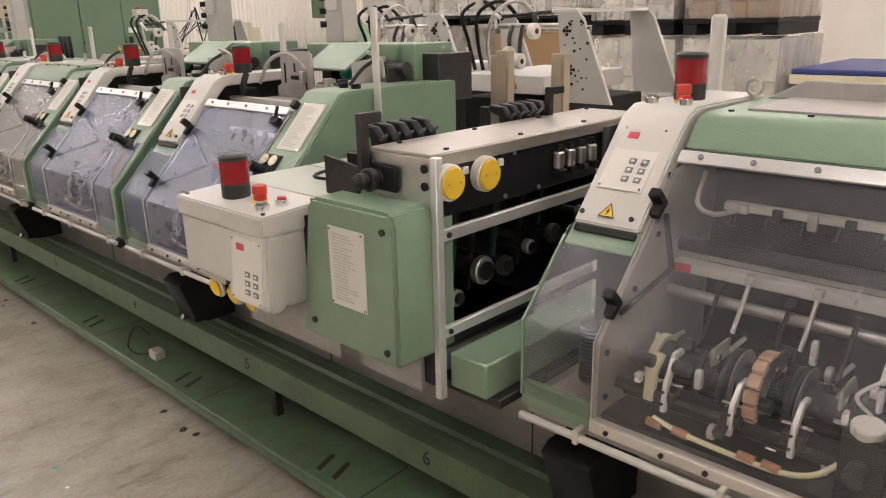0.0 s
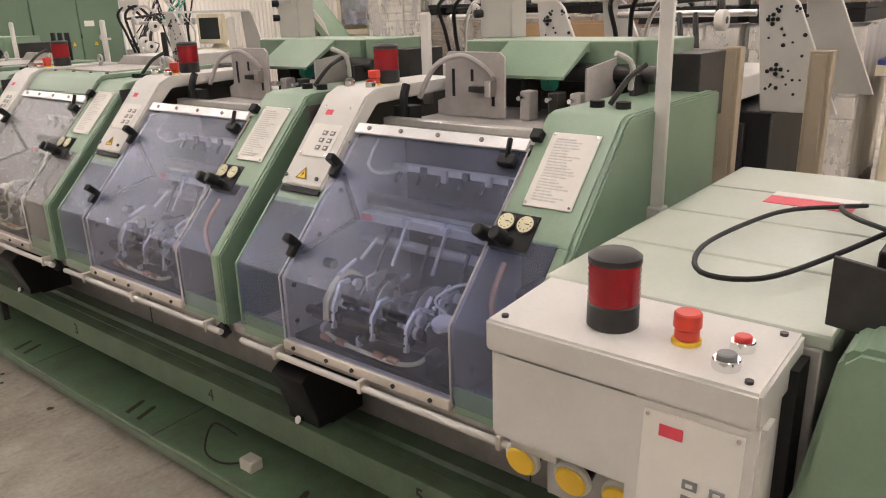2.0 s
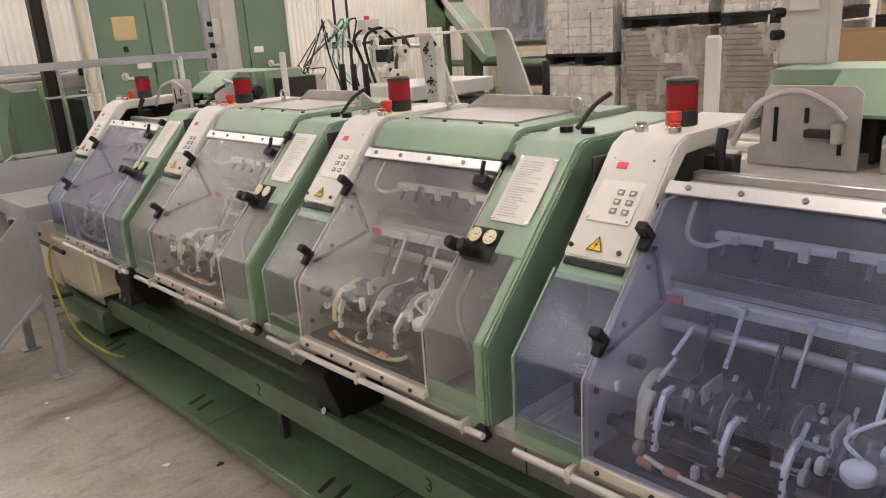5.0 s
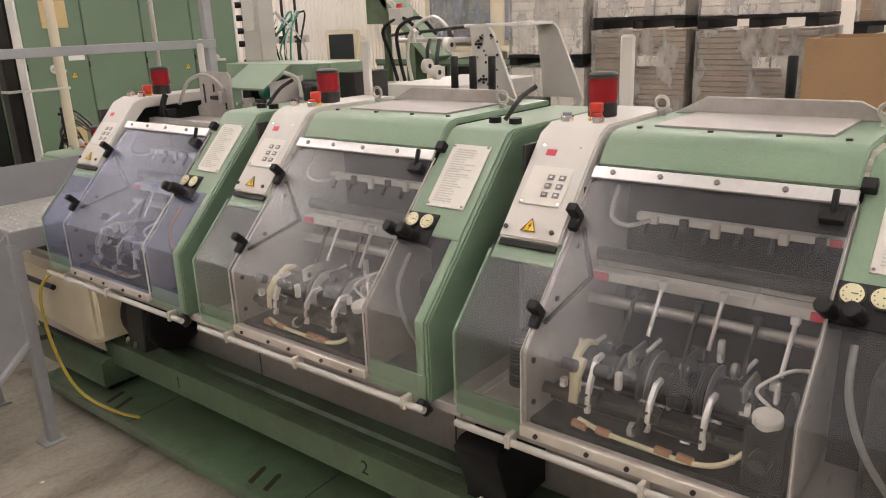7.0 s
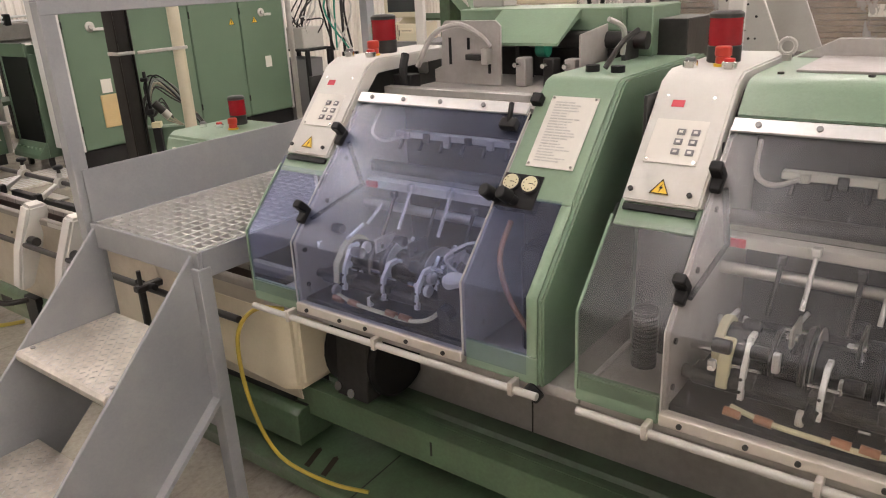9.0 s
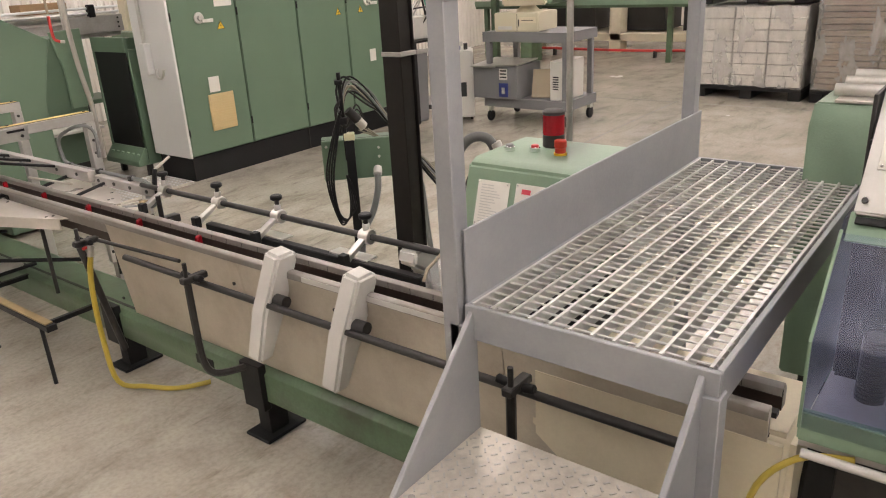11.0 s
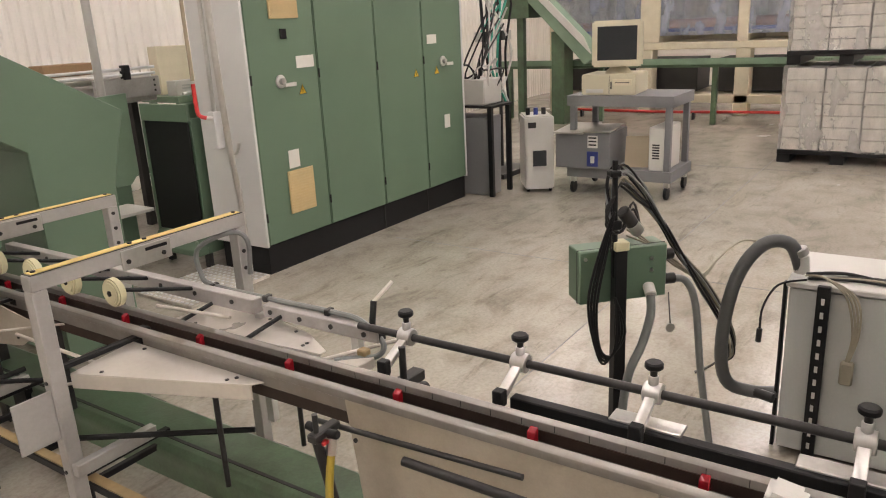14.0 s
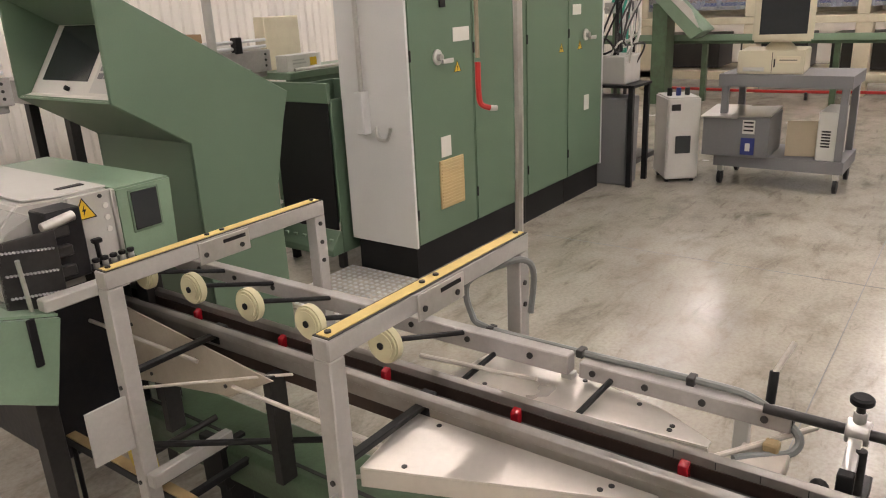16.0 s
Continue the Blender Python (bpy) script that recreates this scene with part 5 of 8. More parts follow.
def pole(name, x, y, r, z1, mat, label, category, square=False):
    p = thing(name, x, y, 0, label, category)
    if square:
        block("shaft", mat, p, -r, r, -r, r, 0, z1, "", 0.004)
        block("base_plate", DARK, p, -r * 1.8, r * 1.8, -r * 1.8, r * 1.8, 0, 0.012)
    else:
        bar("shaft", mat, p, (0, 0, 0), (0, 0, z1), r, "", 20)
        bar("base_flange", mat, p, (0, 0, 0), (0, 0, 0.012), r * 1.5, "", 20)
    return p


CHAR = material("black_painted_steel", (0.014, 0.012, 0.010), 0.45, 0.1, vary=0.3, grain=30, bump=0.08, specular=0.3)
col = pole("building_column", 1.55, 7.66, 0.027, TOP, CHAR, "black painted steel box column", "column", True)
for s in (-0.033, 0.027):
    block("flange", CHAR, col, s, s + 0.006, -0.034, 0.034, 0, TOP - 0.01, "black column flange")
block("strap", STEEL, col, -0.0355, 0.0355, -0.0365, 0.0365, 1.25, 1.263, "bright metal strap")
pp = pole("drop_pipe", 1.80, 7.66, 0.024, TOP, PLASTIC, "cream vertical pipe strapped beside the column", "pipe")
block("pipe_strap", STEEL, pp, -0.2, 0.026, -0.026, -0.022, 1.247, 1.26)
pole("conduit_pole", 2.25, 7.49, 0.012, TOP, STEEL, "thin grey steel conduit pole", "pipe")
pole("conduit_pole", 3.25, 12.9, 0.03, TOP, GREY, "grey steel conduit pole", "pipe")
pole("conduit_pole", 4.9, 12.9, 0.025, TOP, GREY, "grey steel conduit pole", "pipe")


# ---- saddle conveyor ----
def conveyor():
    c = thing("saddle_conveyor", 1.25, 8.8, 0, "long saddle conveyor with cream skirts and red chain pushers", "conveyor")
    L, R = -2.3, 2.3
    solid("green_beam", DEEP, c, lambda bm: prism(bm, [(-0.04, 0.15), (-0.04, 0.255), (-0.02, 0.27), (0.15, 0.27), (0.17, 0.255), (0.17, 0.15)], L, R), "green base beam", 0.003)
    block("beam_groove", DARK, c, 0.0, 0.012, L, R, 0.2702, 0.2722, "", 0)
    block("name_plate", BLACK, c, -0.043, -0.0405, -0.47, -0.37, 0.19, 0.225, "small black plate with white edge", 0)
    def skirt(y0, y1, top, low):
        return lambda bm: prism(bm, [(-0.055, top), (-0.050, top), (-0.005, low), (-0.01, low)], y0, y1)
    solid("skirt", SKIRT, c, skirt(-0.72, 0.05, 0.651, 0.27), "cream perforated skirt sheet", 0.0)
    solid("skirt", SKIRT, c, skirt(-1.70, -0.722, 0.651, 0.272), "cream skirt sheet", 0.0)
    solid("skirt", SKIRT, c, skirt(-2.3, -1.702, 0.651, 0.30), "cream skirt sheet", 0.0)
    screws("skirt_screw", c, [(-0.06, y, z) for y, z in ((0.02, 0.55), (0.02, 0.36), (-0.8, 0.42), (-1.15, 0.60), (-0.70, 0.58))], (-1, 0, 0), 0.006, DARK)
    solid("front_rail", TINDARK, c, lambda bm: prism(bm, [(-0.058, 0.652), (-0.058, 0.672), (-0.052, 0.676), (-0.036, 0.676), (-0.036, 0.612), (-0.046, 0.612), (-0.046, 0.652)], L, R), "worn grey front rail", 0.001)
    block("chain_channel", RUST_AND_SHADE, c, -0.036, 0.047, L, R, 0.57, 0.612, "dark rusty chain channel")
    block("chain", DARK, c, 0.01, 0.03, L, R, 0.612, 0.632, "dark roller chain", 0)
    solid("back_rail", TINDARK, c, lambda bm: prism(bm, [(0.047, 0.60), (0.047, 0.668), (0.060, 0.676), (0.075, 0.66), (0.075, 0.60)], L, R), "grey segmented back rail", 0.001)
    # Added dark strip stands for the shadow in the chain slot.
    block("slot_liner", RUST_AND_SHADE, c, 0.0435, 0.0468, L, R, 0.613, 0.650, "dark strip for the shaded chain slot below the rail", 0)
    for k in range(34):
        y = L + 0.08 * k
        block("rail_gap", DARK, c, 0.0462, 0.050, y, y + 0.0015, 0.651, 0.667, bevel=0)
    for k in range(12):
        y = 7.287 + 0.365 * k - 8.8
        def pusher(bm):
            prism(bm, [(0.012, 0.632), (0.012, 0.660), (0.03, 0.667), (0.03, 0.632)], y - 0.011, y + 0.009)
        solid("chain_pusher", LENS, c, pusher, "red chain pusher", 0.002)
    for y in (8.10, 8.98, 10.5):
        f = block("leg", BLACK, c, -0.03, 0.05, y - 8.8 - 0.03, y - 8.8 + 0.03, 0.0, 0.16, "black steel leg")
        block("foot_plate", BLACK, f, -0.07, 0.10, y - 8.8 - 0.06, y - 8.8 + 0.06, 0, 0.012)
        block("leg_clamp", BLACK, f, -0.06, -0.03, y - 8.8 - 0.05, y - 8.8 + 0.05, 0.12, 0.29)
    bar("side_rod", DARK, c, (-0.12, -2.2, 0.585), (-0.12, -0.17, 0.585), 0.011, "dark side rod")
    bar("side_rod", DARK, c, (-0.105, 0.10, 0.605), (-0.085, -0.45, 0.615), 0.007, "thin dark rod")
    # stand-off clamps with hanging rods
    for y, hook in ((8.185, True), (8.84, False), (7.0, True)):
        y -= 8.8
        k = block("clamp", DARK, c, -0.19, -0.10, y - 0.014, y + 0.014, 0.602, 0.624, "dark steel rod clamp", 0.004)
        for dv in (-0.035, 0.035):
            bar("clamp_knob", BLACK, k, (-0.15, y + dv * 0.5, 0.615), (-0.15, y + dv * 1.4, 0.62), 0.011, "black clamp knob", 12, 0.003)
        bar("clamp_screw", DARK, k, (-0.17, y, 0.60), (-0.17, y, 0.67), 0.007, "")
        if hook:
            hosepipe("hanging_rod", DARK, c, [(-0.17, y, 0.60), (-0.17, y, 0.45), (-0.165, y, 0.33), (-0.15, y - 0.03, 0.285), (-0.08, y - 0.06, 0.275), (-0.03, y - 0.07, 0.275)], 0.012, "dark bent rod")
        else:
            bar("hanging_rod", DARK, c, (-0.17, y, 0.60), (-0.10, y - 0.02, 0.16), 0.013, "dark post")
    # white guard arms
    for y in (7.862, 7.546):
        y -= 8.8
        lean = Matrix.Translation((-0.055, y, 0.735)) @ pose(0, 0, 0, 9, 0, 0)
        g = solid("guard_arm", PALE, c, lambda bm: prism(bm, [(-0.035, 0.0), (0.035, 0.0), (0.045, -0.03), (0.0, -0.17), (-0.06, -0.33), (-0.115, -0.33), (-0.09, -0.17)], -0.032, 0.032, "y", lean), "white moulded guard arm", 0.010, 2)
        bar("arm_bolt", DARK, g, (-0.10, y - 0.055, 0.60), (-0.10, y + 0.035, 0.60), 0.018, "dark bolt", 14)
    g = solid("guard_arm", PALE, c, lambda bm: prism(bm, [(0.20, 0.70), (0.27, 0.70), (0.30, 0.66), (0.32, 0.50), (0.27, 0.50), (0.25, 0.62), (0.19, 0.66)], -1.24, -1.17), "white moulded guard arm", 0.008, 2)
    # rear shaft with clamps and the black bar
    sh = bar("rear_shaft", DARK, c, (0.215, -1.37, 0.71), (0.215, 0.22, 0.71), 0.0105, "long dark shaft")
    block("rail_wear_strip", PALE, c, -0.0585, -0.0572, -1.9, -1.02, 0.655, 0.671, "pale worn strip", 0)
    for y in (8.854, 8.511, 8.182, 7.77):
        y -= 8.8
        def casting(bm):
            rod(bm, (0.215, y - 0.02, 0.71), (0.215, y + 0.02, 0.71), 0.024, 16)
            rod(bm, (0.215, y, 0.71), (0.215, y, 0.752), 0.012, 10)
            prism(bm, [(0.215, 0.72), (0.20, 0.70), (0.12, 0.655), (0.115, 0.675)], y - 0.012, y + 0.012)
        k = solid("shaft_clamp", STEEL, c, casting, "cast metal shaft clamp", 0.002)
        bar("clamp_stem", DARK, k, (0.215, y, 0.75), (0.215, y, 0.77), 0.008)
        bar("clamp_head", BLACK, k, (0.215, y, 0.768), (0.215, y, 0.785), 0.021, "black knurled knob", 12, 0.004)
        block("sensor", BLACK, k, 0.095, 0.12, y - 0.014, y + 0.014, 0.645, 0.685, "black sensor")
    block("hold_down_bar", BLACK, c, 0.135, 0.165, -1.30, -0.30, 0.612, 0.655, "black hold-down bar", 0.003)
    for y in (-0.62, -1.0):
        block("bar_carrier", STEEL, c, 0.15, 0.20, y - 0.08, y + 0.08, 0.652, 0.66, "steel carrier")
        bar("carrier_post", STEEL, c, (0.19, y, 0.40), (0.19, y, 0.65), 0.010)
    # clamp cluster at the shaft's end
    block("cross_slide", DARK, c, 0.10, 0.24, 0.02, 0.06, 0.58, 0.61, "dark cross slide")
    bar("upright_rod", DARK, c, (0.17, 0.04, 0.50), (0.17, 0.04, 0.70), 0.010)
    for v in (-0.03, 0.10):
        bar("thumb_knob", BLACK, c, (0.17, v, 0.60), (0.14, v, 0.605), 0.018, "black thumb knob", 12, 0.003)
    return c


TINDARK = material("worn_rail_steel", (0.30, 0.285, 0.265), 0.36, 0.6, vary=0.15, grain=50, bump=0.05, dirt=(0.2, 0.16, 0.12), dirt_amount=0.5)
SKIRT = material("perforated_cream_sheet", (0.55, 0.50, 0.41), 0.36, 0.3, vary=0.1, grain=160, bump=0.10, dirt=(0.28, 0.22, 0.15), dirt_amount=0.45)
conveyor()


def edge_bar():
    e = thing("upright_bar", 1.53, 1.91, 0, "flat pale upright bar beside the first station", "bar")
    block("bar", PALE, e, -0.004, 0.004, -0.016, 0.016, 1.06, 1.50, "flat pale bar", 0.003)
    block("bar_foot", GREY, e, -0.02, 0.02, -0.02, 0.02, 0.715, 1.06, "grey bar foot", 0.003)


edge_bar()


# ---- delivery end: hold-down frames, wheels, side plates ----
FRAMEGREY = material("frame_grey_paint", (0.40, 0.39, 0.365), 0.42, vary=0.1, grain=90, bump=0.05, dirt=(0.24, 0.21, 0.17), dirt_amount=0.4)


def hold_frame(y, low):
    f = thing("crossbar_stand", 1.28, y, 0, "grey square-tube frame with yellow taped crossbar", "machine frame", "hold-down frames")
    block("crossbar", FRAMEGREY, f, -0.365, 0.375, -0.022, 0.022, 0.885, 0.93, "grey tube crossbar", 0.003)
    block("tape", STRIPE, f, -0.355, 0.362, -0.015, 0.015, 0.9302, 0.934, "worn yellow tape", 0)
    block("tape_edge", DARK, f, -0.36, 0.367, -0.021, 0.021, 0.9301, 0.932, "", 0)
    screws("tape_screw", f, [(x, 0, 0.934) for x in (-0.34, -0.05, 0.0, 0.345)], (0, 0, 1), 0.007, DARK)
    block("leg", FRAMEGREY, f, -0.365, -0.322, -0.022, 0.022, 0.0, 0.885, "grey square-tube leg", 0.003)
    block("leg", FRAMEGREY, f, 0.332, 0.375, -0.022, 0.022, 0.0, 0.885, "grey square-tube leg", 0.003)
    screws("leg_bolt", f, [(-0.367, 0.0, z) for z in (0.62, 0.5, 0.34, 0.12)], (-1, 0, 0), 0.006, DARK)
    screws("leg_bolt", f, [(0.35, -0.022, z) for z in (0.86, 0.80, 0.74)], (0, -1, 0), 0.007, DARK)
    block("foot", DARK, f, -0.40, -0.28, -0.05, 0.05, 0, 0.012)
    block("foot", DARK, f, 0.30, 0.42, -0.05, 0.05, 0, 0.012)
    block("leg_plate", FRAMEGREY, f, -0.475, -0.366, -0.010, -0.004, 0.45, 0.60, "grey clamp plate", 0.001)
    for z in (0.64, 0.30):
        block("arm", BLACK, f, -0.32, -0.03, -0.011, 0.011, z, z + 0.014, "black cross arm", 0.002, pose(0, 0, 0, 0, 0, 0))
    block("slotted_plate", STEEL, f, -0.10, 0.07, -0.027, -0.022, 0.865, 0.925, "steel adjusting plate", 0.001)
    block("plate_slot", BLACK, f, -0.02, 0.055, -0.0285, -0.027, 0.905, 0.915, bevel=0)
    screws("plate_bolt", f, [(-0.08, -0.027, 0.89), (0.04, -0.027, 0.885)], (0, -1, 0), 0.007, DARK)
    bar("gate_rod", TIN, f, (-0.30, 0.03, 0.58), (-0.06, -0.30, 0.60), 0.0045, "bright thin rod", 8)
    bar("gate_rod", BLACK, f, (-0.30, 0.05, 0.40), (0.02, -0.36, 0.38), 0.009, "black thin rod", 8)
    block("rod_clamp", BLACK, f, -0.08, -0.04, -0.02, 0.02, 0.62, 0.67, "black clamp", 0.004)
    block("tube_stub", FRAMEGREY, f, -0.36, -0.10, -0.05, -0.02, 0.33, 0.37, "grey tube stub", 0.003)
    return f


fr = hold_frame(9.68, 0)
copy_thing(fr, pose(1.28, 10.41, 0))


def wheel_row():
    w = thing("nylon_wheel_rail", 1.22, 10.2, 0, "row of ivory nylon hold-down wheels on a rail", "wheel row")
    block("wheel_rail", BEAM, w, 0.245, 0.283, -0.75, 0.75, 0.662, 0.712, "grey square wheel rail", 0.003)
    screws("rail_bolt", w, [(0.245, -0.65 + 0.18 * k, 0.69) for k in range(8)], (-1, 0, 0), 0.008, DARK)
    for y in (10.728, 10.497, 10.258, 10.032, 9.792):
        y -= 10.2
        bm = bmesh.new()
        rod(bm, (-0.012, y, 0.765), (0.016, y, 0.765), 0.046, 28)
        wh = part("wheel", bm, NYLON, w, "ivory nylon wheel", 0.005, 2)
        bar("wheel_groove", NYLON, wh, (-0.0145, y, 0.765), (-0.0122, y, 0.765), 0.033, "", 24)
        bar("axle", BLACK, wh, (-0.018, y, 0.765), (0.03, y, 0.765), 0.009, "dark axle", 12)
        bar("hanger", BLACK, w, (0.022, y, 0.765), (0.26, y - 0.05, 0.70), 0.007, "black swing arm", 8)


wheel_row()


STRIPE2 = material("worn_tan_strip", (0.34, 0.25, 0.12), 0.6, vary=0.25, grain=40, bump=0.05)


def rear_tube():
    t = thing("rear_guide_tube", 1.5, 9.95, 0, "grey square guide tube with grey conduit", "guide tube")
    block("tube", BEAM, t, -0.019, 0.019, -0.98, -0.52, 0.655, 0.695, "grey square tube", 0.003)
    solid("tube_mouth", BLACK, t, lambda bm: [box(bm, -0.014, 0.014, -0.9815, -0.98, 0.66, 0.69)] and None)
    screws("tube_bolt", t, [(-0.019, -0.93 + 0.125 * k, 0.676) for k in range(4)], (-1, 0, 0), 0.008, DARK)
    hosepipe("conduit", CONDUIT, t, [(0.13, -0.31, 0.72), (0.13, -0.32, 0.83), (0.10, -0.31, 0.875), (0.05, -0.27, 0.87), (0.02, -0.19, 0.82), (0.015, -0.20, 0.74), (0.015, -0.25, 0.708), (0.015, -0.5, 0.704), (0.015, -0.8, 0.706), (0.01, -0.90, 0.70), (-0.01, -0.99, 0.66), (-0.04, -0.99, 0.63), (-0.09, -0.93, 0.63), (-0.12, -0.90, 0.63)], 0.0085, "grey conduit")
    for v in (-0.27, -0.52, -0.78):
        block("conduit_clip", DARK, t, 0.0, 0.03, v, v + 0.018, 0.695, 0.715)
    for v in (-0.6, -0.3):
        bar("strut", BLACK, t, (-0.20, v + 0.03, 0.63), (-0.019, v, 0.67), 0.007, "black strut", 8)
    for v in (-0.9, -0.5):
        block("post", PALE, t, -0.012, 0.015, v, v + 0.03, 0.27, 0.655, "grey post")
    sensor = block("sensor_box", TIN, t, -0.13, -0.05, -0.99, -0.90, 0.60, 0.632, "grey sensor bracket", 0.003)
    block("sensor_head", STRIPE2, sensor, -0.07, -0.04, -0.97, -0.94, 0.632, 0.652, "dull brass fitting", 0.004)
    bar("sensor_rod", TIN, t, (-0.16, -0.84, 0.625), (0.03, -1.02, 0.66), 0.006, "steel rod", 8)
    bar("clamp_rod", BLACK, t, (0.02, -0.93, 0.69), (0.035, -0.93, 0.76), 0.010, "black clamp rod", 10, 0.002)
    bar("clamp_handle", TIN, t, (0.03, -0.93, 0.755), (0.10, -0.95, 0.80), 0.006, "steel clamp handle", 8)
    bar("paper_rod", TIN, t, (-0.13, -0.14, 0.665), (-0.09, -0.45, 0.665), 0.006, "bent bright rod", 8)


rear_tube()


def side_sheet(name, pts, z, drop, axis_x, label):
    s = thing(name, 0, 0, 0, label, "guide plate", "guide plates")
    bm = bmesh.new()
    prism(bm, pts, z - 0.004, z, "z")
    p = part("plate", bm, ALUPLATE, s, "bare aluminium plate", 0.001)
    bm = bmesh.new()
    a, b = pts[0], pts[1]
    c = ((a[0] + b[0]) / 2, (a[1] + b[1]) / 2)
    prism(bm, [(a[0], a[1]), (b[0], b[1]), (b[0] + 0.004, b[1]), (a[0] + 0.004, a[1])], z - drop, z - 0.004, "z")
    part("folded_edge", bm, ALUPLATE, s, "folded edge", 0.0)
    cx, cy = sum(q[0] for q in pts) / len(pts), sum(q[1] for q in pts) / len(pts)
    screws("plate_screw", p, [(cx + (q[0] - cx) * 0.7, cy + (q[1] - cy) * 0.7, z) for q in pts], (0, 0, 1), 0.006, DARK, 0.002)
    for q in pts[1:2]:
        bar("stand", DARK, s, (cx + (q[0] - cx) * 0.5, cy + (q[1] - cy) * 0.5, 0.27 if 1.21 < cx < 1.42 else 0.29), (cx + (q[0] - cx) * 0.5, cy + (q[1] - cy) * 0.5, z - 0.004), 0.008)
    return s


ALUPLATE = material("bare_aluminium_plate", (0.72, 0.68, 0.62), 0.30, 0.55, vary=0.07, grain=70, bump=0.03, dirt=(0.42, 0.37, 0.3), dirt_amount=0.3)
side_sheet("guide_plate", [(0.97, 9.66), (1.165, 9.15), (1.195, 9.13), (1.195, 9.70)], 0.63, 0.045, 0, "bare aluminium guide plate beside the chain")
side_sheet("guide_plate", [(1.335, 9.72), (1.38, 9.10), (1.405, 9.10), (1.475, 9.23), (1.525, 9.44), (1.54, 9.69)], 0.64, 0.03, 0, "bare aluminium guide plate beside the chain")


def far_skirt():
    s = thing("delivery_skirt", 1.16, 10.35, 0, "tan sheet-metal triangular skirt below the chain", "machine cover")
    solid("sheet", SKIRT, s, lambda bm: prism(bm, [(-0.22, 0.60), (0.42, 0.675), (0.86, 0.62), (0.86, 0.44), (0.47, 0.42), (0.34, 0.44), (-0.03, 0.50)], 0.0, 0.005, "x"), "tan triangular sheet", 0.001)
    screws("sheet_screw", s, [(0, v, z) for v, z in ((0.4, 0.62), (0.1, 0.58), (0.34, 0.47), (-0.02, 0.53))], (-1, 0, 0), 0.006, DARK)
    bar("support_rod", TIN, s, (-0.05, 0.62, 0.62), (-0.03, 0.05, 0.60), 0.006, "bright rod", 8)
    bar("support_rod", TIN, s, (-0.05, -0.12, 0.58), (-0.03, -0.62, 0.56), 0.006, "bright rod", 8)
    for v in (0.3, -0.2):
        block("mount", DARK, s, 0.005, 0.06, v, v + 0.03, 0.27, 0.6)


far_skirt()


def tan_rail():
    t = thing("kick_rail", 0.98, 10.0, 0, "low black kick rail with worn tan strip", "kick rail")
    block("angle", BLACK, t, -0.02, 0.02, -1.0, 1.0, 0.26, 0.285, "black angle bar")
    block("strip", STRIPE2, t, -0.015, 0.015, -0.98, 0.98, 0.285, 0.29, "worn tan strip", 0)
    for v in (-0.9, -0.3, 0.35, 0.9):
        block("cross_bar", BLACK, t, 0.02, 0.26, v, v + 0.02, 0.24, 0.26)
        bar("rail_leg", BLACK, t, (0.0, v, 0.0), (0.0, v, 0.26), 0.008)


tan_rail()


def hose_on_skirt():
    h = thing("yellow_air_hose", 1.10, 8.80, 0, "yellow air hose hanging to the floor", "hose")
    hosepipe("hose", HOSE, h, [(0.0, 0.02, 0.56), (-0.02, 0.02, 0.45), (-0.03, 0.01, 0.25), (-0.02, -0.01, 0.06), (0.06, -0.06, 0.012), (0.12, -0.18, 0.012), (0.22, -0.25, 0.012)], 0.010, "yellow hose")
    bar("coupling", STEEL, h, (0.0, 0.02, 0.56), (0.01, 0.02, 0.60), 0.012, "metal coupling")
    block("valve_lever", RED, h, -0.02, 0.0, 0.02, 0.05, 0.59, 0.60, "red valve lever")
    g = thing("yellow_air_hose", 1.08, 6.40, 0, "yellow air hose looping down from the last station", "hose")
    hosepipe("hose", HOSE, g, [(0.0, -0.06, 0.70), (-0.03, 0.02, 0.69), (-0.05, 0.08, 0.60), (-0.04, 0.08, 0.40), (0.0, 0.04, 0.22), (0.06, -0.08, 0.14), (0.10, -0.20, 0.13)], 0.006, "yellow hose")


hose_on_skirt()


def cream_hopper():
    c = thing("cream_hopper", 1.2, 6.75, 0, "cream rounded sheet-metal hopper under the crossing", "machine cover")
    solid("shell", CREAM, c, lambda bm: prism(bm, [(-0.30, 0.62), (0.28, 0.62), (0.28, 0.42), (0.2, 0.36), (-0.2, 0.33), (-0.30, 0.36)], 0.0, 0.25, "x"), "cream rounded shell", 0.02, 3)
    block("stand", BLACK, c, 0.05, 0.2, -0.2, 0.2, 0.0, 0.36, "black stand")
    bar("drive", BLACK, c, (0.22, -0.5, 0.44), (0.22, -0.30, 0.44), 0.13, "black drive motor", 24, 0.01)
    solid("drive_bracket", DARK, c, lambda bm: prism(bm, [(0.08, 0.335), (0.10, 0.60), (0.28, 0.60), (0.28, 0.335)], -0.48, -0.36), "dark bracket", 0.004)
    screws("bracket_bolt", c, [(0.09, -0.42, 0.35), (0.09, -0.37, 0.36)], (-1, 0, 0.4), 0.014, CHROME, 0.016)


cream_hopper()


CABLETAN = material("dusty_tan_cable", (0.30, 0.27, 0.20), 0.55, vary=0.12, bump=0.02)
DUCT = material("dark_grey_duct", (0.085, 0.088, 0.085), 0.5, vary=0.12, grain=90, bump=0.08)


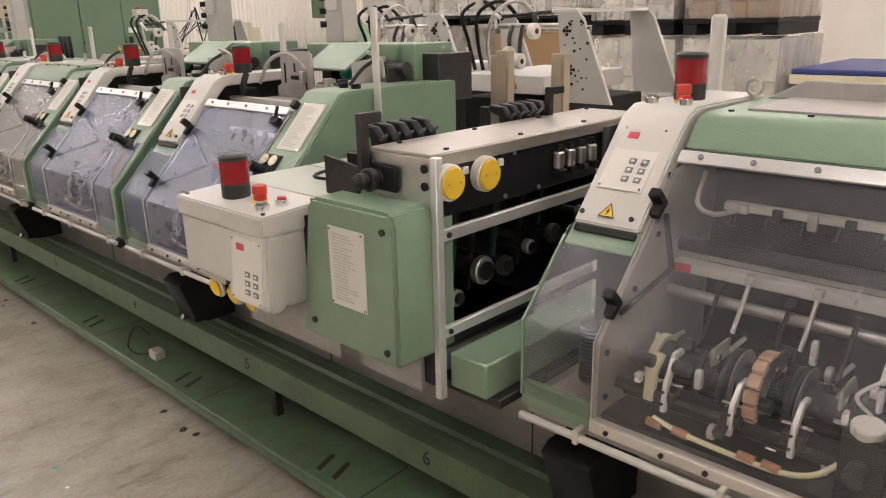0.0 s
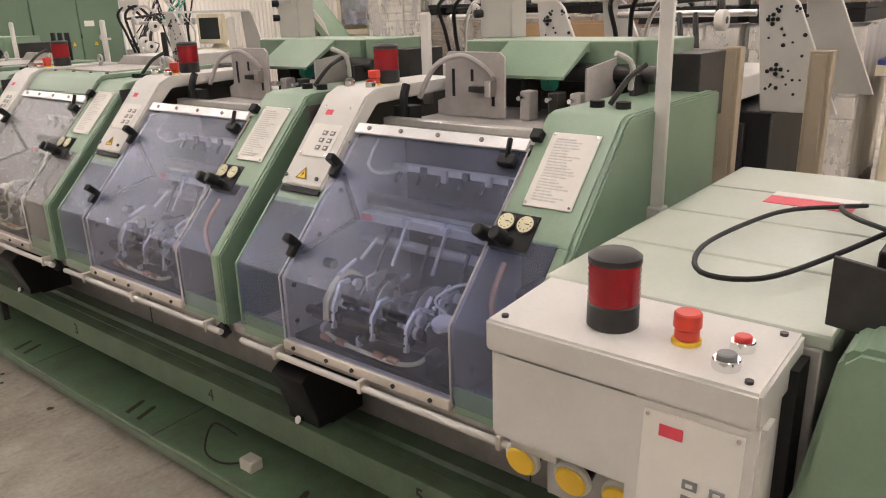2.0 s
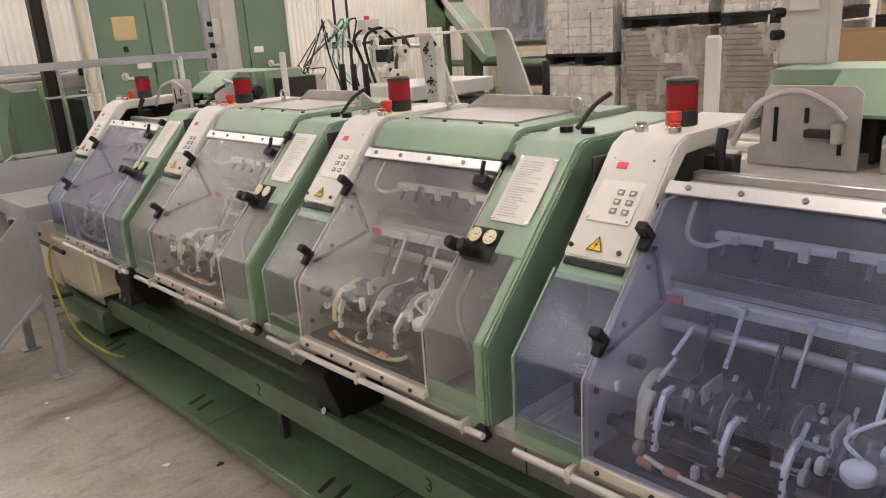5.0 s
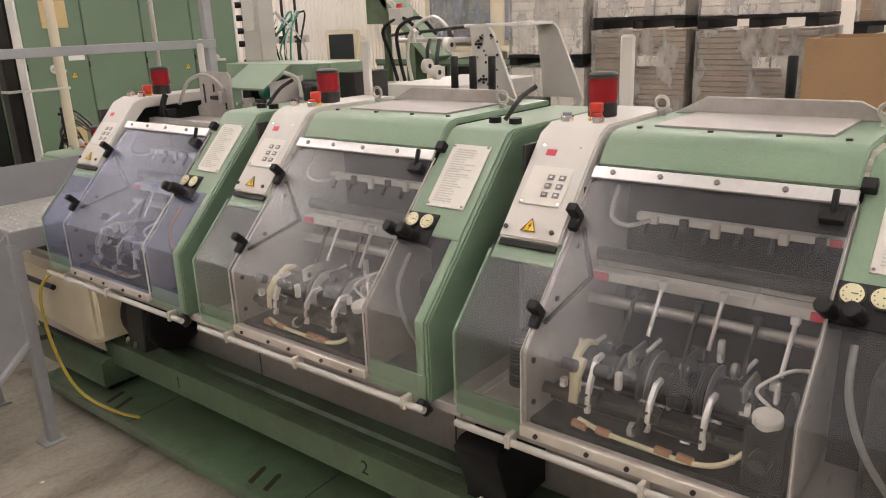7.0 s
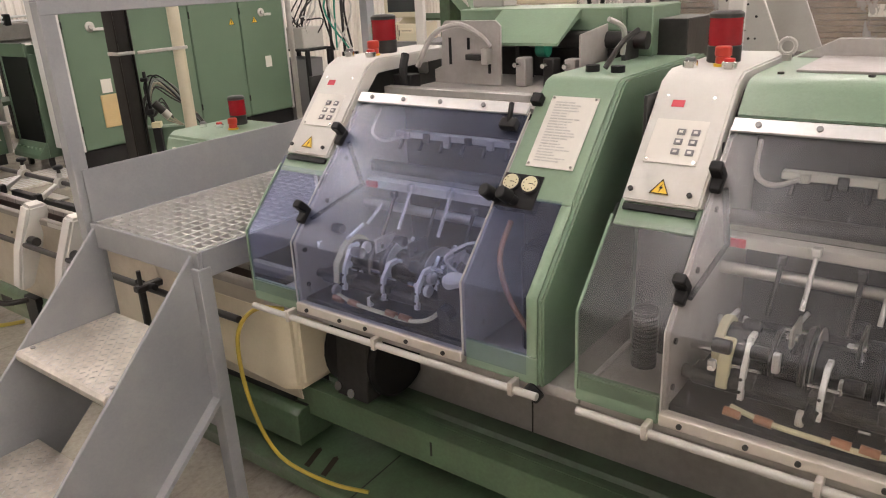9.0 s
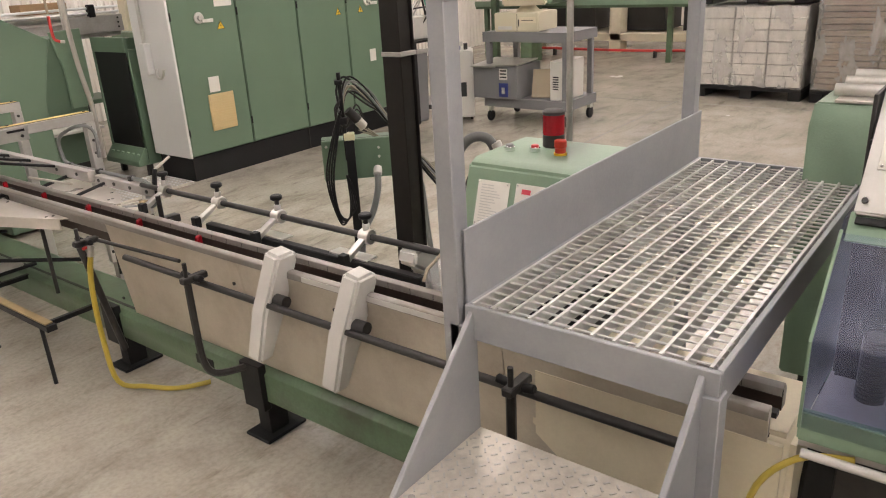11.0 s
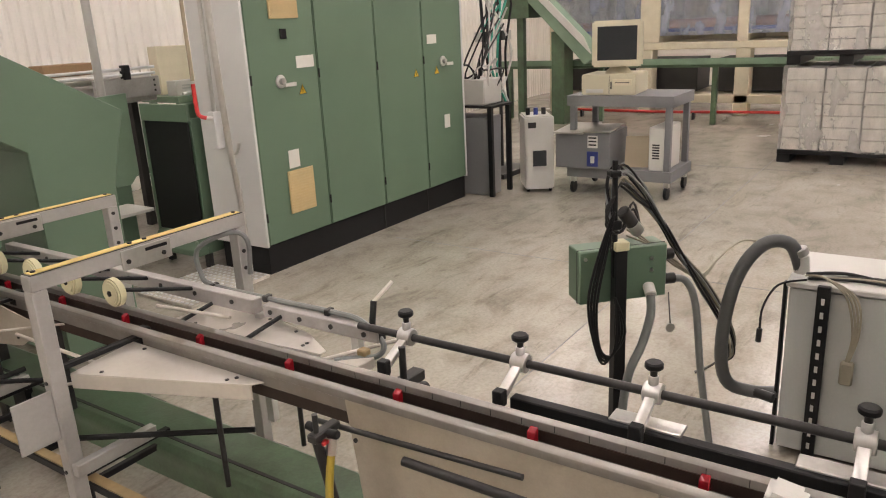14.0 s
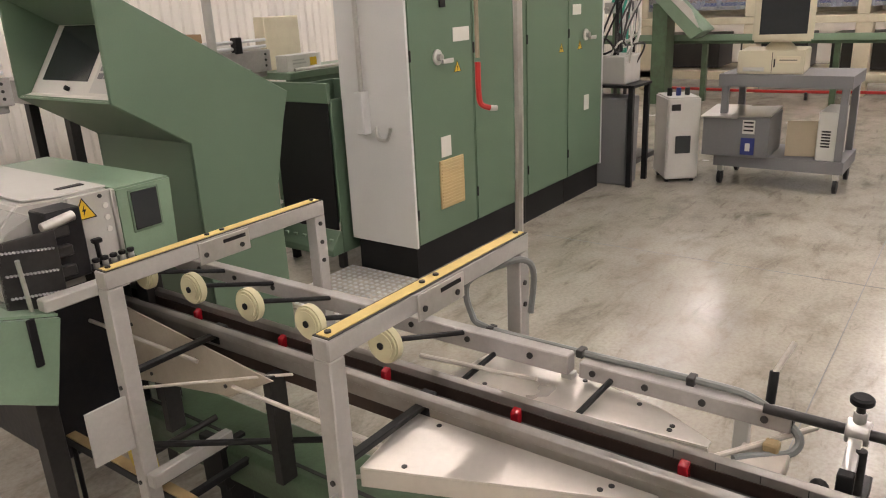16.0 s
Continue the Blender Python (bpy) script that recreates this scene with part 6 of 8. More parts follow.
def console():
    c = thing("operator_console", 1.46, 7.20, 0, "sage green operator console with key panel and beacon", "console")
    m_pts = [(0.0, 0.78), (0.06, 0.97), (0.09, 0.985), (0.36, 0.985), (0.36, 0.66), (0.0, 0.66)]
    solid("housing", SAGE, c, lambda bm: prism(bm, m_pts, -0.135, 0.21), "green console housing", 0.008, 2)
    a = math.atan2(0.19, 0.06)
    def face(v, h):
        return Matrix(((0, math.cos(a), -math.sin(a), 0.06 * h - 0.001), (-1, 0, 0, v), (0, math.sin(a), math.cos(a), 0.78 + 0.19 * h), (0, 0, 0, 1)))
    notice(c, 0.10, 0.125, face(0.115, 0.5), 21, "white rounded instruction plate", 14)
    keypad(c, 0.11, 0.13, face(-0.01, 0.5))
    beacon(c, 0.28, 0.066, 0.985, 0.032, 0.105)
    pushbutton(c, 0.18, 0.15, 0.985, INK)
    pushbutton(c, 0.20, 0.08, 0.985, RED, 0.015)
    mushroom(c, 0.20, 0.0, 0.985, 0.9)
    block("pedestal", DARK, c, 0.1, 0.32, -0.12, 0.15, 0.0, 0.66, "dark pedestal")
    lid = solid("cover", CLEAR, c, lambda bm: bend(bm, [(-0.16, 0.695), (-0.14, 0.725), (0.0, 0.775)], 0.004, -0.135, 0.21), "clear plastic hinged cover")
    solid("cover_edge", TAN, c, lambda bm: bend(bm, [(-0.16, 0.696), (-0.14, 0.726), (0.0, 0.776)], 0.006, 0.211, 0.219), "tan cover edge")
    warning(lid, 0.045, Matrix.Translation((-0.155, 0.02, 0.71)) @ FACE @ pose(0, 0, 0, -35))
    block("mechanism", INSIDE, c, -0.10, 0.0, -0.13, 0.19, 0.55, 0.70, "dark works below the cover")
    bar("lock_pin", CHROME, c, (-0.07, 0.06, 0.70), (-0.07, 0.06, 0.735), 0.012, "chrome pin", 14)


console()


def wall_box(x, y):
    b = thing("grey_terminal_cabinet", x, y, 0, "low grey terminal cabinet with cables on top", "cabinet")
    block("body", LIGHTBOX, b, 0.0, 0.35, -0.55, 0.0, 0.02, 0.62, "light grey body", 0.006, None, 2)
    block("top_lip", PALE, b, -0.01, 0.36, -0.56, 0.01, 0.62, 0.64, "pale lid", 0.004)
    for v in (0.012, -0.575):
        s = block("slotted_channel", BLACK, b, 0.03, 0.06, v, v + 0.012, 0.0, 0.62, "black slotted channel")
        for k in range(10):
            block("slot", PALE, s, 0.04, 0.05, v + 0.0121, v + 0.0125, 0.06 + 0.055 * k, 0.085 + 0.055 * k, bevel=0)
    hosepipe("cable", BLACK, b, [(0.06, -0.04, 0.65), (0.12, -0.15, 0.648), (0.08, -0.3, 0.648), (0.14, -0.5, 0.65)], 0.006, "black cable")
    hosepipe("conduit", DUCT, b, [(0.10, -0.02, 0.64), (0.08, 0.02, 0.74), (0.04, 0.10, 0.74), (0.0, 0.17, 0.62), (-0.02, 0.20, 0.40), (-0.01, 0.18, 0.24), (0.02, 0.10, 0.20), (0.05, 0.02, 0.20)], 0.023, "dark grey ribbed conduit", 12)
    bar("conduit_gland", PALE, b, (0.10, -0.02, 0.64), (0.098, -0.012, 0.70), 0.026, "pale gland", 14, 0.003)
    bar("gland_ring", STEEL, b, (0.098, -0.012, 0.70), (0.094, -0.002, 0.725), 0.029, "metal ring", 14, 0.003)
    strut = block("front_strut", BLACK, b, -0.022, 0.0, -0.125, -0.085, 0.0, 0.64, "black slotted upright")
    for k in range(12):
        block("slot", PALE, strut, -0.0235, -0.022, -0.110, -0.100, 0.05 + 0.048 * k, 0.072 + 0.048 * k, "", 0)
    for i in range(4):
        hosepipe("draped_cable", CABLETAN, b, [(0.05, -0.04 - 0.01 * i, 0.648), (0.0, -0.10, 0.665), (-0.03, -0.17 - 0.01 * i, 0.62), (-0.035, -0.20 - 0.006 * i, 0.50), (-0.03, -0.19, 0.40 - 0.01 * i)], 0.0036, "tan cable", 6)
    block("loose_plug", CABLETAN, b, -0.045, -0.015, -0.215, -0.175, 0.32, 0.40, "beige loose plug", 0.006)
    for i in range(3):
        hosepipe("lid_cable", (BLACK, CABLETAN, DARK)[i], b, [(0.02, -0.05, 0.648), (0.06 + 0.02 * i, -0.2, 0.647), (0.04 + 0.03 * i, -0.4, 0.647), (0.10, -0.56, 0.648)], 0.005, "cable on the lid", 6)
    hosepipe("hanging_lead", BLACK, b, [(0.0, -0.05, 0.65), (-0.03, 0.03, 0.63), (-0.04, 0.07, 0.55), (-0.04, 0.075, 0.47)], 0.004, "black lead", 6)
    bar("lead_plug", DARK, b, (-0.04, 0.075, 0.47), (-0.04, 0.077, 0.42), 0.010, "dark plug", 10, 0.002)
    bar("stub_pipe", DARK, b, (0.0, 0.02, 0.20), (0.03, 0.12, 0.20), 0.018, "dark pipe stub")


LIGHTBOX = material("light_blue_grey_paint", (0.50, 0.51, 0.48), 0.45, vary=0.06, grain=120, bump=0.04)
wall_box(2.55, 8.08)


def junction_post():
    j = thing("junction_post", 2.31, 8.62, 0, "black post with green junction box and cable bundle", "junction box", rz=-45)
    block("post", BLACK, j, -0.045, -0.005, -0.165, -0.125, 0.0, 0.79, "black steel post")
    block("base_plate", BLACK, j, -0.09, 0.05, -0.21, -0.08, 0, 0.01)
    bar("upper_rod", BLACK, j, (-0.04, -0.145, 0.70), (-0.045, -0.145, 1.08), 0.009, "black rod")
    b = block("box", CABIN, j, -0.15, 0.155, -0.12, -0.02, 0.605, 0.785, "dark green junction box", 0.004)
    block("lid_seam", DARK, b, -0.151, 0.156, -0.098, -0.096, 0.604, 0.786, "", 0)
    block("cap", NYLON, j, -0.048, 0.0, -0.168, -0.12, 0.79, 0.82, "ivory cap", 0.003)
    screws("lid_screw", b, [(0.10, -0.12, 0.74), (0.10, -0.12, 0.70), (-0.13, -0.12, 0.76)], (0, -1, 0), 0.006, STEEL)
    for p, q in (((0.09, -0.12, 0.65), (0.085, -0.155, 0.625)), ((0.155, -0.07, 0.73), (0.20, -0.075, 0.735)), ((0.155, -0.07, 0.645), (0.21, -0.075, 0.645))):
        bar("gland", PALE if q[1] < -0.1 else DARK, b, p, q, 0.019, "cable gland", 14, 0.003)
    hosepipe("conduit", CONDUIT, j, [(0.085, -0.15, 0.625), (0.08, -0.165, 0.56), (0.05, -0.17, 0.46), (0.0, -0.18, 0.36), (-0.02, -0.18, 0.2), (-0.02, -0.18, 0.01)], 0.015, "grey conduit", 10)
    hosepipe("conduit", CONDUIT, j, [(0.20, -0.075, 0.645), (0.25, -0.08, 0.63), (0.285, -0.09, 0.54), (0.30, -0.12, 0.30), (0.33, -0.16, 0.012)], 0.013, "grey conduit", 10)
    rnd = random.Random(4)
    for i in range(12):
        d, e, g = rnd.uniform(-0.018, 0.018), rnd.uniform(-0.02, 0.02), rnd.uniform(-0.02, 0.02)
        k = 0.02 * (i % 4)
        hosepipe("cable", (BLACK, CONDUIT, CABLETAN, DARK)[i % 4], j, [(-0.045, -0.13 + d * 0.5, 0.90 - 2 * k), (-0.05 + d, -0.12, 1.0 - k), (-0.01 + d, -0.10, 1.055 - k), (0.07 + d, -0.08 + g, 0.99 - k + e), (0.15, -0.07 + g, 0.86 + e), (0.24, -0.06 + d, 0.72 + e), (0.33 + d, -0.05 + g, 0.60 + e), (0.44 + d, -0.02, 0.44 + e), (0.49 + d, 0.0, 0.30 + e), (0.44, 0.03, 0.24), (0.38 + g, 0.03, 0.22 + 0.3 * e)], 0.0042, "hanging cable", 6)
    for i in range(3):
        hosepipe("cable", CABLETAN, j, [(0.02, -0.10, 0.86 - 0.02 * i), (0.12, -0.09, 0.77), (0.22, -0.06, 0.68 + 0.01 * i), (0.33, -0.03, 0.625 - 0.008 * i), (0.46, 0.06, 0.65), (0.58, 0.10, 0.69), (0.68, 0.07, 0.665)], 0.0038, "tan cable", 6)
    for i in range(4):
        hosepipe("cable_loop", BLACK, j, [(-0.05, -0.16, 0.92), (-0.075 - 0.008 * i, -0.165, 0.80), (-0.11 - 0.010 * i, -0.17, 0.62), (-0.10, -0.175, 0.47 - 0.015 * i), (-0.06, -0.18, 0.44), (-0.045 + 0.01 * i, -0.18, 0.52), (-0.05, -0.175, 0.64)], 0.0045, "looped black cable", 6)
    for i in range(3):
        hosepipe("cable", DARK, j, [(-0.045, -0.15, 0.97), (-0.075, -0.15, 0.92 - 0.02 * i), (-0.03, -0.155, 0.85), (0.02, -0.14, 0.90 + 0.02 * i), (0.06, -0.12, 0.83)], 0.004, "tangled cable", 6)
    solid("connector", DARK, j, lambda bm: [rod(bm, (-0.02, -0.15, 0.92), (0.02, -0.14, 0.87), 0.022, 12)] and None, "dark connector", 0.003)
    bar("connector_collar", STEEL, j, (0.02, -0.14, 0.87), (0.045, -0.135, 0.838), 0.021, "metal connector collar", 14, 0.003)
    block("rod_clamp", BLACK, j, -0.065, -0.025, -0.165, -0.125, 0.86, 0.89, "black clamp", 0.004)
    block("rod_clamp", BLACK, j, -0.065, -0.03, -0.165, -0.125, 1.03, 1.05, "black clamp", 0.004)
    bar("chain_tag", STEEL, j, (0.17, -0.13, 0.49), (0.17, -0.135, 0.49), 0.016, "round metal tag", 16)
    bar("tag_wire", DARK, j, (0.17, -0.132, 0.505), (0.17, -0.11, 0.61), 0.002)


junction_post()


# ---- green switch cabinet ----
def switch_cabinet():
    c = thing("switch_cabinet", 3.13, 11.2, 0, "tall green four-door electrical switch cabinet, grey sides", "switch cabinet")
    W, D, H = 2.42, 0.48, 2.35
    block("plinth", BLACK, c, 0.03, W - 0.02, 0.03, D - 0.02, 0.0, 0.19, "black plinth")
    for x in (1.24, 1.82, 2.40):
        block("plinth_seam", DARK, c, x, x + 0.01, 0.026, 0.031, 0.0, 0.19, bevel=0)
    block("side", SIDEGREY, c, 0.0, 0.02, 0.0, D, 0.19, H, "light grey side panel", 0.003)
    block("side", SIDEGREY, c, W - 0.02, W, 0.0, D, 0.19, H, "light grey side panel", 0.003)
    block("carcass", CABIN, c, 0.02, W - 0.02, 0.03, D, 0.19, H, "green carcass", 0.003)
    edges = (0.02, 0.616, 1.237, 1.826, 2.40)
    for i in range(4):
        a, b = edges[i] + 0.004, edges[i + 1] - 0.004
        d = block("door", CABIN, c, a, b, 0.0, 0.03, 0.20, H - 0.01, "green sheet-steel door", 0.006, None, 2)
        for z in (0.35, 1.2, 2.1):
            block("hinge", BLACK, d, a - 0.006, a + 0.006, -0.008, 0.0, z, z + 0.06)
        if i in (0, 3):
            kx = a + (0.24 if i == 0 else 0.27)
            k = bar("lock_escutcheon", PALE, d, (kx, 0.0, 1.205), (kx, -0.012, 1.205), 0.042, "pale round lock", 20, 0.003)
            bar("lock_core", STEEL, k, (kx, -0.012, 1.205), (kx, -0.035, 1.205), 0.02, "", 14)
            block("lever", PALE, k, kx, kx + 0.10, -0.045, -0.03, 1.17, 1.195, "pale lever", 0.004)
            warning(d, 0.07, Matrix.Translation((kx + (0.19 if i == 0 else -0.09), -0.0006, 1.14)) @ pose(0, 0, 0, 90))
        if i == 2:
            warning(d, 0.07, Matrix.Translation((b - 0.1, -0.0006, 1.14)) @ pose(0, 0, 0, 90))
        if i == 0:
            v = block("vent", VENT, d, 0.235, 0.47, -0.012, 0.0, 0.36, 0.64, "yellowed filter vent", 0.004)
            for k in range(14):
                block("slat", VENT, v, 0.245, 0.46, -0.017, -0.012, 0.375 + 0.0186 * k, 0.385 + 0.0186 * k, bevel=0)
            block("paper_note", PAPER, d, 0.265, 0.36, -0.003, 0.0, 0.655, 0.77, "white paper note", 0)
            block("label", PAPER, d, 0.42, 0.60 - 0.02, -0.003, 0.0, 1.275, 1.35, "white label", 0)
            block("switch", BLACK, d, 0.30, 0.35, -0.012, 0.0, 1.46, 1.52, "black square switch")
            v = block("vent", VENT, d, 0.22, 0.47, -0.012, 0.0, 1.58, 1.83, "yellowed filter vent", 0.004)
            for k in range(12):
                block("slat", VENT, v, 0.23, 0.46, -0.017, -0.012, 1.595 + 0.019 * k, 1.605 + 0.019 * k, bevel=0)
        if i == 2:
            solid("maker_mark", INK, d, lambda bm: [box(bm, a + 0.10 + 0.045 * q, a + 0.135 + 0.045 * q, -0.002, 0.0, 1.93, 1.99 + 0.03 * (q == 0)) for q in range(5)] and None, "dark maker's mark as plain bars")
        if i == 3:
            block("label", PAPER, d, a + 0.06, a + 0.19, -0.003, 0.0, 1.35, 1.42, "white label", 0)
            block("label", PAPER, d, a + 0.26, a + 0.34, -0.003, 0.0, 0.66, 0.77, "small white label", 0)
    bar("conduit", STEEL, c, (-0.03, 0.30, 0.9), (-0.03, 0.30, H), 0.014, "grey conduit")
    block("conduit_box", SIDEGREY, c, -0.06, 0.0, 0.27, 0.33, 0.82, 1.05, "grey conduit box", 0.006)
    hosepipe("pull_cord", STEEL, c, [(-0.02, 0.22, 0.86), (-0.03, 0.2, 0.8), (-0.03, 0.14, 0.80), (-0.02, 0.12, 0.86)], 0.01, "grey loop")
    return c


SIDEGREY = material("light_grey_panel", (0.70, 0.70, 0.68), 0.45, vary=0.05, grain=120, bump=0.03)
switch_cabinet()


def pull_switch():
    p = thing("hanging_pull_switch", 1.604, 9.765, 1.22, "red pull-switch handle hanging on a cord", "pull switch")
    bar("cord", TAN, p, (0, 0, 0.15), (0, 0, TOP - 1.22), 0.006, "tan cord", 6)
    hosepipe("handle", RED, p, [(0.0, 0.0, 0.14), (0.0, 0.0, 0.08), (0.003, -0.004, 0.040), (0.02, -0.02, 0.028)], 0.007, "red handle")
    bar("handle_tip", PALE, p, (0.02, -0.02, 0.028), (0.035, -0.03, 0.026), 0.007, "pale tip", 10)
    d = thing("air_drop_pipe", 1.665, 9.70, 0, "thin grey vertical air pipe", "pipe")
    hosepipe("pipe", STEEL, d, [(0.02, 0, 0.70), (0.015, 0, 0.95), (-0.03, -0.03, 1.25), (-0.05, -0.04, 2.0), (-0.05, -0.04, TOP)], 0.011, "grey pipe")


pull_switch()


# ---- delivery head and green console at the far end ----
def delivery_head():
    d = thing("delivery_machine", 0, 0, 0, "grey and green delivery head with warning sign", "machine")
    body = solid("body", GREY, d, lambda bm: prism(bm, [(0.86, 0.78), (0.86, 0.98), (0.93, 1.045), (1.05, 1.035), (1.19, 1.032), (1.19, 0.78)], 10.79, 11.6), "worn grey head", 0.006, 2)
    solid("top_sheet", PALE, body, lambda bm: prism(bm, [(0.95, 1.0465), (1.05, 1.0375), (1.19, 1.034), (1.19, 1.040), (1.05, 1.0435), (0.95, 1.052)], 10.80, 11.55), "pale scuffed top sheet", 0.001)
    block("top_slot", BLACK, body, 1.08, 1.16, 10.86, 10.885, 1.038, 1.0445, "dark slot", 0.001)
    cheek = solid("end_cheek", SAGE, d, lambda bm: prism(bm, [(1.195, 0.74), (1.195, 1.03), (1.386, 1.03), (1.375, 0.74)], 10.77, 11.5), "green end cheek", 0.006, 2)
    block("cheek_trim", STEEL, cheek, 1.182, 1.195, 10.764, 10.785, 0.78, 1.032, "bright edge trim", 0.002)
    block("window_frame", CABIN, cheek, 1.234, 1.337, 10.766, 10.771, 0.885, 1.016, "dark rubber frame", 0.012)
    block("window", SCREEN, cheek, 1.242, 1.329, 10.764, 10.768, 0.893, 1.009, "dark window", 0.006)
    plate = block("front_plate", GREY, d, 1.056, 1.182, 10.772, 10.79, 0.82, 1.033, "scratched grey front plate")
    warning(plate, 0.072, Matrix.Translation((1.096, 10.7705, 0.995)) @ pose(0, 0, 0, 90))
    screws("plate_button", plate, [(1.162, 10.772, z) for z in (0.99, 0.955, 0.92)], (0, -1, 0), 0.0085, PAPER, 0.004)
    screws("plate_bolt", plate, [(1.15, 10.772, 1.02), (1.07, 10.772, 0.93)], (0, -1, 0), 0.006, DARK)
    mech = block("mechanism", INSIDE, d, 0.955, 1.052, 10.70, 10.79, 0.83, 1.025, "black oily mechanism", 0.004)
    for k in range(3):
        block("mechanism_lug", DARK, mech, 0.95, 1.0, 10.675, 10.70, 0.85 + 0.055 * k, 0.88 + 0.055 * k, "dark lug", 0.003)
    bar("mechanism_roller", STEEL, mech, (0.93, 10.68, 0.995), (1.02, 10.68, 1.01), 0.014, "bright roller", 14, 0.002)
    bank = block("valve_bank", BLACK, d, 1.06, 1.20, 10.70, 10.768, 0.79, 0.835, "black valve bank")
    for k in range(5):
        bar("valve", STEEL, bank, (1.073 + 0.027 * k, 10.715, 0.835), (1.073 + 0.027 * k, 10.715, 0.853), 0.009, "bright valve", 10, 0.002)
        bar("valve_cap", BLACK, bank, (1.073 + 0.027 * k, 10.715, 0.853), (1.073 + 0.027 * k, 10.715, 0.864), 0.011, "black cap", 10, 0.002)
    bar("valve_lever", BLACK, bank, (1.10, 10.74, 0.835), (1.098, 10.74, 0.905), 0.007, "black lever", 8)
    block("lever_grip", BLACK, bank, 1.086, 1.114, 10.73, 10.75, 0.898, 0.912, "black grip", 0.003)
    guard = solid("bowed_guard", CLEAR, d, lambda bm: bend(bm, [(0.80, 0.78), (0.80, 0.93), (0.83, 1.01), (0.90, 1.04)], 0.004, 10.66, 11.2), "bowed clear guard")
    bm = bmesh.new()
    for r in range(3):
        for k in range(14):
            rod(bm, (0.815 + 0.0095 * k, 10.655, 0.965 - 0.06 * r - 0.0016 * k), (0.815 + 0.0095 * k, 10.662, 0.965 - 0.06 * r - 0.0016 * k), 0.0035, 6)
    tagged(part("guard_rivets", bm, ALU, guard, "rows of bright rivets"), kind="stuff")
    # Added dark sheet stands for the dark inside behind the clear guard.
    block("guard_front", DARK, d, 0.80, 0.955, 10.664, 10.672, 0.79, 0.99, "dark sheet for the inside behind the clear guard", 0.002)
    block("low_bar", GREY, d, 0.86, 1.10, 10.60, 10.64, 0.80, 0.835, "worn grey bar", 0.004)
    bar("guard_stay", STEEL, d, (0.845, 10.64, 0.80), (0.83, 10.62, 0.95), 0.006, "thin stay", 8)
    apron = solid("apron", SAGE, d, lambda bm: prism(bm, [(0.60, 0.87), (0.886, 0.784), (0.832, 0.555), (0.56, 0.70)], 10.585, 10.60), "green apron flap", 0.002)
    solid("apron_top", SAGE, apron, lambda bm: prism(bm, [(0.60, 0.878), (0.888, 0.792), (0.886, 0.785), (0.60, 0.871)], 10.60, 10.75), "green folded top", 0.0)
    block("apron_strap", BLACK, apron, 0.80, 0.822, 10.578, 10.585, 0.68, 0.81, "black strap", 0.003)
    for x, y in ((0.90, 10.85), (1.30, 10.85), (0.90, 11.5), (1.30, 11.5)):
        block("stand_leg", DARK, d, x - 0.03, x + 0.03, y - 0.03, y + 0.03, 0.0, 0.78, "dark leg", 0.003)
    block("stand_body", INSIDE, d, 0.93, 1.27, 10.9, 11.45, 0.2, 0.78, "dark oily gearbox", 0.01)
    w = thing("hand_wheel", 0.99, 10.52, 0.33, "small yellow and red hand wheel", "hand wheel")
    bm = bmesh.new()
    for k in range(18):
        a, b = 6.2832 * k / 18, 6.2832 * (k + 1) / 18
        rod(bm, (0, 0.065 * math.cos(a), 0.065 * math.sin(a)), (0, 0.065 * math.cos(b), 0.065 * math.sin(b)), 0.006, 6)
    rod(bm, (0, -0.06, 0), (0, 0.06, 0), 0.005, 6)
    rod(bm, (0, 0, -0.06), (0, 0, 0.06), 0.005, 6)
    part("rim", bm, HOSE, w, "yellow rim")
    bar("hub", RED, w, (-0.012, 0, 0), (0.015, 0, 0), 0.014, "red hub")
    bar("shaft", DARK, w, (0.015, 0, 0), (0.25, 0, 0), 0.010, "dark shaft")


delivery_head()


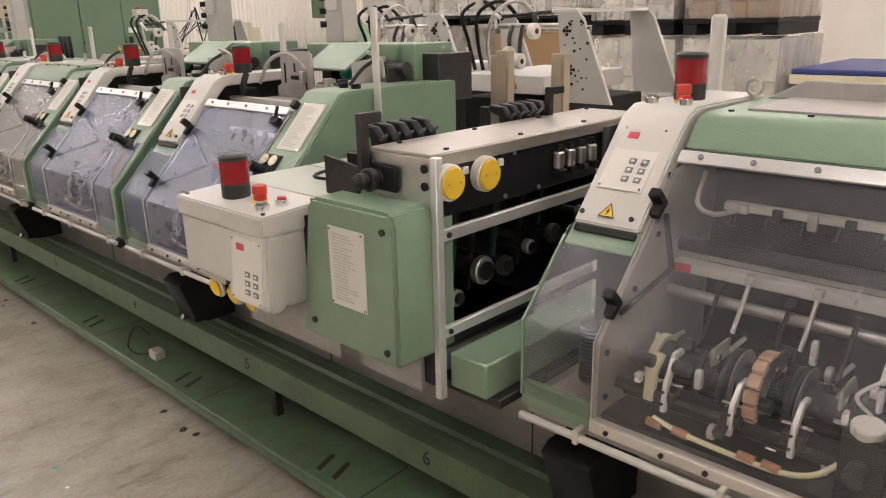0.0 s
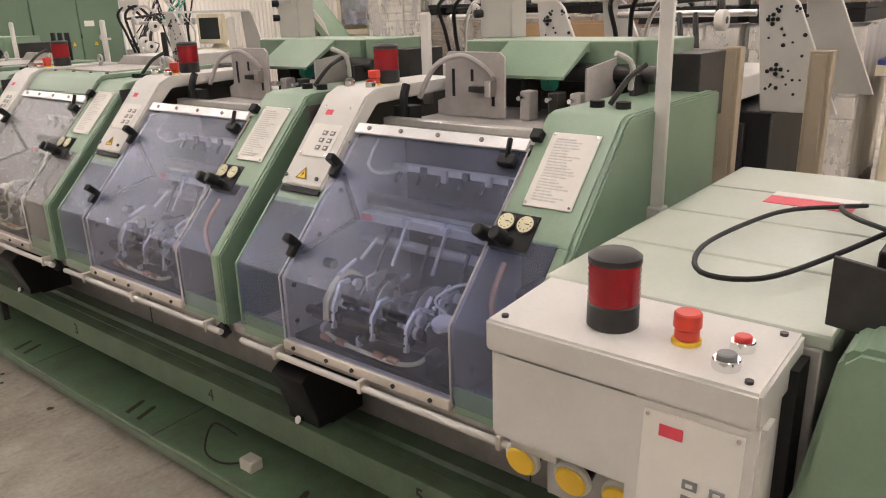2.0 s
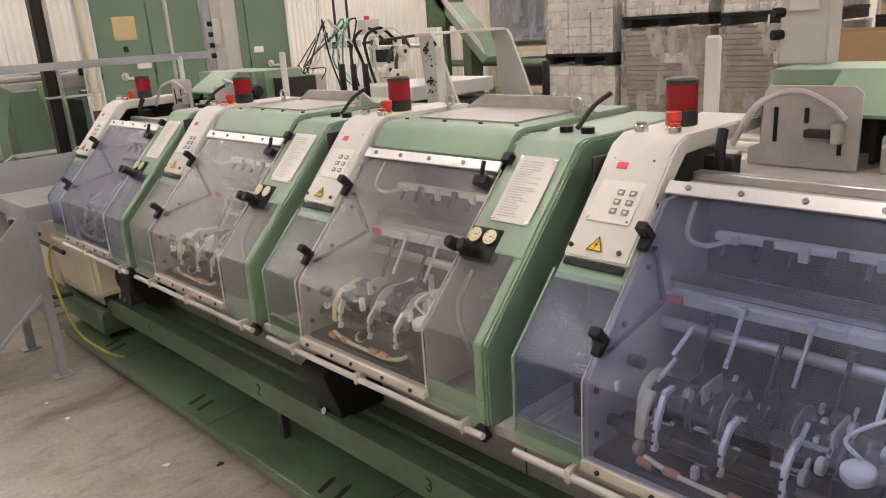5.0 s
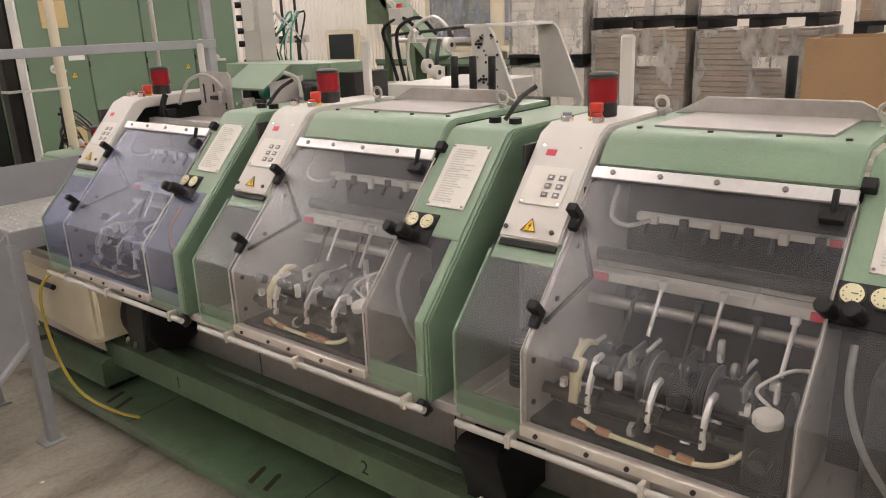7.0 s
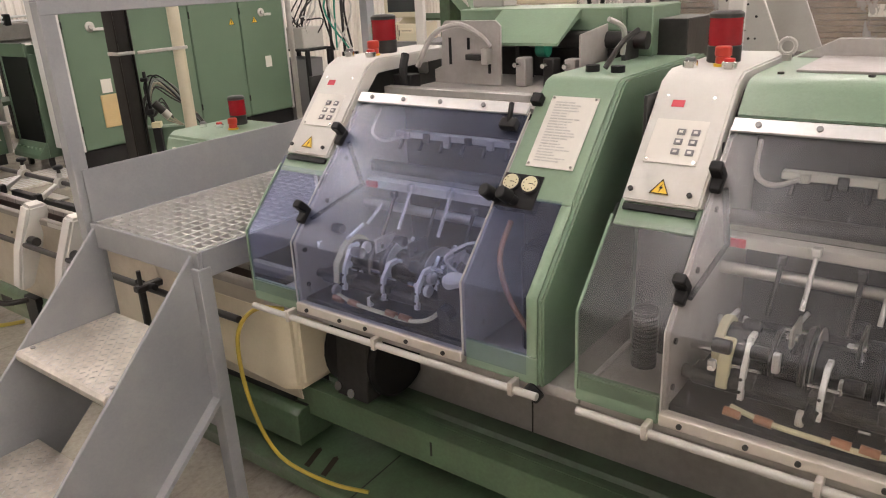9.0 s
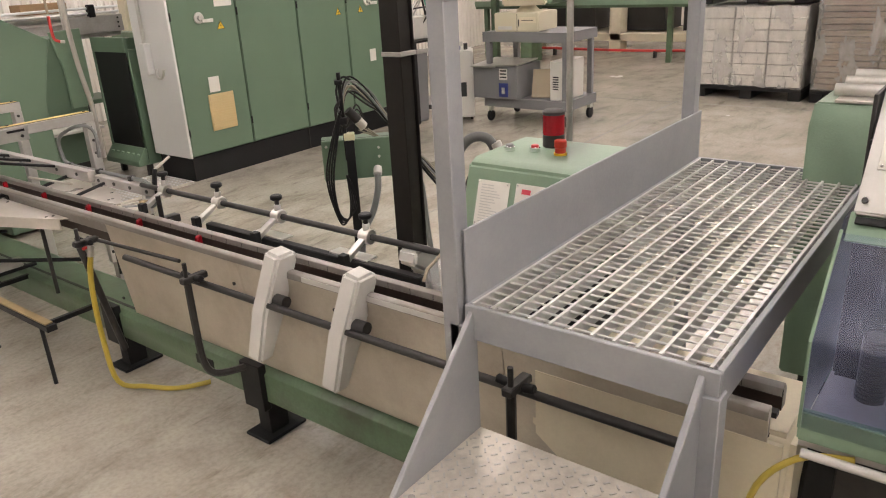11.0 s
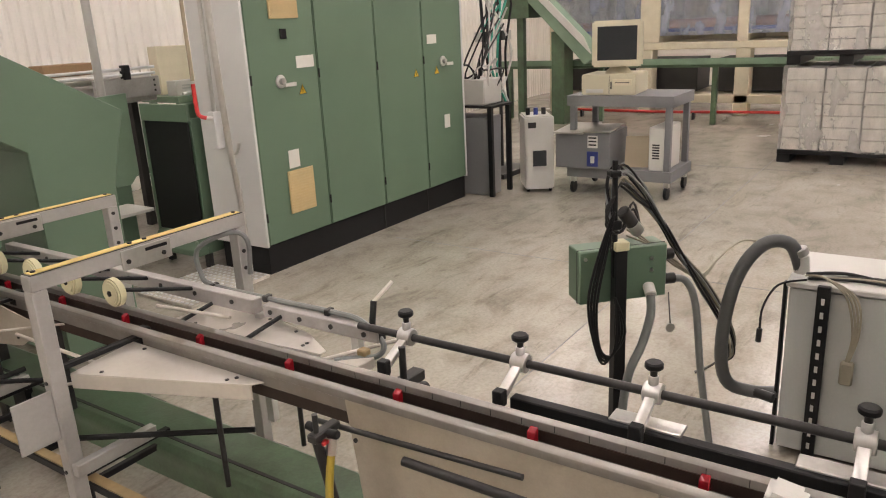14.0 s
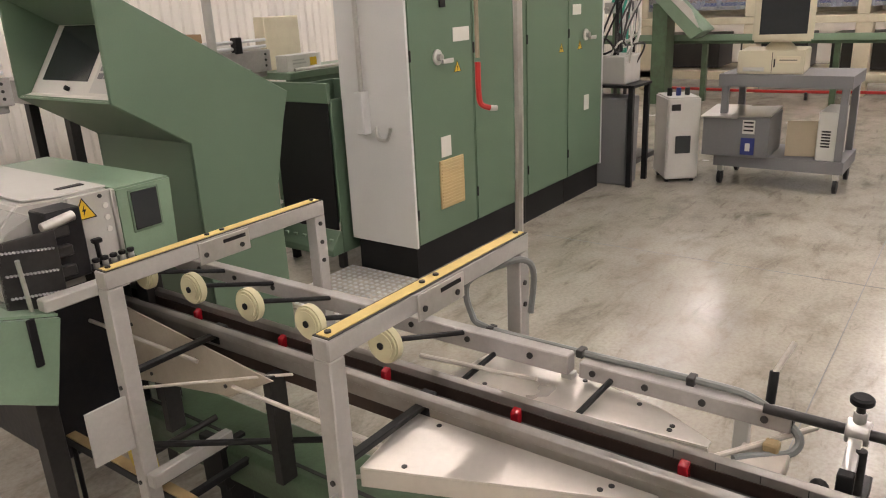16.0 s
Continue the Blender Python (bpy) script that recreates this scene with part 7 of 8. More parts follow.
def green_desk():
    g = thing("green_control_desk", 0, 11.12, 0, "large dark green control desk with screen", "control desk")
    side = [(1.445, 1.61), (2.228, 1.172), (2.19, 1.06), (2.12, 0.80), (2.12, 0.03), (1.727, 0.03), (1.727, 1.041), (1.442, 1.224)]
    solid("side_panel", CABIN, g, lambda bm: prism(bm, side, 0.0, 0.015), "green side panel", 0.003)
    solid("side_panel", CABIN, g, lambda bm: prism(bm, side, 0.62, 0.635), "green side panel", 0.003)
    solid("back_panel", CABIN, g, lambda bm: prism(bm, [(1.445, 1.61), (2.228, 1.172), (2.12, 0.80), (2.12, 0.03), (2.105, 0.03), (2.105, 0.80), (2.21, 1.165), (1.445, 1.59)], 0.015, 0.62), "green back panel", 0.0)
    solid("desk_front", CABIN, g, lambda bm: prism(bm, [(1.442, 1.224), (1.727, 1.041), (1.727, 0.03), (1.742, 0.03), (1.742, 1.052), (1.452, 1.235)], 0.015, 0.62), "green desk front", 0.0)
    a = solid("screen_panel", PAPER, g, lambda bm: prism(bm, [(1.447, 1.23), (1.49, 1.238), (1.66, 1.49), (1.67, 1.488), (1.50, 1.228), (1.455, 1.222)], 0.016, 0.619), "pale screen panel", 0.0)

    def onpanel(u, lift=0.0):
        return (1.49 + 0.17 * u - 0.83 * lift, 1.238 + 0.252 * u + 0.56 * lift)

    def tile(name, mat, parent, u0, u1, v0, v1, h, label=""):
        q = [onpanel(u0), onpanel(u1), onpanel(u1, h), onpanel(u0, h)]
        return solid(name, mat, parent, lambda bm: prism(bm, q, v0, v1), label, 0.0)

    tile("screen", SCREEN, a, 0.18, 0.93, 0.26, 0.57, 0.003, "dark screen")
    pad = tile("keypad", PALE, a, 0.04, 0.94, 0.03, 0.22, 0.002, "pale key panel")
    for i in range(7):
        for j in range(4):
            tile("key", INK if (i < 3 and j > 0) or i > 2 else PINK, pad, 0.22 + 0.10 * i, 0.285 + 0.10 * i, 0.055 + 0.038 * j, 0.082 + 0.038 * j, 0.006)
    bar("lock_button", BLACK, a, (1.50, 0.36, 1.257), (1.487, 0.36, 1.265), 0.009, "black lock", 10)
    h = thing("green_bin", 0, 0, 0, "dark green bin with a black curtain", "bin")
    block("frame_top", CABIN, h, 3.06, 3.085, 11.72, 12.20, 0.98, 1.09, "green top rail", 0.003)
    block("frame_side", CABIN, h, 3.06, 3.085, 12.18, 12.20, 0.20, 0.98, "green side rail", 0.003)
    block("side", CABIN, h, 3.085, 3.6, 11.72, 11.735, 0.1, 1.0, "green side", 0.003)
    block("side", CABIN, h, 3.085, 3.6, 12.185, 12.20, 0.1, 1.05, "green side", 0.003)
    block("back", CABIN, h, 3.6, 3.62, 11.72, 12.20, 0.1, 1.05, "green back", 0.003)
    block("curtain", BLACK, h, 3.07, 3.08, 11.735, 12.18, 0.24, 0.98, "black curtain", 0.002)
    lip = solid("lip", CABIN, h, lambda bm: prism(bm, [(2.99, 0.14), (3.07, 0.24), (3.085, 0.23), (3.085, 0.1), (2.99, 0.1)], 11.72, 12.20), "green sloping lip", 0.004)
    for k in range(6):
        block("lip_tab", SAGE, lip, 3.02, 3.04, 11.745 + 0.075 * k, 11.775 + 0.075 * k, 0.178, 0.195, "", 0.002)
    for x, y in ((3.1, 11.75), (3.55, 11.75), (3.1, 12.15), (3.55, 12.15)):
        block("foot", DARK, h, x - 0.02, x + 0.02, y - 0.02, y + 0.02, 0.0, 0.1)
    c = thing("green_folding_unit", 0, 0, 0, "sage green machine unit behind the desk", "machine")
    solid("cheek", SAGE, c, lambda bm: prism(bm, [(2.80, 1.15), (3.05, 1.16), (3.05, 0.62), (2.98, 0.55), (2.86, 0.55), (2.86, 0.85)], 12.3, 12.33), "green cheek", 0.003)
    block("unit_body", CABIN, c, 2.5, 3.0, 12.34, 12.8, 0.1, 1.1, "dark green body", 0.004)
    block("unit_base", DARK, c, 2.52, 2.98, 12.36, 12.78, 0.0, 0.1)
    block("low_ledge", GREY, c, 2.4, 2.95, 12.05, 12.34, 0.40, 0.42, "grey ledge")
    block("ledge_leg", DARK, c, 2.5, 2.54, 12.1, 12.3, 0.0, 0.40)
    t = thing("tread_plate_step", 2.55, 11.20, 0, "low studded metal floor plate by the cabinet", "floor plate")
    block("plate", DIAMOND, t, -0.05, 0.57, 0.0, 0.50, 0.0, 0.02, "bright studded plate", 0.003)
    bm = bmesh.new()
    for i in range(15):
        for j in range(12):
            rod(bm, (-0.03 + 0.0415 * i, 0.02 + 0.0415 * j, 0.02), (-0.03 + 0.0415 * i, 0.02 + 0.0415 * j, 0.024), 0.013, 8, 0.008)
    tagged(part("plate_studs", bm, ALU, t, "raised studs"), kind="stuff")


green_desk()


def roller_table(x, y):
    b = thing("roller_table", x, y, 0, "grey roller table by the ribbed wall", "machine table", "tables by the wall")
    block("body", BEAM, b, 0, 1.6, 0.03, 0.7, 1.02, 1.16, "grey side sheet", 0.006)
    block("side_sheet", BEAM, b, 1.05, 1.62, 0.0, 0.03, 1.06, 1.21, "grey cheek sheet", 0.004)
    screws("sheet_bolt", b, [(1.57, 0.0, z) for z in (1.10, 1.14, 1.18)], (0, -1, 0), 0.009, DARK)
    for k in range(4):
        bar("roller", STEEL, b, (0.02, 0.06 + 0.12 * k, 1.20 + 0.012 * k), (1.58, 0.06 + 0.12 * k, 1.20 + 0.012 * k), 0.022, "bright roller")
    for k in range(2):
        bar("rail", ALU, b, (0.02, 0.02, 1.235 + 0.045 * k), (1.60, 0.02, 1.235 + 0.045 * k), 0.012, "bright rail", 10)
    block("clamp", BLACK, b, 1.30, 1.36, -0.02, 0.04, 1.20, 1.31, "black clamp", 0.006)
    for x2 in (0.1, 1.4):
        for y2 in (0.1, 0.55):
            block("leg", DARK, b, x2, x2 + 0.06, y2, y2 + 0.06, 0, 1.02)
    block("under_shelf", CABIN, b, 0.05, 1.55, 0.15, 0.6, 0.42, 0.46, "green low shelf")


roller_table(2.25, 13.05)
roller_table(0.4, 13.05)


def wall_things():
    o = thing("cardboard_stack", 3.1, 13.35, 1.25, "low pile of brown cardboard on the rollers", "cardboard")
    block("board", CARD, o, 0, 0.42, 0, 0.2, 0, 0.09, "", 0.004)
    u = thing("green_side_table", 3.55, 12.95, 0, "long green machine side table with tools on top", "machine table")
    block("top", SAGE, u, 0.4, 2.2, 0.0, 0.5, 0.98, 1.03, "green top", 0.004)
    block("apron", CABIN, u, 0.42, 2.15, 0.02, 0.04, 0.80, 0.98, "dark green apron", 0.003)
    for x in (0.45, 2.1):
        for y in (0.06, 0.42):
            block("leg", CABIN, u, x, x + 0.05, y, y + 0.05, 0.0, 0.98)
    bar("side_rod", STEEL, u, (0.45, 0.0, 1.05), (2.1, 0.0, 1.05), 0.012, "bright rod", 10)
    q = thing("cream_cabinet", 4.0, 13.3, 1.03, "cream upright cabinet on the side table", "cabinet")
    block("box", CREAM, q, 0.06, 0.42, 0, 0.12, 0, 0.40, "", 0.006)
    r = thing("white_carton", 4.02, 13.05, 1.03, "white printed carton with yellow label", "carton")
    block("carton", BOXWHITE, r, 0, 0.36, 0, 0.12, 0, 0.12, "white carton", 0.003)
    block("label", YELLOW, r, 0.24, 0.31, -0.002, 0.0, 0.03, 0.09, "yellow label", 0)
    block("print_bar", PRINT, r, 0.06, 0.20, -0.002, 0.0, 0.05, 0.062, "", 0)
    block("print_bar", PRINT, r, 0.06, 0.18, -0.002, 0.0, 0.075, 0.085, "", 0)


wall_things()


# ---- cart with computer, stands ----
def cart():
    c = thing("utility_cart", 6.30, 9.99, 0, "grey plastic two-shelf utility cart on castors", "cart", rz=-90)
    def shelf(z):
        def f(bm):
            box(bm, -0.46, 0.46, -0.29, 0.29, z - 0.02, z)
            for y in (-0.29, 0.275):
                box(bm, -0.46, 0.46, y, y + 0.015, z - 0.09, z - 0.02)
            for x in (-0.46, 0.445):
                box(bm, x, x + 0.015, -0.275, 0.275, z - 0.09, z - 0.02)
        return f
    solid("top_shelf", CARTGREY, c, shelf(0.855), "grey ribbed top shelf", 0.0)
    solid("low_shelf", CARTGREY, c, shelf(0.24), "grey low shelf", 0.0)
    for x in (-0.44, 0.39):
        for y in (-0.27, 0.22):
            block("leg", CARTGREY, c, x, x + 0.05, y, y + 0.05, 0.24, 0.768, "grey leg", 0.004)
            bar("castor_wheel", BLACK, c, (x + 0.012, y + 0.025, 0.055), (x + 0.04, y + 0.025, 0.055), 0.055, "black castor wheel", 20, 0.004)
            block("castor_fork", STEEL, c, x + 0.005, x + 0.045, y + 0.0, y + 0.05, 0.10, 0.15, "steel fork")
    p = thing("computer_case", 6.28, 10.11, 0.855, "aged cream desktop computer case on the cart", "computer", rz=-85)
    block("case", PLASTIC, p, -0.24, 0.22, -0.22, 0.20, 0.0, 0.17, "cream case", 0.008, None, 2)
    block("drive_bay", CREAM, p, 0.03, 0.19, -0.226, -0.22, 0.08, 0.13, "drive slot")
    block("slot", DARK, p, 0.05, 0.17, -0.228, -0.226, 0.10, 0.106, bevel=0)
    block("front_seam", DARK, p, -0.002, 0.002, -0.2215, -0.22, 0.01, 0.16, bevel=0)
    block("power_button", DARK, p, 0.012, 0.022, -0.225, -0.22, 0.05, 0.11, "dark power button", 0.001)
    block("grille", PALE, p, -0.20, -0.05, -0.224, -0.22, 0.02, 0.05)
    m = thing("crt_monitor", 6.28, 10.09, 1.025, "aged cream tube monitor with a dark screen", "monitor", rz=-75)
    solid("housing", PLASTIC, m, lambda bm: [box(bm, -0.205, 0.205, -0.20, -0.10, 0.06, 0.43)] and None, "cream bezel", 0.015, 2)
    solid("rear_shell", PLASTIC, m, lambda bm: prism(bm, [(-0.17, -0.1), (0.17, -0.1), (0.10, 0.18), (-0.10, 0.18)], 0.09, 0.36, "z"), "cream rear shell", 0.02, 2)
    block("screen", SCREEN, m, -0.16, 0.16, -0.203, -0.199, 0.115, 0.385, "dark glass screen", 0.002)
    solid("swivel_foot", PLASTIC, m, lambda bm: [rod(bm, (0, -0.03, 0), (0, -0.03, 0.06), 0.12, 24, 0.06)] and None, "round swivel foot")
    s = thing("steel_equipment_box", 6.22, 10.22, 0.24, "dark grey steel instrument box on the low shelf", "equipment", rz=-88)
    block("case", CARTGREY, s, -0.32, 0.17, -0.26, 0.20, 0, 0.31, "grey steel case", 0.004)
    pan = block("switch_panel", BLUE, s, -0.03, 0.07, -0.266, -0.26, 0.02, 0.15, "blue switch panel")
    block("switch", ALU, pan, 0.005, 0.04, -0.275, -0.266, 0.05, 0.11, "bright switch", 0.003)
    block("label", PAPER, s, -0.025, 0.065, -0.264, -0.26, 0.18, 0.285, "pale printed label")
    for k in range(3):
        block("label_bar", DARK, s, -0.015, 0.055, -0.2655, -0.264, 0.20 + 0.03 * k, 0.213 + 0.03 * k, "", 0)
    block("lid", STEEL, s, -0.33, -0.06, -0.28, 0.20, 0.312, 0.325, "steel lid sheet", 0.001, pose(0, 0, 0, 3, 0, 0))
    block("lid", STEEL, s, -0.05, 0.19, -0.26, 0.16, 0.315, 0.328, "steel lid sheet", 0.001, pose(0, 0, 0, 2, -3, 0))
    b = thing("leaning_board", 6.10, 9.84, 0.24, "tan board leaning on the low shelf", "board", rz=-92)
    block("board", TAN, b, -0.10, 0.14, -0.05, -0.03, 0.008, 0.27, "", 0.002, pose(0, 0, 0, -14, -3, 0))
    v = thing("white_vented_box", 6.24, 9.66, 0.24, "white vented equipment case on the low shelf", "equipment", rz=-90)
    block("case", PALE, v, -0.07, 0.07, -0.2, 0.2, 0, 0.36, "white case", 0.006)
    for k in range(6):
        block("vent_slot", BLACK, v, -0.04, 0.02, -0.202, -0.2, 0.10 + 0.022 * k, 0.112 + 0.022 * k, "", 0)


CARTGREY = material("grey_plastic", (0.20, 0.20, 0.205), 0.55, vary=0.08, grain=90, bump=0.05)
cart()


def dehumidifier():
    d = thing("white_chiller_unit", 6.05, 10.76, 0, "white portable chiller unit with dark display", "chiller unit", rz=-55)
    block("case", PALE, d, -0.13, 0.13, -0.15, 0.22, 0.03, 0.68, "white case", 0.012, None, 2)
    block("display", SCREEN, d, -0.06, 0.06, -0.156, -0.15, 0.24, 0.38, "dark display", 0.002)
    block("label", DARK, d, -0.10, -0.03, -0.154, -0.15, 0.58, 0.63, "dark label", 0)
    block("side_vent", BLACK, d, 0.13, 0.135, -0.05, 0.12, 0.42, 0.60, "black side vent")
    for x in (-0.1, 0.1):
        for y in (-0.1, 0.15):
            bar("castor", BLACK, d, (x - 0.012, y, 0.02), (x + 0.012, y, 0.02), 0.02, "black castor", 12)
    for k in range(3):
        bar("bottle", (BLACK, BLUE, DARK)[k], d, (-0.08 + 0.07 * k, 0.0, 0.68), (-0.08 + 0.07 * k, 0.0, 0.74), 0.02, "small bottle", 12)
    s = thing("black_stand", 5.72, 11.15, 0, "black steel stand with grey box and bin", "stand")
    for x in (-0.12, 0.2):
        for y in (-0.18, 0.3):
            block("leg", BLACK, s, x, x + 0.04, y, y + 0.04, 0, 0.78, "black leg")
    block("top", BLACK, s, -0.13, 0.25, -0.19, 0.35, 0.78, 0.80, "black top")
    b = thing("grey_bin", 5.70, 11.30, 0, "dark grey plastic bin below the stand", "bin")
    solid("bin", CARTGREY, b, lambda bm: prism(bm, [(-0.06, 0.0), (0.14, 0.0), (0.17, 0.70), (-0.09, 0.70)], -0.28, 0.1), "dark grey bin", 0.01)
    g = thing("grey_ink_pump", 5.74, 11.2, 0.80, "grey pump box with tangled cables", "pump")
    block("box", GREY, g, -0.11, 0.2, -0.15, 0.2, 0, 0.22, "grey box", 0.01)
    rnd = random.Random(8)
    for i in range(9):
        hosepipe("cable", (BLACK, DARK, PALE)[i % 3], g, [(rnd.uniform(-0.1, 0.2), rnd.uniform(-0.16, 0.1), 0.05), (rnd.uniform(-0.12, 0.25), rnd.uniform(-0.2, 0), rnd.uniform(0.25, 0.4)), (rnd.uniform(-0.1, 0.3), rnd.uniform(-0.2, 0.1), rnd.uniform(0.2, 0.5)), (0.2 + rnd.uniform(0, 0.2), rnd.uniform(-0.2, 0.1), rnd.uniform(0.6, 1.2))], 0.008, "tangled cable", 6)
    t = thing("ink_jet_stand", 6.5, 11.5, 0, "black stand with clamps and hoses", "stand")
    for x in (0, 0.22):
        bar("mast", DARK, t, (x, 0, 0), (x, 0, 2.2), 0.018, "dark mast")
    bar("cross_arm", STEEL, t, (-0.25, 0, 1.35), (0.4, 0, 1.35), 0.014, "steel arm")
    block("base", DARK, t, -0.2, 0.4, -0.25, 0.25, 0, 0.05)
    for k in range(5):
        block("clamp", DARK if k % 2 else STEEL, t, -0.2 + 0.13 * k, -0.14 + 0.13 * k, -0.05, 0.03, 1.31, 1.40, "clamp")
    for i in range(6):
        hosepipe("hose", (BLACK, PALE, TEAL)[i % 3], t, [(rnd.uniform(-0.2, 0.3), -0.04, 1.4), (rnd.uniform(-0.3, 0.3), -0.1, 1.7), (rnd.uniform(-0.3, 0.3), -0.1, 1.2), (rnd.uniform(-0.2, 0.3), -0.05, 0.7)], 0.012, "hose", 6)


dehumidifier()


# ---- pallets of wrapped stock ----
def pallet_load(x, y, w, d, top, mat, label, seed, cols=3, rows=9, base=0.0):
    p = thing("pallet_load", x, y, base, label, "pallet load", "wrapped pallet loads")
    rnd = random.Random(seed)
    pal = block("pallet", BLACK, p, 0, d, 0, w, 0.09, 0.13, "black pallet deck", 0.004)
    for yy in (0.0, w / 2 - 0.06, w - 0.12):
        block("pallet_foot", BLACK, pal, 0.02, d - 0.02, yy, yy + 0.12, 0, 0.09, bevel=0.004)
    ch, cw = (top - 0.13) / rows, (w - 0.04) / cols
    for i in range(cols):
        for j in range(rows):
            o = rnd.uniform(-0.012, 0.012)
            k = rnd.uniform(0.0, 0.03) if rows > 12 else 0.0
            block("carton" if rows <= 12 else "board_bundle", mat, p, 0.03 + abs(o) + k, d - 0.04, 0.02 + cw * i + 0.003, 0.02 + cw * (i + 1) - 0.003 - abs(o), 0.131 + ch * j, 0.131 + ch * (j + 1) - 0.003 - 0.2 * k, bevel=0.006)
    for i in range(2):
        v = rnd.uniform(0.2, w - 0.3)
        block("label", PAPER, p, 0.012, 0.016, v, v + 0.16, top * 0.72, top * 0.72 + 0.11, "white paper label", 0)
    # wrap: a film with many fine creases round the load
    bm = bmesh.new()
    n, m = 56, 34
    ring = []
    per = 2 * (w + d)
    for a in range(n):
        s = per * a / n
        if s < w: q = (0, s)
        elif s < w + d: q = (s - w, w)
        elif s < 2 * w + d: q = (d, w - (s - w - d))
        else: q = (d - (s - 2 * w - d), 0)
        ring.append(q)
    grid = []
    for k in range(m + 1):
        row = []
        for a, (qx, qy) in enumerate(ring):
            cx, cy = qx - d / 2, qy - w / 2
            e = 1.0 + rnd.uniform(-0.004, 0.014)
            row.append(bm.verts.new((d / 2 + cx * e, w / 2 + cy * e, 0.13 + (top - 0.11) * k / m + rnd.uniform(-0.012, 0.012))))
        grid.append(row)
    for k in range(m):
        for a in range(n):
            bm.faces.new((grid[k][a], grid[k][(a + 1) % n], grid[k + 1][(a + 1) % n], grid[k + 1][a]))
    part("stretch_wrap", bm, WRAP, p, "creased clear stretch wrap", smooth=50)
    return p


def stacked(x, y, w, lower, upper, mats, label, seed):
    pallet_load(x, y, w, 1.0, lower, mats[0], label, seed, 3 if mats[0] == BOXWHITE else 2, 7 if mats[0] == BOXWHITE else 21)
    pallet_load(x, y + 0.03, w - 0.05, 0.95, upper, mats[1], label, seed + 1, 3, 7, lower + 0.03)


stacked(8.0, 8.0, 1.08, 0.92, 0.85, (BOXWHITE, BOXWHITE), "white cartons on black pallet in stretch wrap", 1)
stacked(8.0, 6.80, 1.12, 1.32, 0.8, (STOCK, BOXWHITE), "brown stacked board on pallet in stretch wrap", 3)
stacked(8.0, 5.5, 1.22, 1.30, 0.8, (STOCK, BOXWHITE), "brown stacked board on pallet in stretch wrap", 5)
stacked(6.0, 3.2, 0.85, 1.25, 1.0, (BOXWHITE, BOXWHITE), "pale cartons on pallet in creased stretch wrap", 7)
stacked(6.0, 2.35, 0.82, 1.25, 1.0, (BOXWHITE, CARD), "pale cartons on pallet in creased stretch wrap", 9)
stacked(8.3, 4.2, 1.1, 1.2, 0.9, (BOXWHITE, CARD), "white cartons on black pallet in stretch wrap", 11)


def cardboard_bin():
    b = thing("cardboard_bin", 6.0, 4.2, 0, "tall open brown cardboard bin", "cardboard box")
    for x0, x1, y0, y1 in ((0, 0.012, 0, 0.95), (0.888, 0.9, 0, 0.95), (0.012, 0.888, 0, 0.012), (0.012, 0.888, 0.938, 0.95)):
        block("wall", CARD, b, x0, x1, y0, y1, 0, 1.29, "brown cardboard wall", 0.002)
    block("bottom", CARD, b, 0.012, 0.888, 0.012, 0.938, 0, 0.01)


cardboard_bin()


def blue_table():
    b = thing("belt_table", 6.1, 0.3, 0, "cream machine with blue conveyor belt on top", "belt conveyor")
    block("body", CREAM, b, 0.1, 1.4, 0, 1.9, 0.1, 0.92, "cream body", 0.01)
    block("belt", BLUE, b, 0.0, 1.5, 0.0, 1.98, 0.99, 1.03, "blue belt", 0.01)
    block("frame", CREAM, b, -0.03, 0.0, -0.05, 1.98, 0.92, 0.99, "cream frame")
    for v in (0.2, 0.5):
        block("stop", BLACK, b, 0.0, 0.06, v, v + 0.06, 1.03, 1.16, "black stop")
    block("hood", CREAM, b, 0.5, 1.5, 0.0, 1.2, 1.2, 1.9, "cream hood", 0.01)
    for v in (0.1, 1.1):
        block("hood_post", CREAM, b, 0.6, 0.66, v, v + 0.06, 1.03, 1.2)
    bar("roller", BLACK, b, (0.05, 1.9, 0.95), (1.4, 1.9, 0.95), 0.05, "black roller")
    block("foot", DARK, b, 0.2, 1.3, 0.1, 1.8, 0, 0.1)


blue_table()


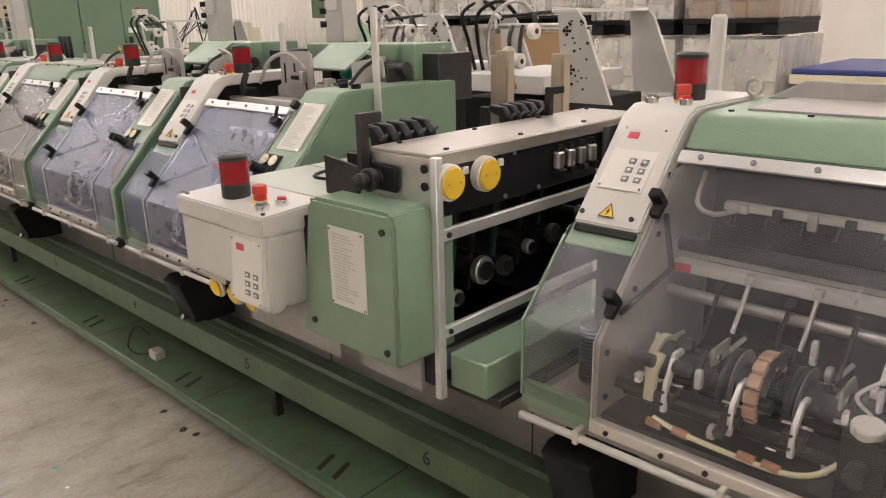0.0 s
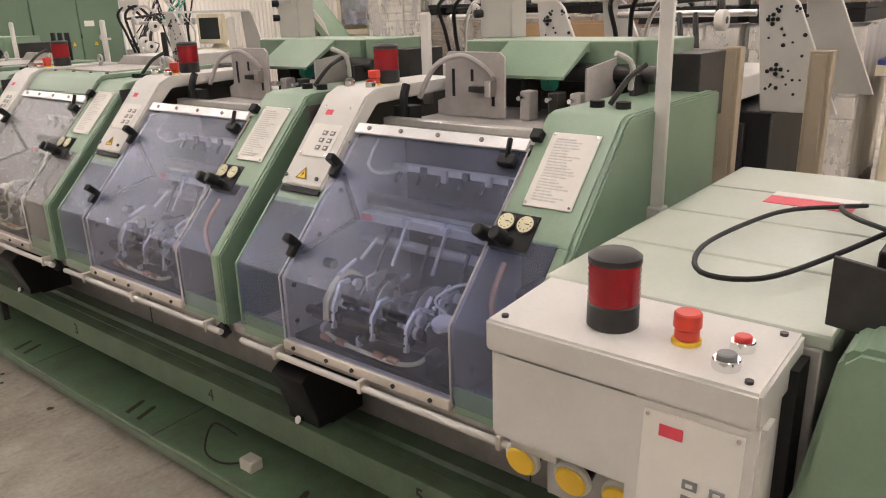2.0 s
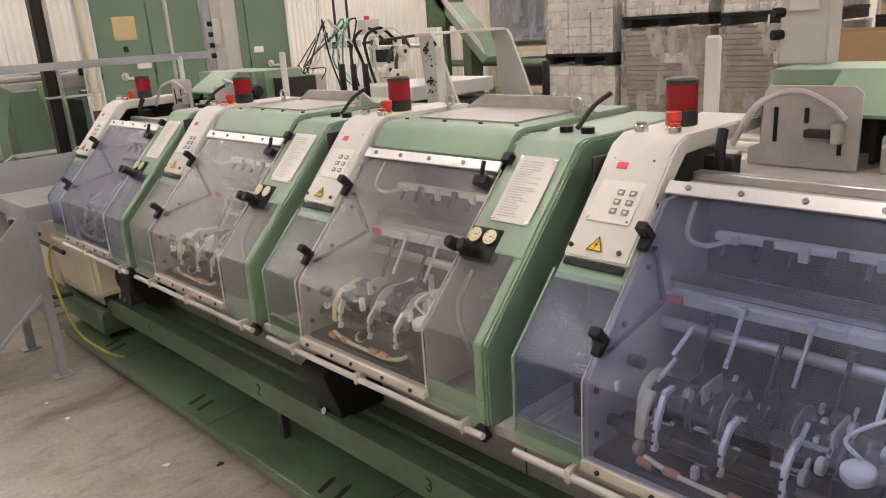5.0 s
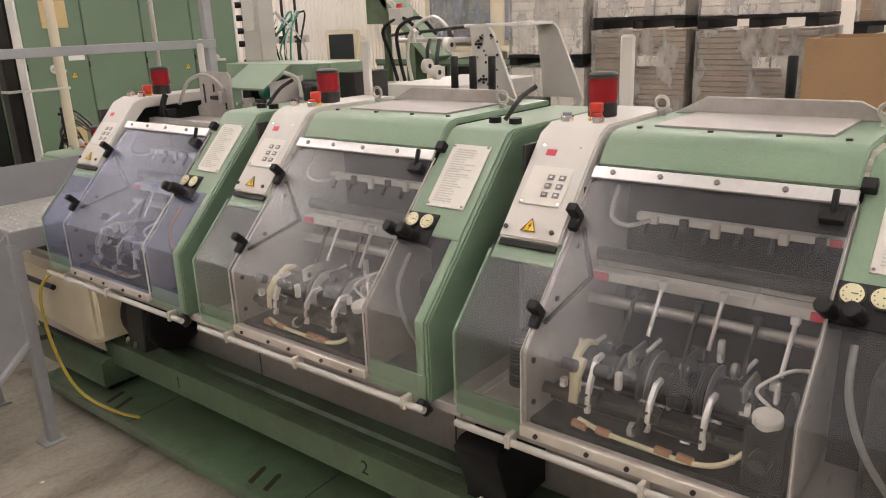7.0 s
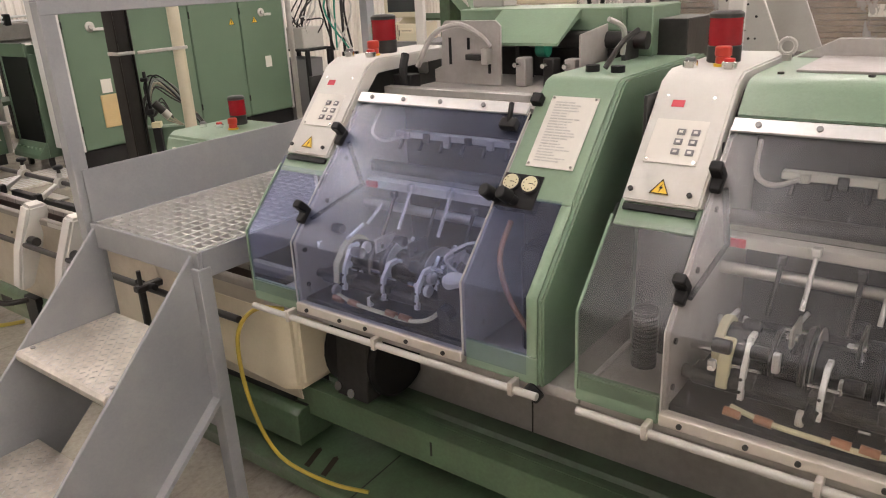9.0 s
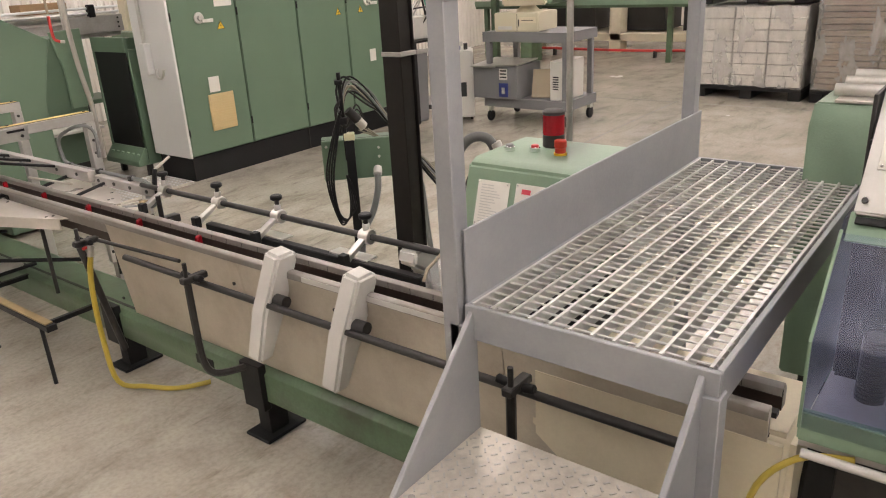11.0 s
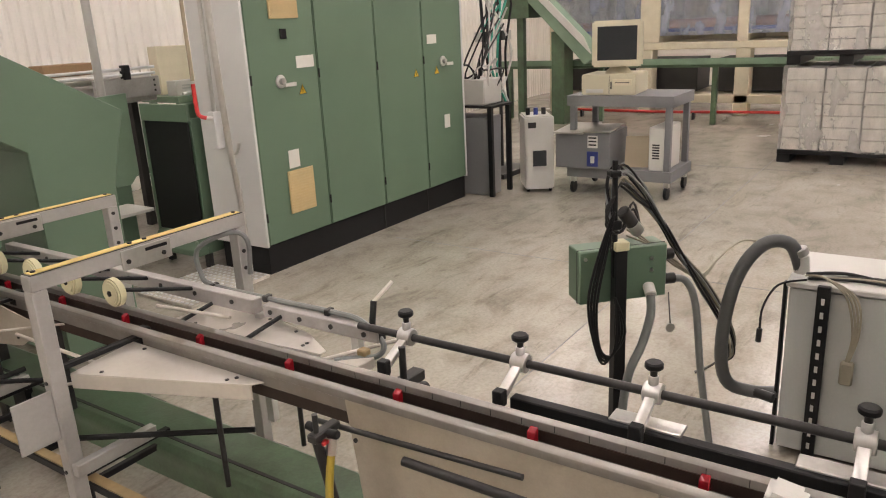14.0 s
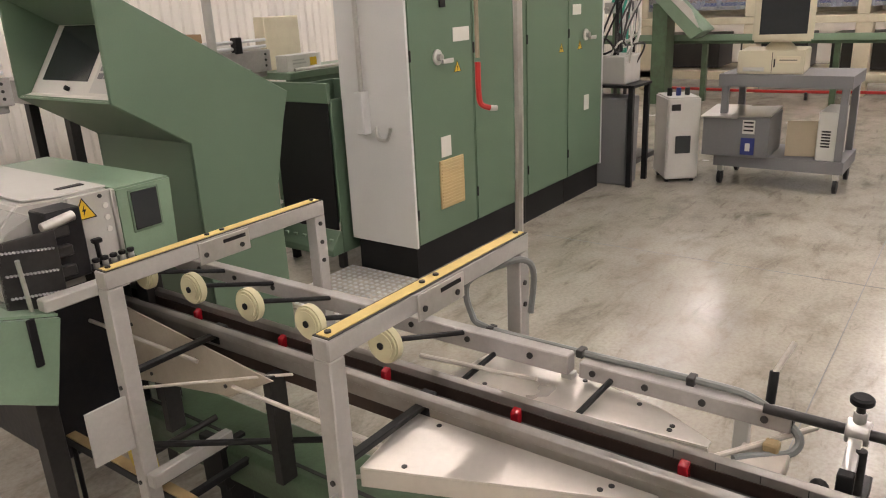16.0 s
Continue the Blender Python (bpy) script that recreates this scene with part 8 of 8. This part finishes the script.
# ---- far cream machine and green conveyor ----
def cream_machine():
    c = thing("cream_machine_line", 11.4, 8.2, 0, "long cream machine with blue-tinted windows", "machine")
    block("body", CREAM, c, 0, 1.3, 0, 5.0, 0.95, 1.05, "cream bed", 0.01)
    block("top_beam", CREAM, c, 0, 1.3, 0, 5.0, 2.4, 2.8, "cream top beam", 0.01)
    for k, (a, b) in enumerate(((0, 1.0), (1.95, 2.1), (3.2, 3.5), (4.9, 5.0))):
        block("panel", CREAM, c, 0, 1.3, a, b, 1.05, 2.4, "cream panel", 0.01)
    for a, b in ((1.0, 1.95), (2.1, 3.2), (3.5, 4.9)):
        block("window", WINDOW, c, 0.02, 0.03, a, b, 1.15, 2.4, "blue-tinted clear window", 0)
        block("blue_rail", BLUE, c, 0.05, 0.10, a, b, 1.20, 1.25, "blue rail")
        bar("roller", BRASS, c, (0.5, a, 1.3), (0.5, b, 1.3), 0.08, "copper roller")
    block("back", CREAM, c, 1.2, 1.28, 0, 5.0, 1.05, 2.4, "pale back")
    for v in (0.0, 1.9, 3.3, 4.8):
        block("leg", CREAM, c, 0, 0.25, v, v + 0.2, 0, 0.95, "cream leg", 0.01)
    block("plinth", CREAM, c, 0, 1.2, 0, 5, 0.18, 0.30, "cream stretcher", 0.01)
    for k in range(4):
        block("drive_case", DARK, c, 0.3, 1.0, 0.3 + 1.2 * k, 1.2 + 1.2 * k, 0.32, 0.8, "dark works")
    r = thing("red_hose", 10.9, 8.2, 0, "red hose lying along the floor", "hose")
    hosepipe("hose", RED, r, [(0, 0, 0.10), (0.03, 1.5, 0.12), (0, 3.0, 0.10), (0.02, 4.6, 0.11)], 0.02, "red hose")
    for v in (0.5, 2.5, 4.2):
        block("hose_bracket", DARK, r, -0.03, 0.05, v, v + 0.03, 0, 0.1)
    g = thing("green_transfer_conveyor", 10.4, 8.4, 0, "long green transfer conveyor", "conveyor")
    block("bed", DEEP, g, 0, 0.35, 0, 5.2, 0.76, 0.86, "green bed", 0.006)
    block("edge", SAGE, g, -0.02, 0.0, 0, 5.2, 0.80, 0.88, "pale green edge")
    for v in (0.1, 1.9, 3.5, 5.0):
        block("leg", DEEP, g, 0.05, 0.12, v, v + 0.07, 0, 0.76, "green leg")
    k = thing("green_inclined_feeder", 9.9, 12.4, 0, "green inclined chute feeder", "feeder")
    solid("chute", SAGE, k, lambda bm: prism(bm, [(-0.6, 0.95), (0.55, 2.05), (0.65, 1.95), (-0.45, 0.85)], 0, 0.5, "x"), "green inclined chute", 0.006)
    for i in range(6):
        bar("chute_rod", PALE, k, (-0.02, -0.55 + 0.02 * i, 1.0 + 0.04 * i), (-0.02, 0.45 + 0.02 * i, 1.95 + 0.04 * i), 0.012, "pale rod")
    block("stand", DEEP, k, 0.1, 0.4, -0.1, 0.1, 0, 1.3, "green stand")
    block("head", DEEP, k, 0, 0.5, 0.4, 0.9, 1.5, 2.1, "green head", 0.01)
    block("head_leg", DEEP, k, 0.2, 0.3, 0.6, 0.7, 0, 1.5)


WINDOW = sheet("blue_window", (0.90, 0.93, 0.98), (0.7, 0.74, 0.85), 0.2)
cream_machine()


def clutter():
    rnd = random.Random(12)
    for i in range(26):
        x, y = rnd.uniform(-0.2, 1.05), rnd.uniform(1.5, 9.0)
        s = rnd.uniform(0.006, 0.018)
        p = thing("paper_scrap", x, y, 0, "small torn paper scrap on the floor", "paper scrap", "paper scraps")
        bm = bmesh.new()
        pts = [(s * rnd.uniform(0.6, 1.2) * math.cos(a), s * rnd.uniform(0.6, 1.2) * math.sin(a)) for a in (0, 1.3, 2.6, 4.2, 5.2)]
        prism(bm, pts, 0.0005, 0.0018, "z")
        part("scrap", bm, PAPER if i % 5 else TEAL, p)


def tray_debris():
    """Brown scraps and oily crumbs on the floor along the tray's edge."""
    rnd = random.Random(31)
    for i in range(10):
        x, y = 1.13 - rnd.uniform(0.0, 0.05), rnd.uniform(0.6, 5.6)
        s = rnd.uniform(0.008, 0.02)
        p = thing("dirt_clump", x, y, 0, "dark oily dirt clump on the floor beside the tray", "dirt", "dirt by the tray")
        bm = bmesh.new()
        ring = [bm.verts.new((s * rnd.uniform(0.5, 1.3) * math.cos(6.2832 * k / 9), s * rnd.uniform(0.5, 1.6) * math.sin(6.2832 * k / 9), 0.0004)) for k in range(9)]
        peaks = [bm.verts.new((v.co.x * 0.55, v.co.y * 0.55, rnd.uniform(0.003, 0.007))) for v in ring]
        for k in range(9):
            bm.faces.new((ring[k], ring[(k + 1) % 9], peaks[(k + 1) % 9], peaks[k]))
        bm.faces.new(peaks)
        part("clump", bm, RUST_AND_SHADE, p)


clutter()
tray_debris()
